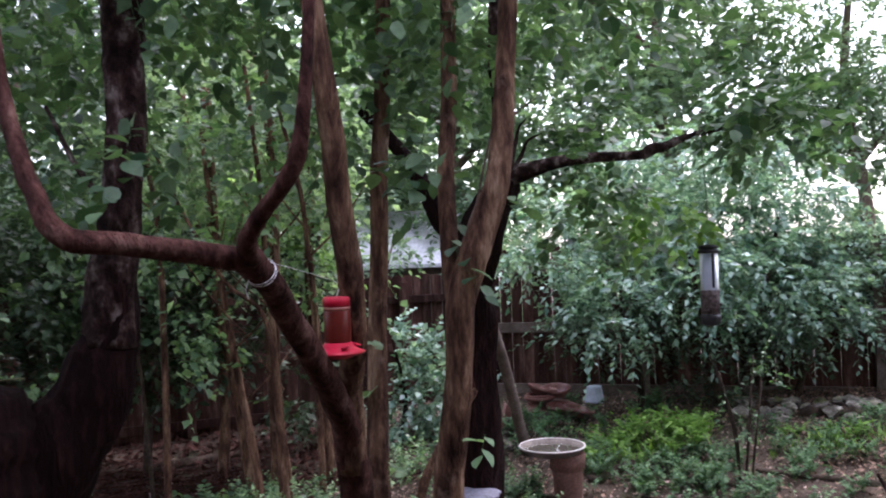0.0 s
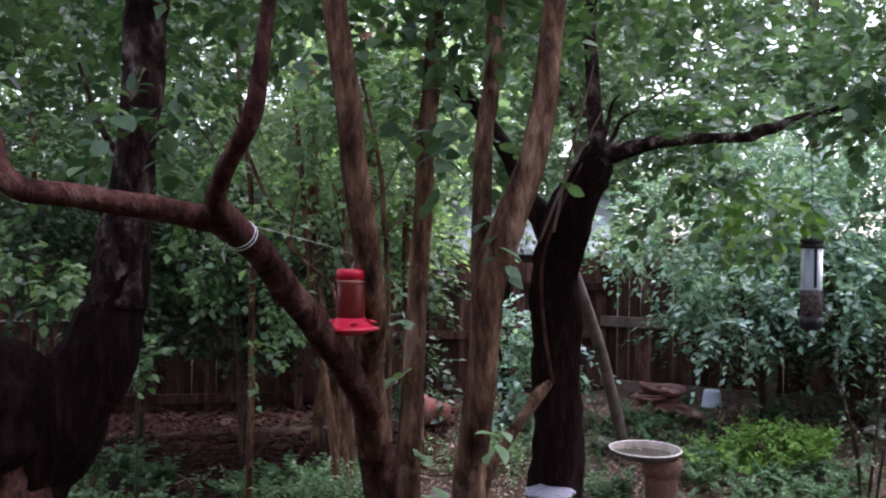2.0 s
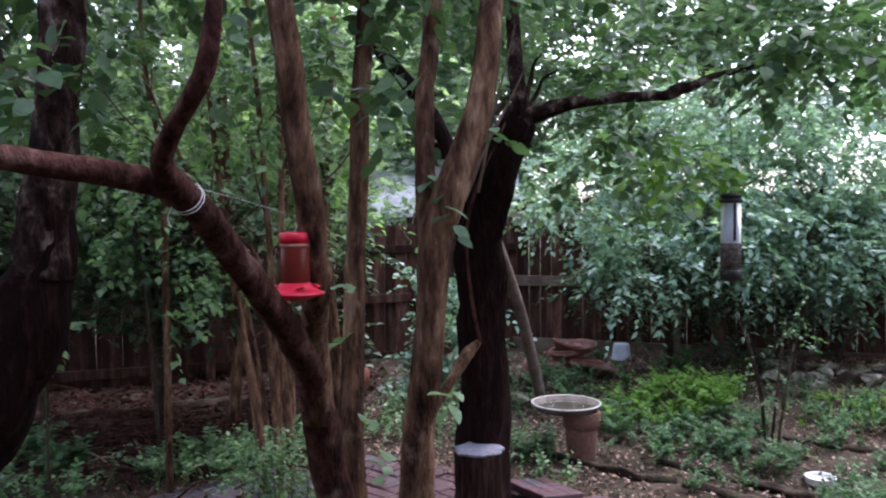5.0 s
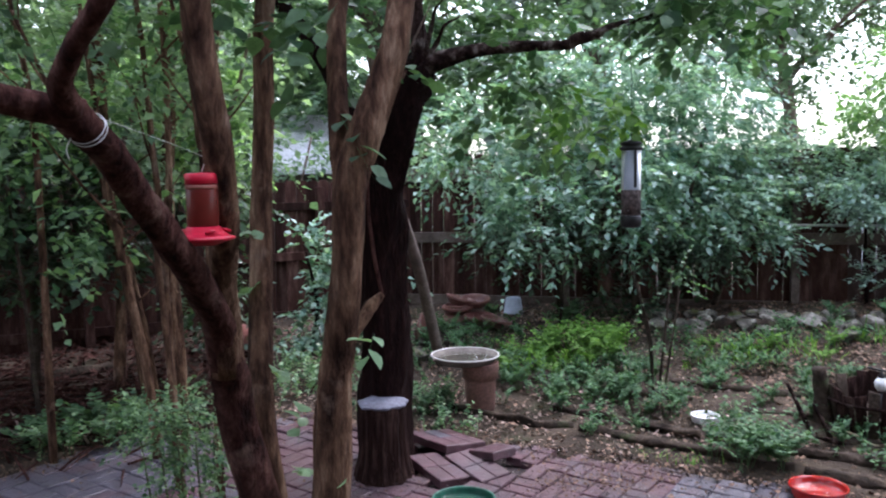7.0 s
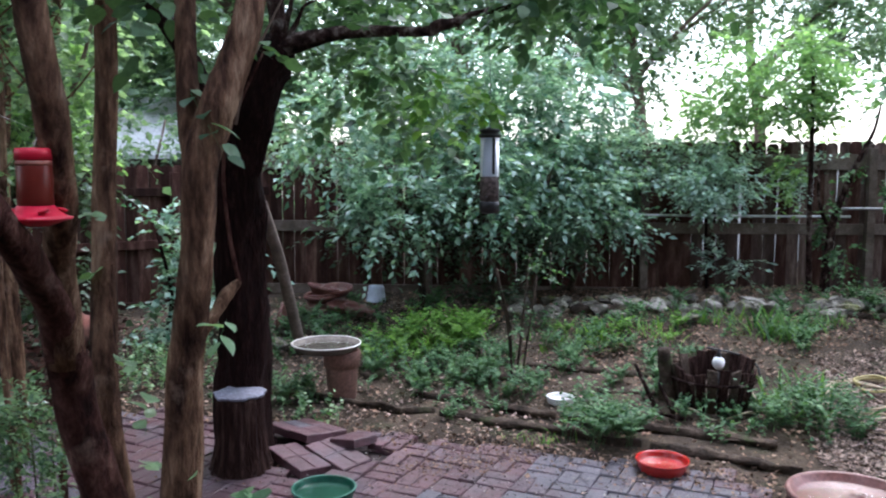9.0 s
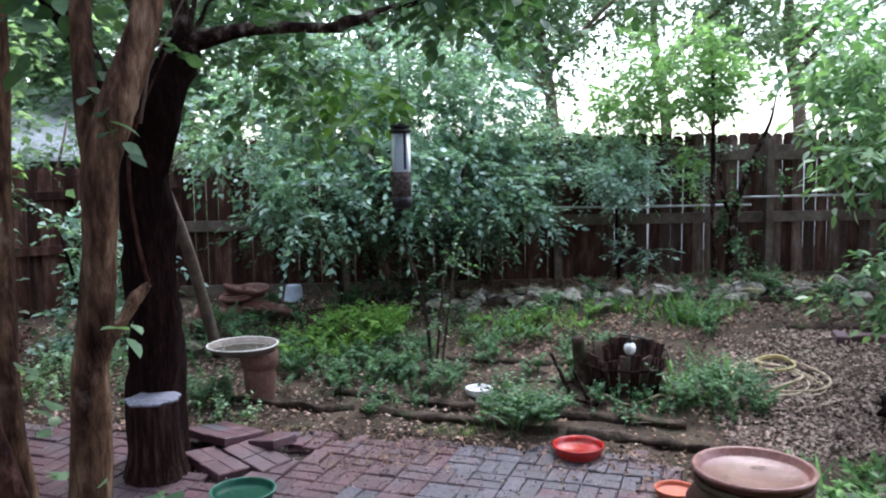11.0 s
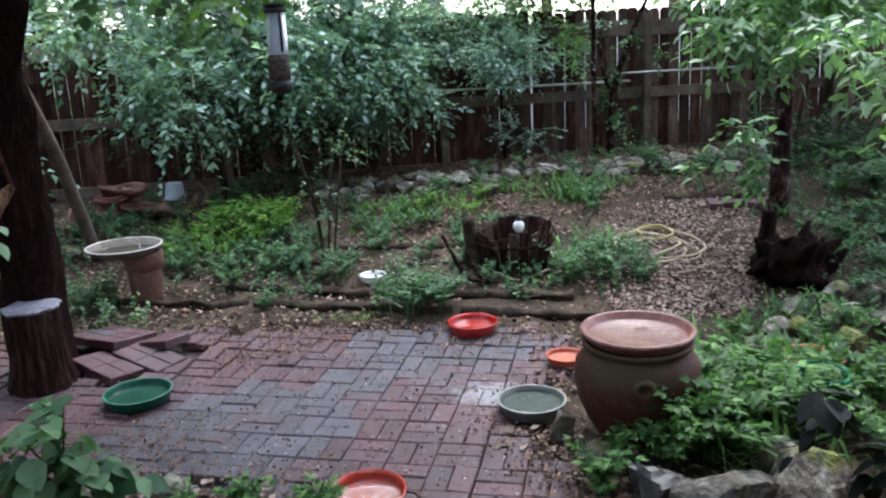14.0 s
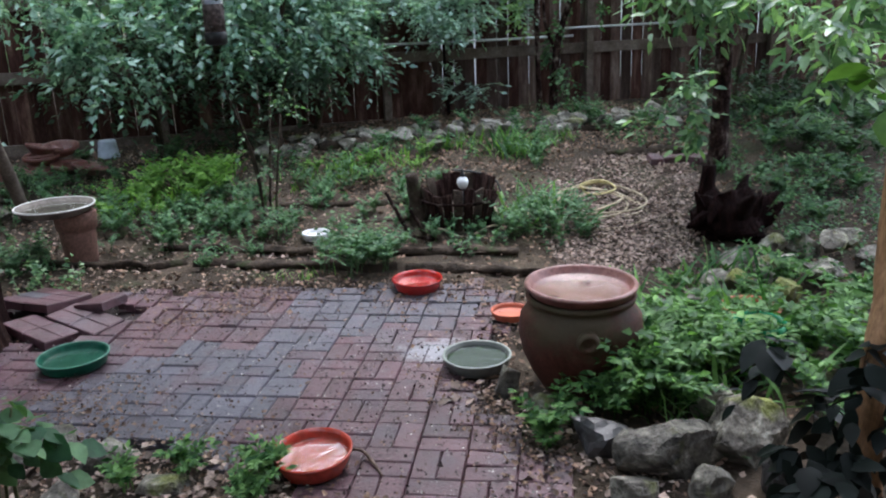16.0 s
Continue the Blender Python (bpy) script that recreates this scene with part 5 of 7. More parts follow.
saucer(2.75, 3.75, 0.01, 0.11, 0.045, M_ORANGE, "small orange clay saucer beside the urn", 0.0)
saucer(2.25, 3.33, 0.012, 0.165, 0.062, M_GREYGREEN, "grey-green glazed dish filled with rain water", 0.55, edge=M_RIM_GREY, wet=M_POND)
saucer(0.615, 4.53, 0.012, 0.172, 0.06, M_GREEN, "dark green glazed saucer lying on the patio", 0.2, edge=M_RIM_GREEN, wet=M_FILM)
saucer(2.41, 5.65, gz(2.41, 5.65), 0.1, 0.05, M_WHITE, "small white enamel bowl lying in the bed", 0.0, "bowl")
saucer(3.62, 2.86, 0.05, 0.15, 0.1, M_ORANGE, "orange clay bowl half hidden by leaves", 0.3, "bowl")

ball = thing("glass_bowl", 3.3, 2.56, 0.07, "green glass bowl half hidden by plants", "bowl")
v, f = lathe([(0.0, 0.02), (0.06, 0.02), (0.1, 0.06), (0.125, 0.13), (0.12, 0.17), (0.114, 0.17), (0.115, 0.13), (0.09, 0.07), (0.0, 0.04)], 28, 0.02, 4)
raw("body", v, f, M_GLASS_GREEN, ball)

pot = thing("tall_pot", 0.91, 6.17, gz(0.91, 6.17), "tall terracotta pot standing on soil", "pot")
v, f = lathe([(0.0, 0.0), (0.098, 0.0), (0.104, 0.03), (0.116, 0.225), (0.118, 0.24), (0.131, 0.245), (0.136, 0.35), (0.13, 0.36), (0.115, 0.36), (0.10, 0.26), (0.0, 0.24)], 32, 0.01, 2)
raw("body", v, f, M_POT, pot)
basin = thing("bird_bath_saucer", 0.80, 6.17, gz(0.91, 6.17) + 0.362, "wide pale-rimmed saucer resting on the tall pot", "dish")
v, f = lathe([(0.0, 0.003), (0.19, 0.0), (0.225, 0.02), (0.245, 0.045), (0.252, 0.05), (0.25, 0.058), (0.238, 0.056), (0.215, 0.03), (0.18, 0.016), (0.0, 0.014)], 40, 0.008, 5)
dish = raw("bowl", v, f, M_DARKWET, basin, "grey-brown damp bowl")
v, f = lathe([(0.2455, 0.053), (0.253, 0.05), (0.256, 0.055), (0.253, 0.061), (0.247, 0.061), (0.2445, 0.057), (0.2455, 0.053)], 64, 0.008, 5)
raw("rim", v, f, M_PALE, dish, "pale worn rim of the saucer")
v, f = lathe([(0.0, 0.034), (0.216, 0.034)], 40)
raw("water", v, f, M_WATER, dish, "still rain water").visible_shadow = False
urn = thing("urn", 2.515, 2.89, 0.0, "large rounded mossy clay urn with lug", "urn")
v, f = lathe([(0.0, 0.0), (0.15, 0.0), (0.165, 0.02), (0.213, 0.1), (0.256, 0.2), (0.273, 0.29), (0.264, 0.36), (0.238, 0.40), (0.222, 0.415), (0.218, 0.425), (0.235, 0.435), (0.24, 0.45), (0.23, 0.458), (0.205, 0.455), (0.2, 0.40), (0.0, 0.38)], 48, 0.006, 8)
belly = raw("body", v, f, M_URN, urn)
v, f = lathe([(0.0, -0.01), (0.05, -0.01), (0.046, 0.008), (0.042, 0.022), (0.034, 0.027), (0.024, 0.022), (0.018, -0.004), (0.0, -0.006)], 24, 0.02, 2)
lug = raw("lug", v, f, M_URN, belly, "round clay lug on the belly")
d = Vector((-0.56, -0.83, 0.0)).normalized()
lug.matrix_local = look(d * 0.264 + Vector((0, 0, 0.33)), d * -1.0 + Vector((0, 0, 0.33))) @ pose(0, 0, 0, 0, 0, 0)
tray = thing("urn_saucer", 2.515, 2.89, 0.457, "wet pink terracotta saucer set on the urn", "dish")
v, f = lathe([(0.0, 0.004), (0.2, 0.0), (0.225, 0.006), (0.238, 0.03), (0.246, 0.034), (0.248, 0.042), (0.243, 0.05), (0.232, 0.05), (0.226, 0.044), (0.216, 0.02), (0.205, 0.013), (0.0, 0.011)], 56, 0.006, 9)
raw("bowl", v, f, M_TERRA_PINK, tray)
v, f = lathe([(0.0, 0.0145), (0.204, 0.0145)], 40)
raw("water", v, f, M_FILM, tray, "thin film of rain water").visible_shadow = False

for k, (x, y) in enumerate(((0.04, 0.06), (0.06, 0.05), (-0.15, 0.02))):
    v, f = leaves(np.array([[x, y, 0.018]]), unit(np.array([[0.7, 0.4 - k * 0.5, 0.1]])), np.array([0.04]), np.array([0.014]), np.random.default_rng(k))
    fast("fallen_leaf", v, f, M_LITTER, tray)

# ---- bird feeders ----
hum = thing("hummingbird_feeder", -0.32, 2.70, 1.62, "red hummingbird feeder hung on white string", "bird feeder")
hum.matrix_world = pose(-0.32, 2.70, 1.615) @ Matrix.Diagonal((1.12, 1.12, 1.0, 1))
v, f = lathe([(0.0, -0.006), (0.03, -0.006), (0.055, 0.004), (0.08, 0.012), (0.083, 0.017), (0.066, 0.024), (0.05, 0.036), (0.042, 0.05), (0.0, 0.05)], 36)
feed = raw("base", v, f, M_PLASTIC_RED, hum, "bright red feeding base")
v, f = lathe([(0.0, 0.047), (0.038, 0.047), (0.041, 0.055), (0.041, 0.165), (0.038, 0.172), (0.0, 0.172)], 32)
raw("bottle", v, f, M_NECTAR, hum, "dark red nectar bottle")
v, f = lathe([(0.0405, 0.172), (0.0425, 0.172), (0.043, 0.2), (0.039, 0.205), (0.0, 0.207)], 32)
raw("cap", v, f, M_PLASTIC_RED, hum, "red screw cap")
v, f = lathe([(0.0405, 0.158), (0.0418, 0.158), (0.0418, 0.171), (0.0405, 0.171)], 32)
raw("air_band", v, f, M_NECTAR_TOP, hum, "pale red band of empty bottle")
for k in range(4):
    v, f = lathe([(0.0, 0.0), (0.012, 0.0), (0.014, 0.006), (0.0, 0.008)], 10)
    raw("port", v, f, M_PLASTIC_RED, feed).matrix_local = pose(0.06 * math.cos(k * 1.57 + 0.5), 0.06 * math.sin(k * 1.57 + 0.5), 0.034, 20 * math.sin(k), 20 * math.cos(k), 0)
v, f = tube([(0.0, 0, 0.206, 0.0018), (0.012, 0, 0.24, 0.0018), (0.035, 0.0, 0.30, 0.0018), (0.05, -0.02, 0.47, 0.0018)], 6, 4, 0)
raw("string", v, f, M_STRING, hum)

tube_f = thing("tube_feeder", 1.425, 4.2, 1.54, "clear tube bird feeder half full of seed", "bird feeder")
v, f = lathe([(0.0, 0.0), (0.035, 0.0), (0.05, 0.01), (0.052, 0.05), (0.046, 0.06), (0.0, 0.06)], 28)
tbase = raw("base", v, f, M_BLACK, tube_f)
v, f = lathe([(0.0, 0.061), (0.0478, 0.061), (0.0478, 0.18), (0.046, 0.19), (0.0, 0.186)], 24)
raw("seed", v, f, M_SEED, tube_f, "brown bird seed")
v, f = lathe([(0.045, 0.06), (0.045, 0.375), (0.047, 0.375), (0.047, 0.06), (0.045, 0.06)], 28)
raw("tube", v, f, M_CLEAR, tube_f, "clear plastic tube").visible_shadow = False
bm = bmesh.new()
boxed(bm, pose(0.006, 0, 0.285), 0.014, 0.099, 0.178, 0.002)
part("divider", bm, M_BLACK, tube_f)
v, f = lathe([(0.0, 0.376), (0.05, 0.376), (0.058, 0.384), (0.054, 0.392), (0.045, 0.395), (0.045, 0.402), (0.054, 0.405), (0.05, 0.416), (0.0, 0.43)], 28)
raw("cap", v, f, M_BLACK, tube_f)
for k in range(3):
    v, f = tube([(0.0, 0.04, 0.0, 0.003), (0.0, 0.11, 0.0, 0.003)], 6, 1, 0)
    raw("perch", v, f, M_BLACK, tbase).matrix_local = pose(0, 0, 0.085, 0, 0, k * 120 + 30)
v, f = tube([(0, 0, 0.42, 0.002), (0.0, 0.0, 0.7, 0.002), (-0.02, 0.0, 1.04, 0.002)], 5, 2, 0)
raw("wire", v, f, M_BLACK, tube_f)

tie = thing("string_tie", 0, 0, 0, "white string tied round the bent limb", "string")
for k in range(2):
    pts = []
    for i in range(9):
        a = i / 8 * 6.28
        c = Vector((-0.4485 - 0.0016 * k, 2.16 - 0.011 * k, 1.912 + 0.0065 * k))
        ax = Vector((-0.11, -0.85, 0.51)).normalized()
        u = ax.cross(Vector((1, 0, 0))).normalized()
        w = ax.cross(u)
        pts.append((*(c + (u * math.cos(a) + w * math.sin(a)) * (0.0422 + 0.0005 * k)), 0.0012))
    v, f = tube(pts, 6, 3, 0)
    raw("loop", v, f, M_STRING, tie)
v, f = tube([(-0.43, 2.13, 1.945, 0.0008), (-0.36, 2.5, 1.9, 0.0008), (-0.3, 2.75, 1.86, 0.0008)], 6, 3, 0)
raw("line", v, f, M_STRING, tie)
v, f = tube([(-0.476, 2.13, 1.9, 0.0016), (-0.485, 2.12, 1.87, 0.0016), (-0.478, 2.12, 1.845, 0.0016)], 6, 3, 0)
raw("loose_end", v, f, M_STRING, tie)


# ---- logs that edge the beds ----
def log(pts, r, label="rotting wooden log edging the garden bed", seed=1, mat=None):
    """A half-buried crooked log through the points of the plan."""
    rl = np.random.default_rng(seed)
    path = spline([(x, y, 0, 0) for x, y in pts], 4)
    rows = []
    for i, p in enumerate(path):
        x, y = p[0] + rl.normal() * 0.012, p[1] + rl.normal() * 0.012
        rows.append((x, y, gz(x, y) + r * (0.2 + 0.25 * rl.random()), r * rl.uniform(0.55, 0.9)))
    v, f = tube(rows, 11, 3, 0.2, seed)
    return tagged(raw("log", v, f, mat or M_LOG), label, "log", "logs round the beds")


log([(0.55, 6.3), (1.05, 5.98), (1.5, 5.67)], 0.04, seed=1)
log([(1.52, 5.66), (2.06, 5.26), (2.6, 4.8)], 0.045, seed=2)
log([(2.62, 4.78), (2.95, 4.5), (3.3, 4.17)], 0.045, seed=3)
log([(1.45, 6.07), (1.85, 5.75), (2.3, 5.4)], 0.04, seed=4)
log([(2.35, 5.37), (2.8, 5.0), (3.4, 4.56)], 0.05, seed=5)
log([(1.95, 6.35), (2.12, 6.2), (2.35, 6.13), (2.52, 6.2)], 0.045, seed=6)
log([(2.45, 6.45), (2.9, 6.1), (3.3, 5.85)], 0.035, seed=7)
log([(2.75, 5.75), (3.05, 5.55), (3.3, 5.45)], 0.035, seed=8)
log([(1.15, 6.5), (1.5, 6.75), (1.95, 7.05)], 0.05, seed=9)
log([(3.35, 7.72), (3.65, 7.6), (3.95, 7.45)], 0.07, seed=10)
log([(0.2, 6.2), (0.5, 6.45), (0.72, 6.5)], 0.04, seed=11)
log([(4.2, 7.45), (5.1, 6.92), (6.1, 6.25)], 0.04, seed=12)
log([(5.2, 5.75), (5.5, 5.55), (5.9, 5.3)], 0.05, seed=13)
log([(-4.5, 6.6), (-3.2, 7.2), (-1.9, 7.7)], 0.06, "long bare pole lying along the shaded fence", 14, M_LOG)

# ---- half barrel planter ----
bx, by = 3.42, 5.32
bz = gz(bx, by)
barrel = thing("barrel_planter", bx, by, bz, "broken half-barrel planter of dark rotten staves", "planter")
rs = np.random.default_rng(77)
for k in range(22):
    a = k * 360 / 22
    front = a < 75 or a > 290
    h = rs.uniform(0.27, 0.34) if front else (0.345 + 0.006 * math.sin(k * 2.1) if 60 < a < 175 else rs.uniform(0.27, 0.34))
    bm = bmesh.new()
    boxed(bm, Matrix(), 0.062 if front else 0.076, 0.022, 1.0, 0.005)
    for vv in bm.verts:
        t = vv.co.z + 0.5
        vv.co = Vector((vv.co.x * (0.9 + 0.25 * t), vv.co.y - 0.225 - 0.06 * math.sin(t * 1.9), -0.04 + t * h + 0.01 * math.sin(vv.co.x * 60 + k * 2) * t))
    bmesh.ops.rotate(bm, cent=(0, 0, 0), matrix=Matrix.Rotation(radians(a), 3, "Z"), verts=bm.verts)
    part("stave", bm, M_STUMP if k % 4 else M_LOG, barrel)
v, f = lathe([(0.272, 0.175), (0.296, 0.175), (0.298, 0.19), (0.274, 0.192)], 30, 0.01, 2)
raw("hoop", v, f, M_BARK_TALL, barrel, "rusty dark iron hoop")
v, f = tube([(0.1, 0.255, 0.33, 0.008), (0.25, 0.11, 0.31, 0.008), (0.3, -0.05, 0.27, 0.008), (0.29, -0.13, 0.2, 0.007)], 6, 4, 0)
raw("top_band", v, f, M_BLACK, barrel, "bent dark iron band")
v, f = lathe([(0.0, 0.1), (0.24, 0.1)], 20, 0.02, 2)
raw("soil", v, f, M_SOIL, barrel)
for k, (x, y, dx, dy, h) in enumerate(((-0.42, 0.02, -0.12, 0.1, 0.3), (-0.36, -0.12, -0.1, 0.05, 0.22), (-0.3, -0.24, -0.22, 0.02, 0.06))):
    v, f = tube([(bx + x, by + y, gz(bx + x, by + y), 0.016), (bx + x + dx * 0.5, by + y + dy * 0.5, gz(bx + x, by + y) + h * 0.5, 0.015), (bx + x + dx, by + y + dy, gz(bx + x, by + y) + h, 0.01)], 7, 3, 0.1, k)
    tagged(raw("stick", v, f, M_BARK_TALL), "dark stick leaning beside the planter", "stick", "sticks by the planter")
pts = [(bx + 0.31 * math.cos(a) * (1 + 0.1 * math.sin(3 * a)), by + 0.33 * math.sin(a)) for a in np.arange(-3.0, 0.6, 0.2)]
v, f = tube([(x, y, gz(x, y) + 0.02 + 0.02 * math.sin(i), 0.008) for i, (x, y) in enumerate(pts)], 7, 3, 0)
tagged(raw("hose_end", v, f, M_HOSE), "pale tan hose lying round the planter's foot", "hose")
post = thing("wooden_post", 3.12, 5.42, gz(3.12, 5.42), "short weathered wooden post by the planter", "post")
v, f = tube([(0.02, 0, -0.05, 0.06), (0.0, 0, 0.2, 0.054), (-0.04, 0, 0.39, 0.05)], 8, 4, 0.12, 3)
raw("shaft", v, f, M_LOG, post)
lamp = thing("garden_ornament", 3.36, 5.16, gz(3.36, 5.16) + 0.3, "small white globe ornament with dark finial", "ornament")
v, f = lathe([(0.0, 0.0), (0.02, 0.0), (0.036, 0.02), (0.042, 0.045), (0.036, 0.07), (0.018, 0.085), (0.0, 0.088)], 20)
raw("globe", v, f, M_WHITE, lamp)
v, f = lathe([(0.0, -0.3), (0.008, -0.3), (0.008, 0.0), (0.0, 0.0)], 8)
raw("stake", v, f, M_BLACK, lamp)
v, f = lathe([(0.018, 0.084), (0.022, 0.095), (0.012, 0.11), (0.006, 0.14), (0.0, 0.145)], 12)
raw("finial", v, f, M_BLACK, lamp)


# ---- rocks, clay pots, hose, black root ----
def rock(x, y, z, sx, sy, sz, mat, seed, label, group="", name="rock", rz=0):
    bm = bmesh.new()
    bmesh.ops.create_icosphere(bm, subdivisions=4 if max(sx, sy) > 0.15 else 3, radius=1.0)
    off = Vector((seed * 3.1, seed * 1.7, seed * 0.9))
    rk = np.random.default_rng(seed)
    cuts = [(Vector(d).normalized(), h) for d, h in zip(rk.normal(size=(15, 3)), rk.uniform(0.42, 0.8, 15))]
    for vv in bm.verts:
        p = vv.co.copy()
        q = p * (1 + 0.15 * noise.noise(p * 0.9 + off))
        for d, h in cuts:
            over = q.dot(d) - h
            if over > 0:
                q -= d * over
        vv.co = q * (1.15 + 0.09 * noise.noise(p * 2.3 + off) + 0.07 * noise.noise(p * 5.0 + off) + 0.045 * noise.noise(p * 11.0 + off))
    bmesh.ops.scale(bm, vec=(sx, sy, sz), verts=bm.verts)
    ob = part(name, bm, mat, smooth=False)
    ob.matrix_world = pose(x, y, z, 0, 0, rz)
    return tagged(ob, label, "rock", group)


rock(2.21, 3.04, 0.04, 0.07, 0.065, 0.1, M_STONE, 1, "grey upright stone beside the urn", "rocks by the patio")
rock(2.25, 2.86, 0.01, 0.1, 0.07, 0.045, M_STONE, 2, "flat grey stone at the urn's foot", "rocks by the patio")
rock(2.22, 2.42, 0.04, 0.12, 0.13, 0.13, M_STONE_DARK, 3, "dark wet boulder at the patio edge", "rocks by the patio", rz=20)
rock(2.38, 2.2, 0.05, 0.2, 0.14, 0.15, M_STONE, 4, "large pale grey boulder with moss", "rocks by the patio", rz=-30)
rock(2.64, 2.1, 0.06, 0.19, 0.15, 0.16, M_STONE_LICHEN, 5, "large lichen-covered limestone boulder", "rocks by the patio", rz=20)
rock(2.1, 2.14, 0.02, 0.1, 0.085, 0.08, M_STONE, 6, "rounded pale stone at the patio edge", "rocks by the patio")
rock(2.32, 1.98, 0.02, 0.1, 0.08, 0.08, M_STONE, 7, "small pale stone between boulders", "rocks by the patio")
rock(2.55, 1.86, 0.04, 0.13, 0.1, 0.11, M_STONE_DARK, 11, "dark wet boulder below the shrub", "rocks by the patio")
rock(2.8, 2.35, 0.04, 0.12, 0.1, 0.12, M_STONE, 12, "grey mossy boulder among the plants", "rocks by the patio")
rock(0.58, 3.44, 0.02, 0.15, 0.1, 0.1, M_STONE, 8, "low mossy stone at the patio edge", "rocks by the patio", rz=15)
rock(0.33, 3.7, 0.02, 0.16, 0.12, 0.1, M_STONE, 9, "low mossy stone at the patio edge", "rocks by the patio")
rock(0.74, 3.14, 0.01, 0.1, 0.08, 0.06, M_STONE, 10, "low mossy stone at the patio edge", "rocks by the patio")
rock(0.4, 3.3, 0.01, 0.12, 0.1, 0.07, M_STONE, 13, "low mossy stone at the patio edge", "rocks by the patio", rz=50)
for k, (x, y, q) in enumerate(((3.15, 3.1, 0.12), (3.36, 3.22, 0.13), (3.06, 3.3, 0.09), (3.5, 3.05, 0.09))):
    rock(x, y, 0.04, q * 1.2, q, q * 0.95, M_STONE_DARK if k % 2 else M_STONE, 140 + k, "dark damp stone behind the urn", "rocks by the patio", rz=k * 50)
for k, (x, y, q) in enumerate(((4.61, 3.5, 0.09), (4.06, 2.98, 0.15), (4.44, 3.05, 0.13), (3.96, 3.2, 0.1), (4.3, 3.3, 0.1), (4.85, 3.25, 0.1))):
    rock(x, y, gz(x, y) + 0.09, q, q * 0.85, q * 0.7, M_STONE_LICHEN if k % 2 else M_STONE, 150 + k, "pale weathered stone among the plants", "stones in the beds", rz=k * 35)
r9 = np.random.default_rng(9)
for k in range(120):
    s = k / 119
    x = 2.9 + 3.9 * s + r9.normal() * 0.1
    y = 7.75 - 1.5 * max(0, s - 0.2) / 0.8 + r9.normal() * 0.18
    q = r9.uniform(0.04, 0.105)
    rock(x, y, gz(x, y) + q * 0.6, q * r9.uniform(1, 1.6), q, q * r9.uniform(0.6, 0.9), M_STONE_PALE if k % 4 == 0 and s > 0.3 else M_STONE, 20 + k, "pale limestone lump in the row along the fence", "stones along the fence", "stone", r9.uniform(0, 180))
for k, (x, y) in enumerate(((4.45, 3.3), (4.6, 3.1), (4.2, 3.2), (4.75, 3.4), (4.9, 3.0), (3.95, 3.35), (4.3, 3.5), (3.6, 3.15), (5.1, 3.3), (3.3, 2.2), (0.5, 7.4), (0.62, 7.9))):
    rock(x, y, gz(x, y) + 0.05, 0.13, 0.1, 0.09, M_STONE, 90 + k, "grey weathered stone among the plants", "stones in the beds", "stone", k * 40)

pile = [(1.19, 8.55, 0.01, 5, 20), (0.98, 8.75, 0.09, 177, 120), (1.0, 8.75, 0.08, -6, 160), (0.99, 8.78, 0.09, 177, 200), (1.0, 8.78, 0.09, 3, 240), (1.02, 8.78, 0.16, -14, 280), (1.16, 8.8, 0.09, 177, 300), (1.17, 8.8, 0.14, 10, 340), (0.62, 8.2, 0.05, 75, 260), (1.32, 8.3, 0.03, 10, 80)]
for x, y, dz, tilt, rz in pile:
    t = thing("clay_pot", x, y, gz(x, y) + dz, "broken red clay dish in a heap", "pot", "heap of clay pots")
    t.matrix_world = pose(x, y, gz(x, y) + dz, tilt, 0, rz) @ Matrix.Scale(1.15, 4)
    v, f = lathe([(0.0, 0.0), (0.09, 0.0), (0.13, 0.045), (0.14, 0.048), (0.142, 0.075), (0.128, 0.075), (0.12, 0.05), (0.085, 0.012), (0.0, 0.01)], 24, 0.05, 3)
    raw("body", v, f, M_TERRA_PINK, t)
t = thing("clay_pot", -1.08, 8.00, 0, "red clay pot lying on its side", "pot")
t.matrix_world = pose(-0.96, 8.02, gz(-1.08, 8.00) + 0.1, 82, 0, 292) @ Matrix.Scale(1.08, 4)
v, f = lathe([(0.0, 0.0), (0.09, 0.0), (0.135, 0.22), (0.15, 0.22), (0.155, 0.28), (0.14, 0.28), (0.125, 0.22), (0.08, 0.015), (0.0, 0.012)], 28, 0.01, 3)
raw("body", v, f, M_TERRA, t)
box = thing("plastic_tub", 1.62, 9.0, gz(1.62, 9.0), "pale blue plastic tub upside down", "tub")
v, f = lathe([(0.0, 0.2), (0.095, 0.2), (0.105, 0.19), (0.13, 0.02), (0.14, 0.015), (0.14, 0.0), (0.125, 0.0), (0.09, 0.18), (0.0, 0.19)], 24)
raw("body", [(x * 0.8, y * 0.8, z * 0.85) for x, y, z in v], f, M_BLUE, box)

for x, y, rz in ((5.4, 5.3, 58), (5.53, 5.2, -30), (5.68, 5.08, 20)):
    bm = bmesh.new()
    boxed(bm, Matrix(), 0.2, 0.1, 0.06, 0.006)
    for vv in bm.verts:
        vv.co += Vector((noise.noise(vv.co * 30), noise.noise(vv.co * 31 + Vector((3, 0, 0))), noise.noise(vv.co * 29))) * 0.004
    ob = part("loose_brick", bm, M_BRICK, smooth=False)
    ob.matrix_world = pose(x, y, gz(x, y) + 0.035, 3, -4, rz)
    tagged(ob, "worn red brick lying on the litter", "brick", "loose bricks beyond the chips")

hose = thing("garden_hose", 4.5, 5.05, 0, "tan garden hose coiled loosely on the chips", "hose")
hose.matrix_world = Matrix()
pts = []
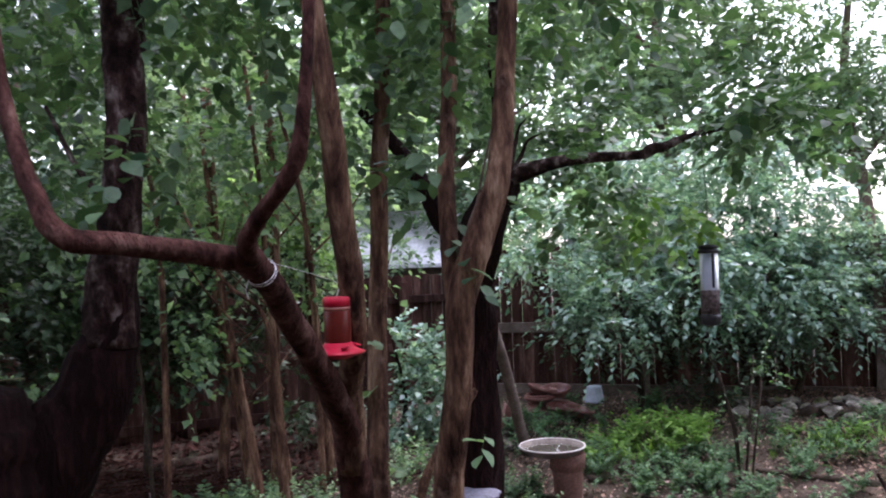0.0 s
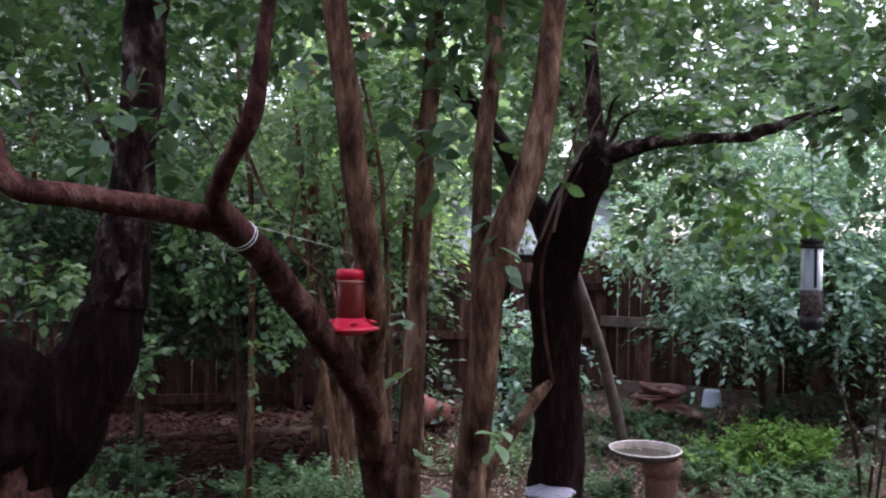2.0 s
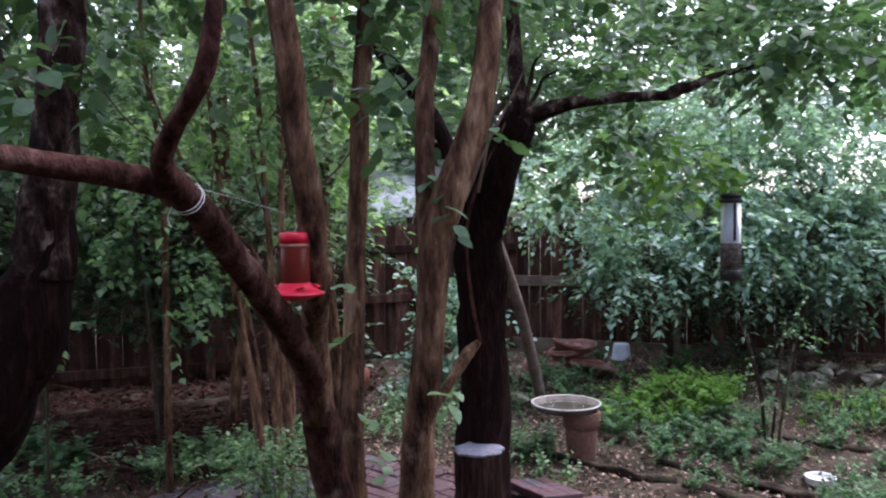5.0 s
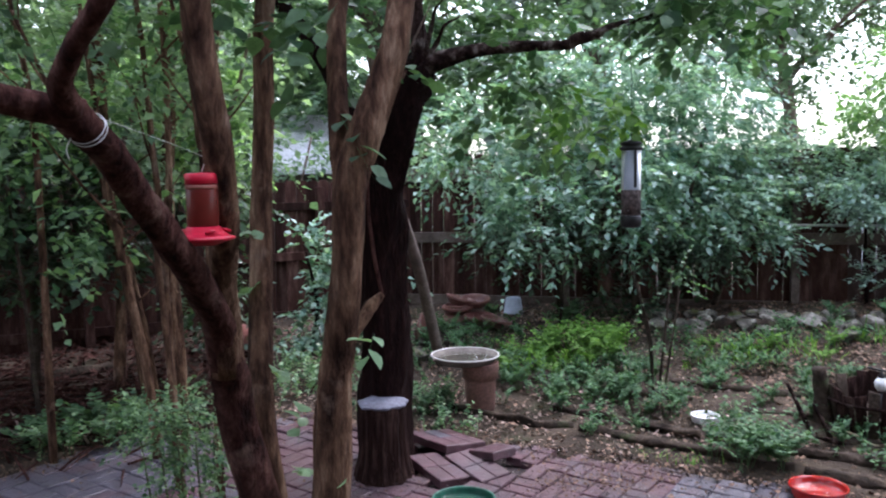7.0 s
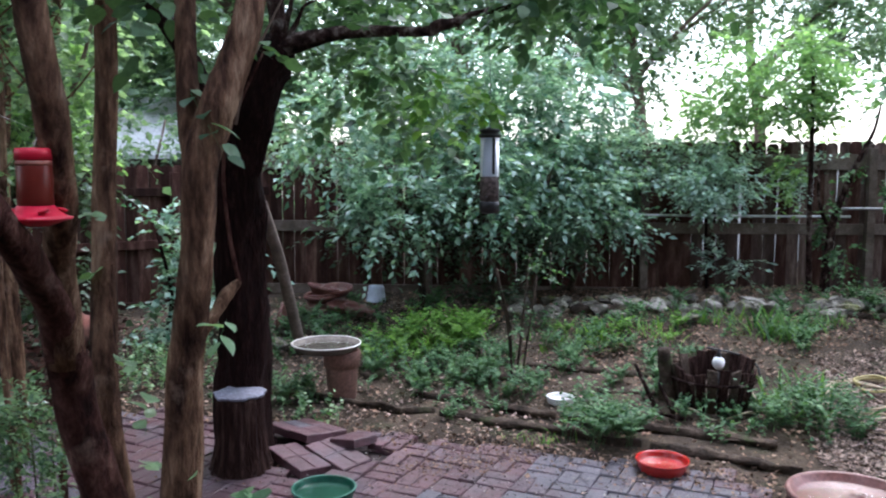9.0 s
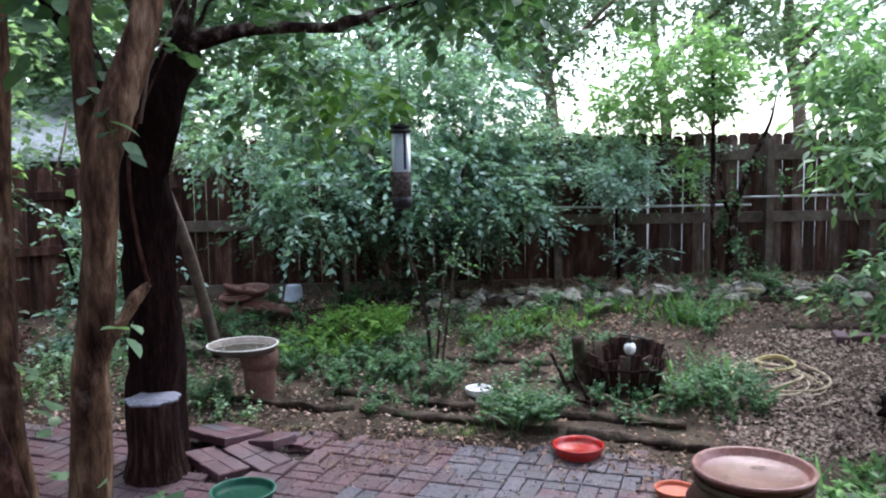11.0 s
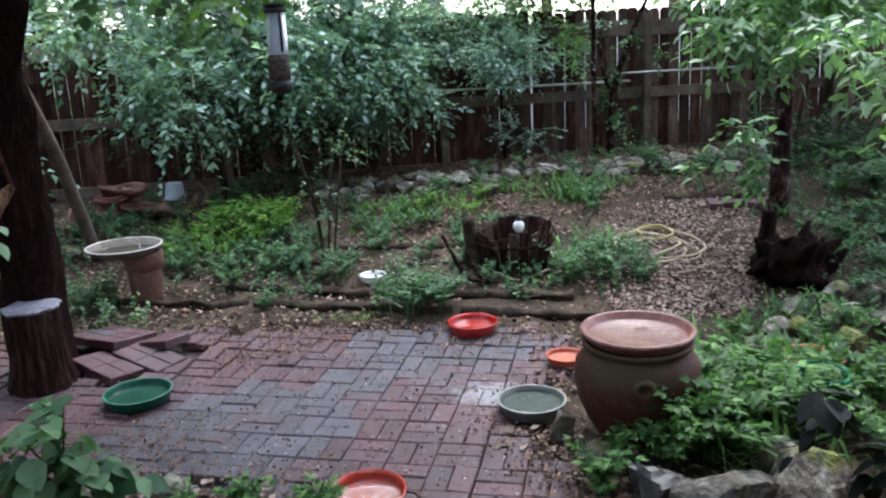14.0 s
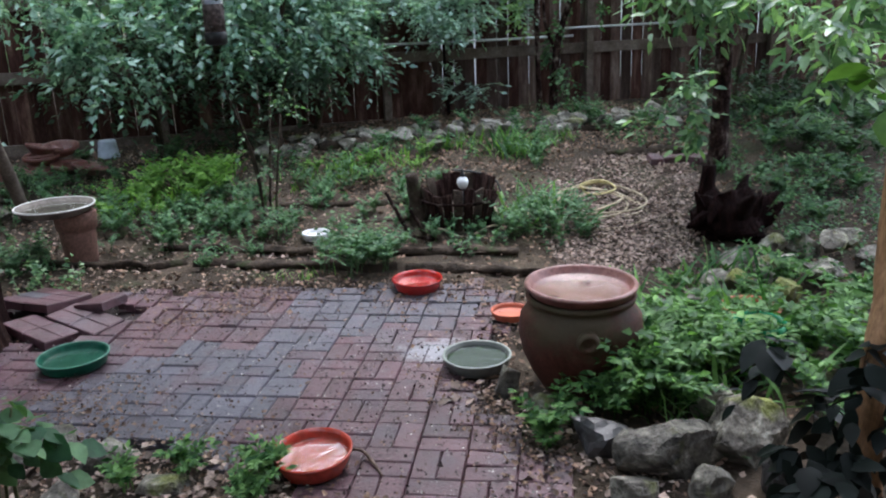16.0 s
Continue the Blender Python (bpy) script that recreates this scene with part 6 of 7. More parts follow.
for i in range(60):
    a = i * 0.45
    rr = 0.30 + 0.07 * math.sin(i * 0.31) + 0.03 * math.sin(i * 1.3)
    x, y = 4.37 + 0.09 * math.sin(i * 0.17) + rr * math.cos(a), 4.92 + 0.08 * math.cos(i * 0.23) + rr * 0.95 * math.sin(a)
    pts.append((x, y, gz(x, y) + 0.012 + 0.0006 * i, 0.008))
pts = [(x, y, gz(x, y) + 0.012, 0.008) for x, y in ((3.95, 5.15), (3.8, 4.95), (3.9, 4.65), (4.22, 4.45), (4.55, 4.5))] + pts
v, f = tube(pts, 8, 3, 0)
raw("coil", v, f, M_HOSE, hose)
pts = []
for i in range(18):
    a = i * 0.55
    x, y = 4.55 + (0.15 + 0.03 * math.sin(i)) * math.cos(a), 5.06 + 0.13 * math.sin(a)
    pts.append((x, y, gz(x, y) + 0.05 + 0.0015 * i, 0.008))
v, f = tube(pts, 8, 3, 0)
raw("coil", v, f, M_HOSE_Y, hose, "yellow hose end")

root = thing("burnt_root", 4.72, 3.9, 0, "black charred root stump with jagged edges", "stump")
root.matrix_world = Matrix()
rr = np.random.default_rng(12)
v, f = tube([(4.72, 3.92, 0.0, 0.2), (4.72, 3.92, 0.15, 0.22), (4.7, 3.92, 0.3, 0.2), (4.7, 3.95, 0.36, 0.12)], 14, 4, 0.16, 8)
raw("core", v, f, M_BARK_DARK, root)
for k in range(14):
    a = rr.uniform(0, 6.28)
    e = rr.uniform(0.2, 0.36)
    v, f = tube([(4.72, 3.92, 0.2, 0.09), (4.72 + math.cos(a) * e * 0.6, 3.92 + math.sin(a) * e * 0.6, 0.22 + rr.uniform(-0.05, 0.12), 0.06), (4.72 + math.cos(a) * e, 3.92 + math.sin(a) * e, 0.24 + rr.uniform(-0.12, 0.24), 0.012)], 7, 4, 0.2, k)
    raw("root_arm", v, f, M_BARK_DARK, root)
v, f = tube([(4.78, 4.18, 0.05, 0.07), (4.78, 4.18, 0.35, 0.06), (4.79, 4.18, 0.52, 0.05)], 8, 3, 0.1, 3)
tagged(raw("stump", v, f, M_BARK_DARK), "thin dark cut stem beside the charred root", "stump")

# ---- plants near the camera ----
sprig = thing("sapling_sprig", 0, 0, 0, "young shrub with broad oval leaves by the patio", "plant")
for k, (x, y, z) in enumerate(((0.26, 2.5, 0.86), (0.29, 2.5, 0.75), (0.15, 2.42, 0.84))):
    v, f = tube([(0.2, 2.6, 0.0, 0.006), (0.22 + 0.02 * k, 2.58, 0.5, 0.005), (x, y, z, 0.003)], 6, 4, 0)
    raw("stem", v, f, M_STEM, sprig)
crown(sprig, [(0.24, 2.5, 0.79, 0.1, 0.12, 0.08, 11), (0.15, 2.42, 0.83, 0.08, 0.1, 0.07, 6), (0.27, 2.48, 0.69, 0.06, 0.1, 0.08, 6)], 0.13, 7, 0.075, 0.4, L_GREEN, 130, hang=0.6, fine=True)
feather = thing("bush", 0, 0, 0, "feathery green bush at the foot of the trunks", "plant")
for k in range(5):
    v, f = tube([(-0.72 + 0.05 * k, 3.55, 0.0, 0.006), (-0.72 + 0.06 * k, 3.5, 0.4, 0.005), (-0.75 + 0.07 * k, 3.45, 0.8, 0.003)], 6, 3, 0)
    raw("stem", v, f, M_STEM, feather)
crown(feather, [(-0.62, 3.5, 0.8, 0.17, 0.13, 0.15, 95), (-0.58, 3.5, 0.5, 0.16, 0.13, 0.22, 100), (-0.76, 3.5, 0.78, 0.12, 0.1, 0.1, 30)], 0.16, 12, 0.03, 0.3, L_VINE, 131)
cane = thing("tree", 0, 0, 0, "thin tan-barked stem with leaves coloured dark for shade", "tree")
limb(cane, "trunk", [(1.4, 0.9, -0.05, 0.03), (1.46, 0.94, 0.6, 0.024), (1.49, 0.97, 0.9, 0.023), (1.52, 1.0, 1.04, 0.022), (1.565, 1.02, 1.16, 0.021), (1.585, 1.03, 1.22, 0.021), (1.61, 1.05, 1.31, 0.021), (1.66, 1.08, 1.7, 0.02), (1.68, 1.1, 2.6, 0.018)], M_CANE, 140)
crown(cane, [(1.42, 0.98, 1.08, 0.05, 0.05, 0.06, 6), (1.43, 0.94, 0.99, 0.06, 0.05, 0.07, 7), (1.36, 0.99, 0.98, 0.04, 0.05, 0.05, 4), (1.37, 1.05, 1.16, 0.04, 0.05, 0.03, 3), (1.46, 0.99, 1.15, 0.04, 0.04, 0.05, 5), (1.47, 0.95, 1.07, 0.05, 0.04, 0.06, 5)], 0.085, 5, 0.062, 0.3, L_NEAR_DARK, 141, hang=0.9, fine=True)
# unseen canopy added above to shade the rocks and ferns
crown(cane, [(2.2, 1.4, 3.3, 1.2, 1.1, 0.5, 330), (3.6, 2.0, 3.9, 1.2, 1.1, 0.5, 260)], 0.35, 8, 0.12, 0.4, L_DARK, 143, name="upper_crown")
crown(cane, [(1.62, 1.14, 1.56, 0.06, 0.05, 0.05, 4)], 0.08, 4, 0.075, 0.36, L_BRIGHT, 142, name="new_leaves", hang=0.7, fine=True)


# ---- weeds, grass, litter ----
def stuff(name, vf, mat, label, category):
    return tagged(fast(name, vf[0], vf[1], mat), label, category, kind="stuff")


def fronds(spots, length, leaf, wide, seed, pairs=5, lobed=False):
    """Arching fronds with pairs of broad or three-lobed leaflets in one plane: (x, y, spread, count, rise)."""
    r = np.random.default_rng(seed)
    P, H = [], []
    for x, y, s, n, k in spots:
        plants = np.array([x, y]) + r.normal(size=(max(2, n // 9), 2)) * s * 0.5
        P.append(plants[r.integers(0, len(plants), n)] + r.normal(size=(n, 2)) * 0.018)
        H.append(np.full(n, length * k) * r.uniform(0.55, 1.2, n))
    P, H = np.vstack(P), np.concatenate(H)
    off = ~inside(PATIO, P[:, 0], P[:, 1])
    P, H = P[off], H[off][:, None]
    n = len(P)
    root = np.stack([P[:, 0], P[:, 1], ground_z(P[:, 0], P[:, 1])], 1)
    an = r.uniform(0, 6.28, n)
    flat = np.stack([np.cos(an), np.sin(an), np.zeros(n)], 1)
    side = np.stack([-np.sin(an), np.cos(an), r.normal(size=n) * 0.2], 1)
    up = np.array([0, 0, 1.0])
    reach = r.uniform(0.25, 0.75, (n, 1))
    bs, al, ls = [], [], []
    for k in range(pairs):
        t = 0.4 + 0.6 * k / (pairs - 1)
        q = root + up * H * (1.0 * t - 0.3 * t * t) + flat * H * reach * t * t
        run = unit(up * H * (1 - 0.6 * t) + flat * H * reach * 2 * t)
        for sg in ((-1, 1) if k < pairs - 1 else (0,)):
            bs.append(q)
            al.append(unit(run * (0.6 if sg else 1) + side * sg + r.normal(size=(n, 3)) * 0.14))
            ls.append(leaf * (1.15 - 0.5 * abs(t - 0.6)) * r.uniform(0.7, 1.2, n) * np.sqrt(H[:, 0] / length))
    b, a, L = np.vstack(bs), np.vstack(al), np.concatenate(ls)
    if lobed:
        across = unit(np.cross(a, r.normal(size=(len(a), 3)) * 0.3 + up))
        b = np.vstack([b + a * L[:, None] * 0.15, b, b])
        turns = [a, unit(a * 0.72 + across * 0.7), unit(a * 0.72 - across * 0.7)]
        a, L = np.vstack(turns), np.concatenate([L, L * 0.82, L * 0.82])
        v, f = leaves(b, a, L, L * wide, r, 0.2, 0.18)
    else:
        v, f = fine_leaves(b, a, L, L * wide, r, 0.12, 0.2)
    w = side * 0.0016
    m = root + up * H * 0.43 + flat * H * reach * 0.25
    e = root + up * H * 0.7 + flat * H * reach
    sv = np.stack([root - w, root + w, m - w, m + w, e], 1).reshape(-1, 3)
    sf = (np.array([[0, 1, 3], [0, 3, 2], [2, 3, 4]])[None] + (np.arange(n) * 5)[:, None, None]).reshape(-1, 3) + len(v)
    return np.vstack([v, sv]), np.vstack([f, sf])


stuff("fern_patch", fronds([(0.8, 3.12, 0.14, 12, 0.3), (1.02, 2.98, 0.12, 30, 0.4), (0.4, 3.2, 0.3, 9, 0.35), (2.9, 2.7, 0.3, 110, 0.85), (3.15, 2.45, 0.4, 90, 0.65), (2.72, 2.5, 0.25, 80, 0.75), (2.95, 3.15, 0.2, 12, 0.55), (2.66, 2.58, 0.08, 36, 0.8), (2.56, 2.56, 0.06, 18, 0.62), (3.35, 2.75, 0.45, 90, 0.5), (3.7, 2.9, 0.4, 50, 0.5), (2.45, 2.62, 0.18, 50, 0.5), (2.12, 2.6, 0.12, 24, 0.4), (3.6, 2.4, 0.4, 50, 0.8), (3.4, 3.5, 0.2, 14, 0.4), (4.0, 2.9, 0.5, 40, 0.7)], 0.5, 0.07, 0.23, 150, 5, True), L_FERN, "thick green lobed ferny plants round the urn", "plants")
stuff("bed_ferns", fronds([(1.9, 6.35, 0.4, 61, 0.7), (2.25, 6.55, 0.4, 61, 0.65), (1.35, 6.35, 0.35, 40, 0.6), (2.8, 6.25, 0.35, 34, 0.45), (3.6, 6.1, 0.4, 40, 0.5), (1.85, 5.8, 0.25, 20, 0.4), (1.6, 5.35, 0.25, 20, 0.35), (1, 8.1, 0.5, 47, 0.7), (1.7, 8.3, 0.5, 54, 0.7), (0.5, 7.9, 0.5, 40, 0.7), (2.3, 8.5, 0.5, 47, 0.6), (1.35, 8.9, 0.3, 20, 0.5), (5.8, 4.5, 0.4, 20, 0.5), (6.2, 6.4, 0.6, 47, 0.8), (5.2, 7.1, 0.5, 40, 0.7), (6, 7, 0.6, 47, 0.8), (4.4, 7.3, 0.5, 34, 0.7), (2.52, 4.95, 0.2, 110, 0.85), (3.83, 4.84, 0.28, 54, 1), (3.44, 5.02, 0.4, 61, 0.55), (1.75, 6.47, 0.4, 54, 0.6), (2.1, 6.1, 0.4, 54, 0.65), (2.95, 6.5, 0.5, 81, 0.6), (1.2, 6.75, 0.3, 40, 0.8), (0.5, 6.25, 0.3, 40, 0.7), (3.5, 3.75, 0.15, 18, 0.45), (4.77, 6.05, 0.25, 34, 0.7), (3.08, 5.72, 0.25, 34, 0.5), (5.2, 3.6, 0.6, 61, 0.7), (5.7, 4.4, 0.6, 27, 0.5), (0.9, 7.4, 0.5, 40, 0.7), (3.4, 6.95, 0.4, 40, 0.6)], 0.36, 0.036, 0.3, 154, 8), L_GREEN, "leafy green ferny plants in the beds", "plants")
stuff("shade_ferns", fronds([(-1.3, 6.0, 0.5, 60, 0.9), (-2.0, 5.7, 0.5, 40, 0.9), (-2.8, 5.4, 0.6, 40, 0.9), (-0.7, 5.2, 0.4, 50, 0.8), (-0.4, 4.4, 0.3, 16, 0.6), (6.7, 4.75, 0.4, 30, 0.7), (6.2, 4.5, 0.3, 16, 0.5), (7.4, 5.3, 0.5, 30, 0.8)], 0.34, 0.045, 0.3, 157, 7), L_VINE, "green ferny plants in shade", "plants")


def blades(spots, length, wide, seed):
    """Arching grass blades: (x, y, spread, count, rise)."""
    r = np.random.default_rng(seed)
    P, H = [], []
    for x, y, s, n, k in spots:
        P.append(np.array([x, y]) + r.normal(size=(n, 2)) * s * 0.5)
        H.append(np.full(n, length * k) * r.uniform(0.5, 1.2, n))
    P, H = np.vstack(P), np.concatenate(H)
    off = ~inside(PATIO, P[:, 0], P[:, 1])
    P, H = P[off], H[off]
    n = len(P)
    base = np.stack([P[:, 0], P[:, 1], ground_z(P[:, 0], P[:, 1])], 1)
    al = unit(np.stack([r.normal(size=n) * 0.45, r.normal(size=n) * 0.45, np.ones(n)], 1))
    return fine_leaves(base, al, H, H * wide, r, 0.3, 0.55)


stuff("grass_clumps", blades([(3.45, 2.85, 0.3, 70, 0.9), (3.2, 2.9, 0.25, 40, 0.8), (3.1, 2.4, 0.3, 60, 0.8), (2.75, 2.35, 0.25, 50, 0.7), (3.8, 3.2, 0.5, 60, 0.8), (4.1, 3.3, 0.3, 40, 0.6), (3.9, 5.0, 0.3, 80, 0.7), (4.7, 6.35, 0.3, 90, 0.7), (3.3, 3.45, 0.2, 25, 0.5)], 0.34, 0.045, 155), L_FERN, "tall green grass clumps among the plants", "grass")
stuff("bright_grass", blades([(1.85, 7.1, 0.28, 70, 0.8), (1.55, 6.9, 0.22, 40, 0.8), (2.25, 7.4, 0.25, 30, 0.7), (2.75, 6.85, 0.25, 24, 0.5), (2.0, 4.98, 0.24, 70, 0.28), (4.72, 6.3, 0.2, 60, 0.6), (3.15, 6.75, 0.2, 60, 0.6), (3.7, 6.75, 0.3, 60, 0.6), (4.4, 6.9, 0.3, 60, 0.6), (5.2, 6.5, 0.3, 60, 0.5)], 0.3, 0.04, 156), L_BRIGHT, "bright yellow-green grass in the bed", "grass")
stuff("shade_ferns", fronds([(-3.2, 5.9, 0.35, 36, 1.0), (-2.75, 5.8, 0.3, 36, 1.0), (-2.3, 5.8, 0.25, 14, 0.8), (-1.75, 5.9, 0.3, 44, 1.0), (-1.55, 5.6, 0.25, 30, 0.9)], 0.34, 0.06, 0.34, 157, 6), L_MID, "dark green ferns in the shaded bed", "ferns")
stuff("slope_plants", fronds([(6.36, 5.0, 0.35, 34, 0.7), (6.64, 4.75, 0.35, 34, 0.9), (6.5, 4.23, 0.35, 34, 0.9), (5.61, 4.2, 0.35, 34, 0.6), (5.73, 3.86, 0.35, 34, 0.8), (7.23, 4.55, 0.35, 34, 1.0), (7.25, 5.78, 0.35, 34, 0.8)], 0.36, 0.06, 0.34, 159, 6), L_MID, "dark leafy plants on the shaded slope", "plants")
stuff("bright_weeds", fronds([(1.5, 6.95, 0.28, 60, 0.9), (1.9, 7.2, 0.3, 150, 1.15), (2.2, 7.4, 0.2, 40, 0.8), (2.9, 6.95, 0.3, 14, 0.5), (3.3, 6.9, 0.3, 20, 0.5), (3.7, 6.7, 0.35, 30, 0.6)], 0.34, 0.04, 0.3, 151, 7), L_BRIGHT, "bright yellow-green leafy weeds in the bed", "weeds")
stuff("weeds", tufts([(2.5, 5.35, 0.18, 30, 1.1), (3.2, 6.9, 0.35, 20, 0.8), (3.9, 7.0, 0.35, 20, 0.8), (4.0, 5.0, 0.3, 35, 0.9), (3.85, 4.6, 0.25, 25, 0.8), (4.7, 6.3, 0.25, 25, 0.9), (5.2, 6.4, 0.3, 18, 0.7), (1.95, 6.1, 0.3, 30, 0.8), (3.25, 4.95, 0.3, 25, 0.6), (1.2, 6.75, 0.3, 30, 1.0), (0.55, 6.2, 0.3, 35, 0.8), (5.9, 5.9, 0.3, 15, 0.7), (3.45, 4.9, 0.3, 20, 0.5), (1.7, 5.75, 0.2, 12, 0.6), (2.2, 6.05, 0.25, 15, 0.6), (0.9, 7.6, 0.5, 30, 0.8), (0.3, 7.3, 0.5, 30, 0.8), (4.3, 3.5, 0.2, 10, 0.6), (5.2, 3.9, 0.5, 30, 0.7), (5.6, 4.4, 0.4, 25, 0.7), (2.9, 7.3, 0.3, 20, 0.8), (3.5, 6.3, 0.3, 15, 0.5), (4.3, 6.85, 0.3, 13, 0.6), (2.8, 6.45, 0.3, 12, 0.5), (5.7, 6.3, 0.3, 12, 0.6), (1.6, 6.4, 0.4, 30, 0.6), (0.1, 6.7, 0.5, 30, 0.7), (5.9, 5.0, 0.6, 14, 0.8), (6.6, 5.4, 0.7, 40, 0.8), (7.2, 4.9, 0.7, 40, 0.8), (6.4, 4.2, 0.5, 26, 0.7), (5.9, 3.8, 0.5, 30, 0.7), (5.4, 3.4, 0.7, 26, 0.8), (5.0, 3.0, 0.6, 26, 0.8), (4.6, 3.35, 0.4, 16, 0.7)], 0.22, 14, 0.036, 0.34, 152), L_GREEN, "low green weeds in the beds", "weeds")
stuff("shade_weeds", tufts([(-2.0, 5.6, 0.5, 30, 0.8), (-2.6, 5.2, 0.5, 30, 0.8), (-1.4, 6.1, 0.5, 50, 0.9), (-3.2, 5.6, 0.6, 30, 0.9), (-0.4, 7.0, 0.5, 80, 0.9), (-1.0, 5.0, 0.5, 60, 0.8), (-0.3, 4.2, 0.5, 50, 0.7), (0.45, 5.7, 0.3, 50, 0.8)], 0.26, 14, 0.04, 0.36, 153), L_VINE, "low green weeds in shade", "weeds")
r1 = np.random.default_rng(160)
lx, ly = r1.uniform(-5, 9.5, 36000), r1.uniform(2.0, 9.5, 36000)
keep = ~inside(PATIO, lx, ly) & (np.hypot(lx, ly) > 1.8)
keep &= (lx > -0.9) | (ly < 6.2) | (r1.random(36000) < 0.06)
keep |= r1.random(36000) < 0.02
fx, fy = r1.uniform(2.8, 7.5, 9000), r1.uniform(5.6, 8.6, 9000)
stuff("bark_litter", scatter(fx, fy, 0.03, 168), M_LITTER, "brown leaf and bark litter before the fence", "leaf litter")
stuff("fallen_leaves", scatter(lx[keep], ly[keep], 0.028, 161), M_LITTER, "dry brown fallen leaves over the soil", "leaf litter")
nx_, ny_ = r1.uniform(-1.2, 2.8, 6000), r1.uniform(5.2, 9.2, 6000)
keep = ~inside(PATIO, nx_, ny_)
stuff("dry_leaves", scatter(nx_[keep], ny_[keep], 0.025, 166), M_CHIPS, "pale dry leaves and bark bits by the pots", "leaf litter")
# dark bits laid over pale soil in place of the canopy's shade
mx_, my_ = r1.uniform(-5.5, -0.9, 7000), r1.uniform(6.1, 9.0, 7000)
stuff("leaf_mould", scatter(mx_, my_, 0.055, 173, lift=0.012), M_BARK_LIMB, "dark reddish leaf bits in place of shade under the fence", "leaf litter")
lx, ly = r1.uniform(3.4, 5.7, 26000), r1.uniform(3.6, 6.0, 26000)
keep = inside(CHIPS, lx, ly)
stuff("wood_chips", scatter(lx[keep], ly[keep], 0.03, 162, lift=0.012, wide=0.35), M_CHIPS, "pale brown wood chips on the path", "wood chips")
lx, ly = r1.uniform(-2.2, 3.0, 2200), r1.uniform(2.2, 6.0, 2200)
keep = inside(PATIO, lx, ly)
v, f = scatter(lx[keep], ly[keep], 0.014, 163)
v[:, 2] += 0.012
stuff("patio_litter", (v, f), M_LITTER, "small leaf bits strewn on the bricks", "leaf litter")
cx_, cy_ = r1.uniform(0.0, 2.9, 6500), r1.uniform(2.3, 5.4, 6500)
keep = inside(PATIO, cx_, cy_)
v, f = scatter(cx_[keep], cy_[keep], 0.0115, 167)
v[:, 2] += 0.012
stuff("patio_crumbs", (v, f), M_JOINT, "dark crumbs of soil and seed on the bricks", "soil")
dx_ = np.concatenate([r1.normal(1.5, 0.28, 700), r1.normal(0.55, 0.2, 500), r1.normal(0.9, 0.3, 400), r1.normal(2.08, 0.12, 350), r1.normal(2.5, 0.2, 350)])
dy_ = np.concatenate([r1.normal(4.85, 0.12, 700), r1.normal(4.0, 0.16, 500), r1.normal(3.3, 0.15, 400), r1.normal(2.8, 0.3, 350), r1.normal(4.3, 0.12, 350)])
v, f = scatter(dx_, dy_, 0.016, 169)
v[:, 2] += np.repeat(np.where(inside(PATIO, dx_, dy_), 0.01, 0.0), 5)
stuff("patio_dirt", (v, f), M_LITTER, "bark crumbs and dirt swept onto the bricks", "leaf litter")
px_, py_ = r1.uniform(-0.2, 2.9, 2400), r1.uniform(2.3, 5.4, 2400)
keep = inside(PATIO, px_, py_)
v, f = scatter(px_[keep], py_[keep], 0.008, 171, wide=0.7)
v[:, 2] += 0.012
stuff("patio_specks", (v, f), M_SPECK, "pale flecks of petals and seed husks on the bricks", "litter")
wx_ = np.concatenate([r1.normal(0.62, 0.22, 420), r1.normal(0.95, 0.2, 320), r1.normal(0.42, 0.2, 260), r1.normal(2.2, 0.14, 300)])
wy_ = np.concatenate([r1.normal(3.35, 0.25, 420), r1.normal(2.95, 0.2, 320), r1.normal(3.75, 0.2, 260), r1.normal(2.45, 0.35, 300)])
keep = ~inside(PATIO, wx_, wy_)
stuff("dry_leaves", scatter(wx_[keep], wy_[keep], 0.03, 172, lift=0.01), M_CHIPS, "pale dry leaves among the edging stones", "leaf litter")
dx_, dy_ = r1.uniform(1.95, 2.25, 26), r1.uniform(2.35, 3.2, 26)
v, f = scatter(dx_, dy_, 0.055, 170, lift=0.012)
stuff("dry_leaves", (v, f), M_CHIPS, "large pale dry leaves by the stones", "leaf litter")
v, f = tube([(1.38, 2.99, 0.02, 0.006), (1.43, 2.92, 0.035, 0.007), (1.44, 2.84, 0.02, 0.008), (1.43, 2.74, 0.015, 0.005)], 7, 4, 0.15, 5)
tagged(raw("twig", v, f, M_BARK_GREY), "dry forked twig beside the red saucer", "twig")
ex, ey = [], []
for (x0, y0), (x1, y1) in zip(PATIO, PATIO[1:] + PATIO[:1]):
    n = int(math.hypot(x1 - x0, y1 - y0) * 260)
    t = r1.random(n)
    ex.append(x0 + (x1 - x0) * t + r1.normal(size=n) * 0.11)
    ey.append(y0 + (y1 - y0) * t + r1.normal(size=n) * 0.11)
ex, ey = np.concatenate(ex), np.concatenate(ey)
v, f = scatter(ex, ey, 0.022, 164)
v[:, 2] += np.repeat(np.where(inside(PATIO, ex, ey), 0.01, 0.0), 5)
stuff("edge_litter", (v, f), M_LITTER, "crumbled leaves and bark along the patio edge", "leaf litter")
half = len(ex) // 2
v, f = scatter(ex[:half] + 0.01, ey[:half], 0.018, 165)
v[:, 2] += np.repeat(np.where(inside(PATIO, ex[:half], ey[:half]), 0.01, 0.0), 5)
stuff("edge_soil", (v, f), M_JOINT, "dark crumbs of soil along the patio edge", "soil")
tx, ty = r1.uniform(-4, 5, 160), r1.uniform(2.5, 8.0, 160)
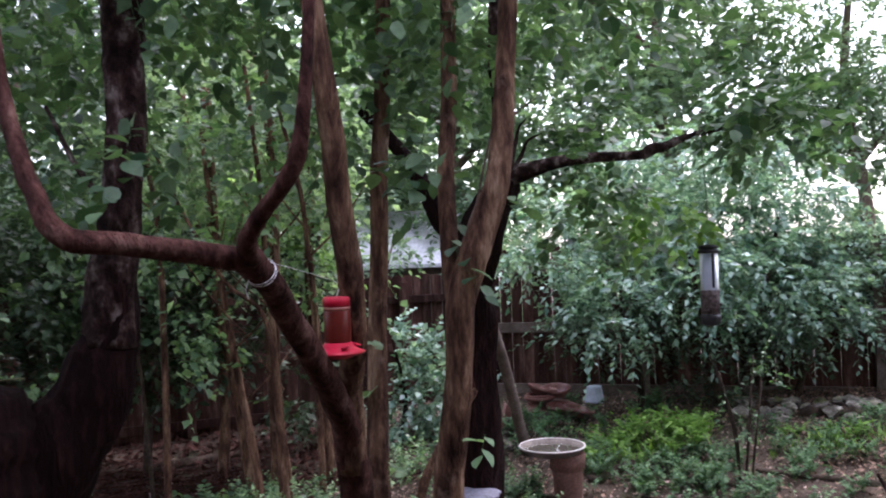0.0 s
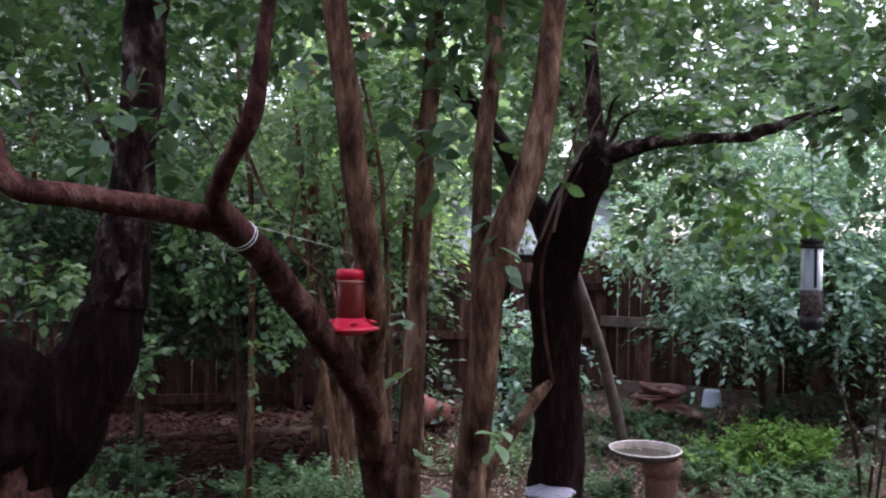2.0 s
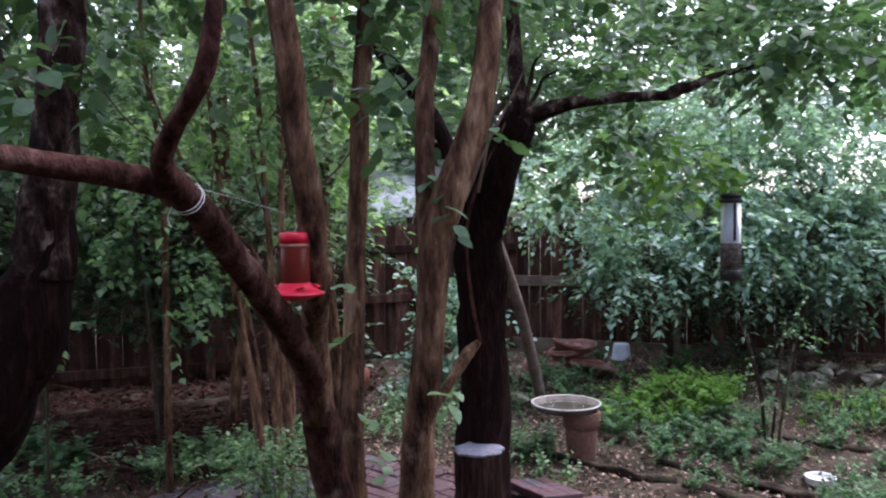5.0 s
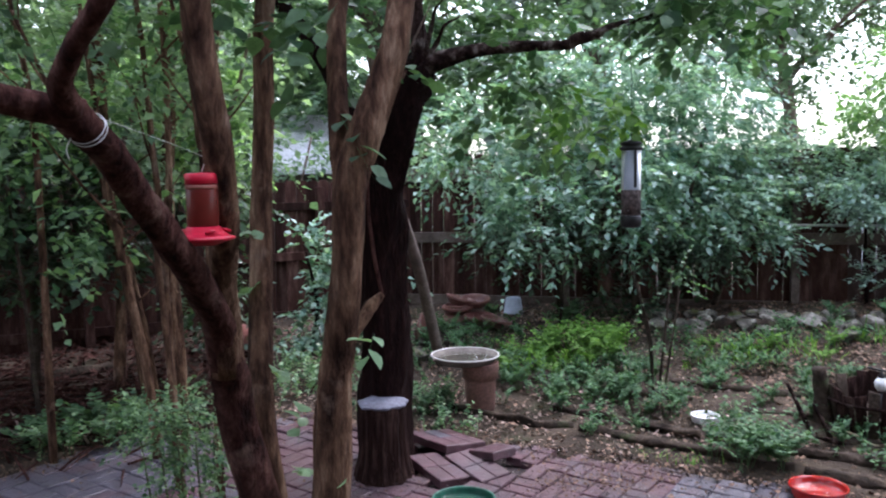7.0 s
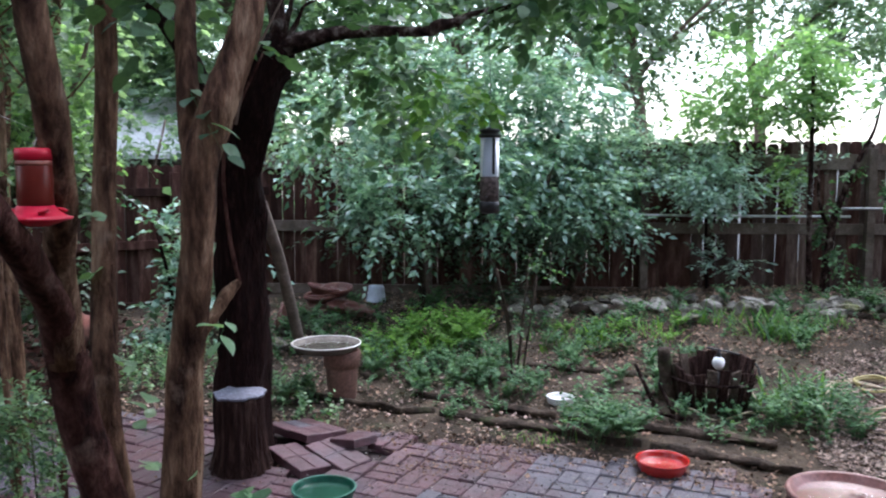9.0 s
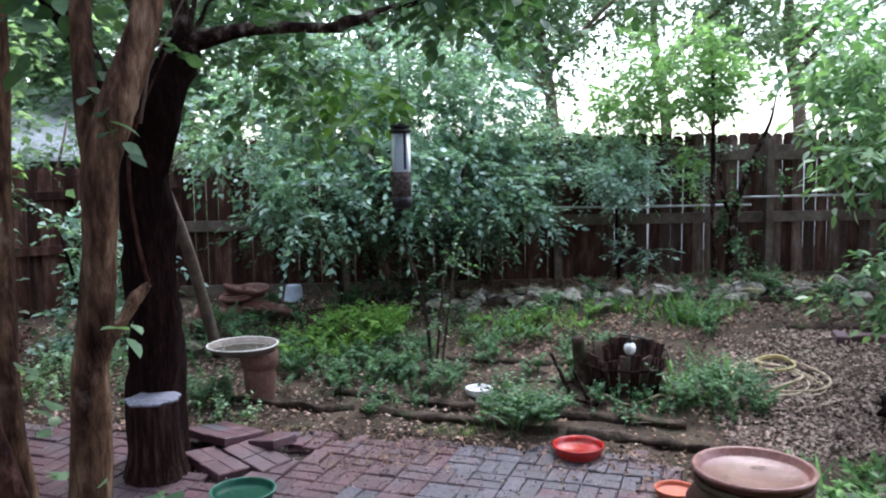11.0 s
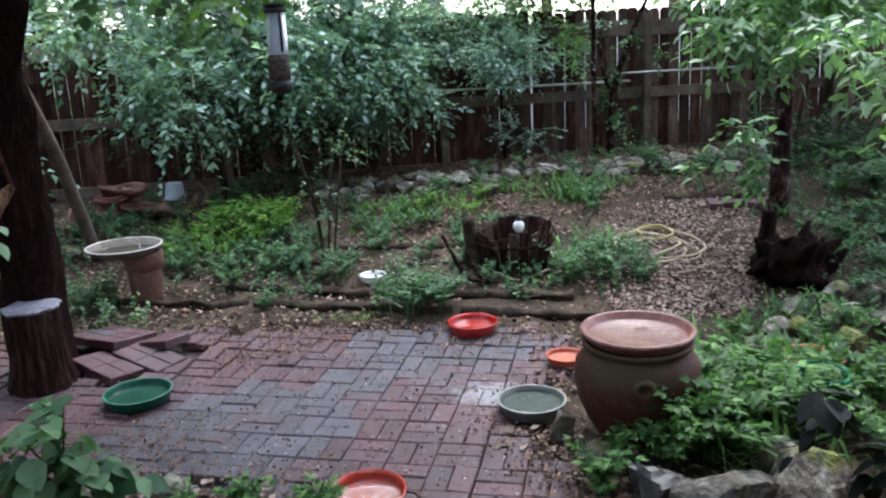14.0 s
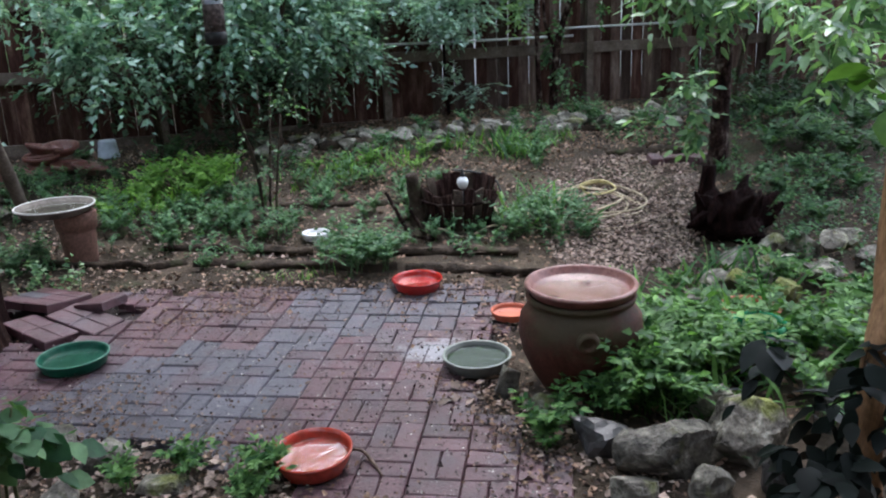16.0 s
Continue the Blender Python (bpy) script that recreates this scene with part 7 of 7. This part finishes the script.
ta, tl = r1.uniform(0, 3.14, 160), r1.uniform(0.1, 0.5, 160)
tv, tf = [], []
for x, y, a, q in zip(tx, ty, ta, tl):
    if inside(PATIO, x, y) or inside(PATIO, x + math.cos(a) * q, y + math.sin(a) * q):
        continue
    v, f = tube([(x, y, gz(x, y) + 0.015, 0.005), (x + math.cos(a) * q / 2, y + math.sin(a) * q / 2, gz(x, y) + 0.03, 0.004), (x + math.cos(a) * q, y + math.sin(a) * q, gz(x, y) + 0.02, 0.002)], 5, 2, 0.1)
    o = len(tv)
    tv += v
    tf += [tuple(i + o for i in face) for face in f]
tagged(raw("twigs", tv, tf, M_BARK_GREY, kind="stuff"), "dry fallen twigs on the ground", "twigs")

bv, bf = [], []
for k in range(300):
    x, y = (-2.3 + r1.normal() * 0.6, 6.2 + r1.normal() * 0.45) if k % 2 else (-2.9 + r1.normal() * 0.9, 7.0 + r1.normal() * 0.5)
    a, q, h = r1.uniform(0, 6.28), r1.uniform(0.25, 0.8), r1.uniform(0.02, 0.14)
    v, f = tube([(x, y, gz(x, y) + 0.02, 0.009), (x + math.cos(a) * q / 2, y + math.sin(a) * q / 2, gz(x, y) + h, 0.007), (x + math.cos(a) * q, y + math.sin(a) * q, gz(x, y) + h * 1.2, 0.003)], 5, 2, 0.1)
    o = len(bv)
    bv += v
    bf += [tuple(i + o for i in face) for face in f]
tagged(raw("brush_pile", bv, bf, M_BARK_LIMB, kind="stuff"), "heap of dry sticks by the shaded fence", "sticks")

for k in range(16):
    x, y, a, q = -2.1 + r1.normal() * 0.5, 6.1 + r1.normal() * 0.3, r1.uniform(0, 3.14), r1.uniform(0.15, 0.4)
    z = gz(x, y)
    v, f = tube([(x, y, z + 0.03, 0.009), (x + math.cos(a) * q / 2, y + math.sin(a) * q / 2, z + 0.08, 0.008), (x + math.cos(a) * q, y + math.sin(a) * q, z + 0.05 + 0.3 * q * r1.random(), 0.004)], 6, 2, 0.1, k)
    tagged(raw("stick", v, f, M_CHIPS), "pale dry stick lying in the shaded brush", "stick", "pale sticks in the brush")

# woods far behind the fences
rw = np.random.default_rng(300)
wb = []
for k in range(56):
    az, dist = radians(rw.uniform(-58, 12)), rw.uniform(15, 21)
    wb.append((math.sin(az) * dist, math.cos(az) * dist, rw.uniform(1.0, 8.5), rw.uniform(1.2, 2.2), 1.2, rw.uniform(0.8, 1.5), 75))
for k in range(10):
    az, dist = radians(rw.uniform(12, 62)), rw.uniform(15, 21)
    wb.append((math.sin(az) * dist, math.cos(az) * dist, rw.uniform(0.6, 2.0), rw.uniform(1.2, 2.2), 1.2, rw.uniform(0.5, 0.9), 30))
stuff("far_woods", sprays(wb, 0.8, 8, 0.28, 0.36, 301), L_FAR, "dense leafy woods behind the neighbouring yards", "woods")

# ---- the brick patio, last ----
patio = tagged(new("pavement"), "basket-weave patio of worn red and blue-grey bricks", "patio", kind="structure")
bed = [(x, y) for x, y in PATIO]
raw("joint_bed", [(x, y, gz(x, y) - 0.034) for x, y in bed], [tuple(range(len(bed)))], M_JOINT, patio, smooth=False)


def brick_mesh(mat):
    bm = bmesh.new()
    boxed(bm, Matrix(), 0.199, 0.098, 0.05, 0.0)
    top = [e for e in bm.edges if all(vv.co.z > 0 for vv in e.verts)]
    bmesh.ops.bevel(bm, geom=top, offset=0.005, segments=1, affect="EDGES")
    me = bpy.data.meshes.new("brick")
    bm.to_mesh(me)
    bm.free()
    me.materials.append(mat)
    return me


kinds = [brick_mesh(M_BRICK), brick_mesh(M_BRICK_BLUE)]
BU = -39.0
cu, su = math.cos(radians(BU)), math.sin(radians(BU))
rb = np.random.default_rng(5)
cells = []
LIFTED = [(0.30, 5.2), (0.36, 5.62), (0.5, 5.78), (0.80, 5.62), (1.05, 5.22), (0.96, 4.93), (0.72, 4.84), (0.5, 4.8)]
for i in range(-26, 26):
    for j in range(-26, 26):
        for k in (-1, 1):
            a, b = i * 0.203, j * 0.203
            flat = (i + j) % 2 == 0
            a2, b2 = (a, b + k * 0.0507) if flat else (a + k * 0.0507, b)
            x, y = 1.118 + a2 * cu - b2 * su, 3.652 + a2 * su + b2 * cu
            if inside(PATIO, x, y) and not inside(LIFTED, x, y):
                cells.append((x, y, flat))
near = sorted(cells, key=lambda c: math.hypot(c[0] - 1.5, c[1] - 3.4))
rest_v, rest_f, rest_b = [], [], []
for k, (x, y, flat) in enumerate(near):
    # field gathers the bluer bricks where the patio mirrors the sky
    field = math.exp(-((x - 0.95) ** 2 + (y - 3.95) ** 2) / 0.55) + math.exp(-((x - 2.3) ** 2 + (y - 4.3) ** 2) / 0.3) + math.exp(-((x + 1.5) ** 2 + (y - 5.3) ** 2) / 0.8)
    blue = 0.9 * field - 0.38 + 0.4 * noise.noise((x * 1.3 + 3, y * 1.3, 0.5)) + rb.normal() * 0.09 > 0
    heave = 0.05 * math.exp(-((x - 0.75) ** 2 + (y - 5.15) ** 2) / 0.12)
    tiltk = 3 if heave > 0.012 else 0.8
    m = pose(x, y, gz(x, y) - 0.019 + rb.normal() * 0.0025 + heave, rb.normal() * tiltk, rb.normal() * tiltk, BU + (0 if flat else 90) + rb.normal() * 1.0)
    if k < 300:
        ob = new("brick", kinds[1 if blue else 0])
        ob.parent = patio
        ob.matrix_local = m
    else:
        me = kinds[0]
        (rest_b if blue else rest_v).append(m)
for mats, mat in ((rest_v, M_BRICK), (rest_b, M_BRICK_BLUE)):
    vs, fs = [], []
    for m in mats:
        o = len(vs)
        vs += [tuple(m @ vv.co) for vv in kinds[0].vertices]
        fs += [tuple(i + o for i in p.vertices) for p in kinds[0].polygons]
    if vs:
        raw("far_bricks", vs, fs, mat, patio, smooth=False, kind="stuff")

# loose bricks lifted by the roots: slabs of pavers that still hold together
# (middle, turn, bricks along, rows, tilts, lift, grey share)
slabs = [((0.604, 5.489), -58, 2, 3, (-6, -2), 0.05, 0.6), ((0.865, 5.218), -49.5, 1, 2, (-4, -8), 0.065, 0.0), ((0.518, 5.089), -64.5, 2, 2, (-3, 4), 0.022, 0.0), ((0.752, 5.078), -62, 2, 2, (4, 5), 0.028, 0.0)]
for (x0, y0), rz, along, rows, (rx, ry), up, grey in slabs:
    slab = pose(x0, y0, gz(x0, y0) + up, 0, 0, rz) @ pose(0, 0, 0, rx, ry, 0)
    for i in range(along):
        for j in range(rows):
            tone = rb.random() < grey and j > 0
            ob = new("loose_brick", kinds[1 if tone else 0])
            ob.matrix_world = slab @ pose((i - (along - 1) / 2) * 0.207, (j - (rows - 1) / 2) * 0.1045, rb.normal() * 0.001, rb.normal() * 0.5, rb.normal() * 0.5, 0) @ Matrix.Diagonal((1.02, 1.06, 1.0, 1))
            tagged(ob, "loose grey paver lifted and tilted by roots" if tone else "loose red paver lifted and tilted by roots", "brick", "lifted pavers")
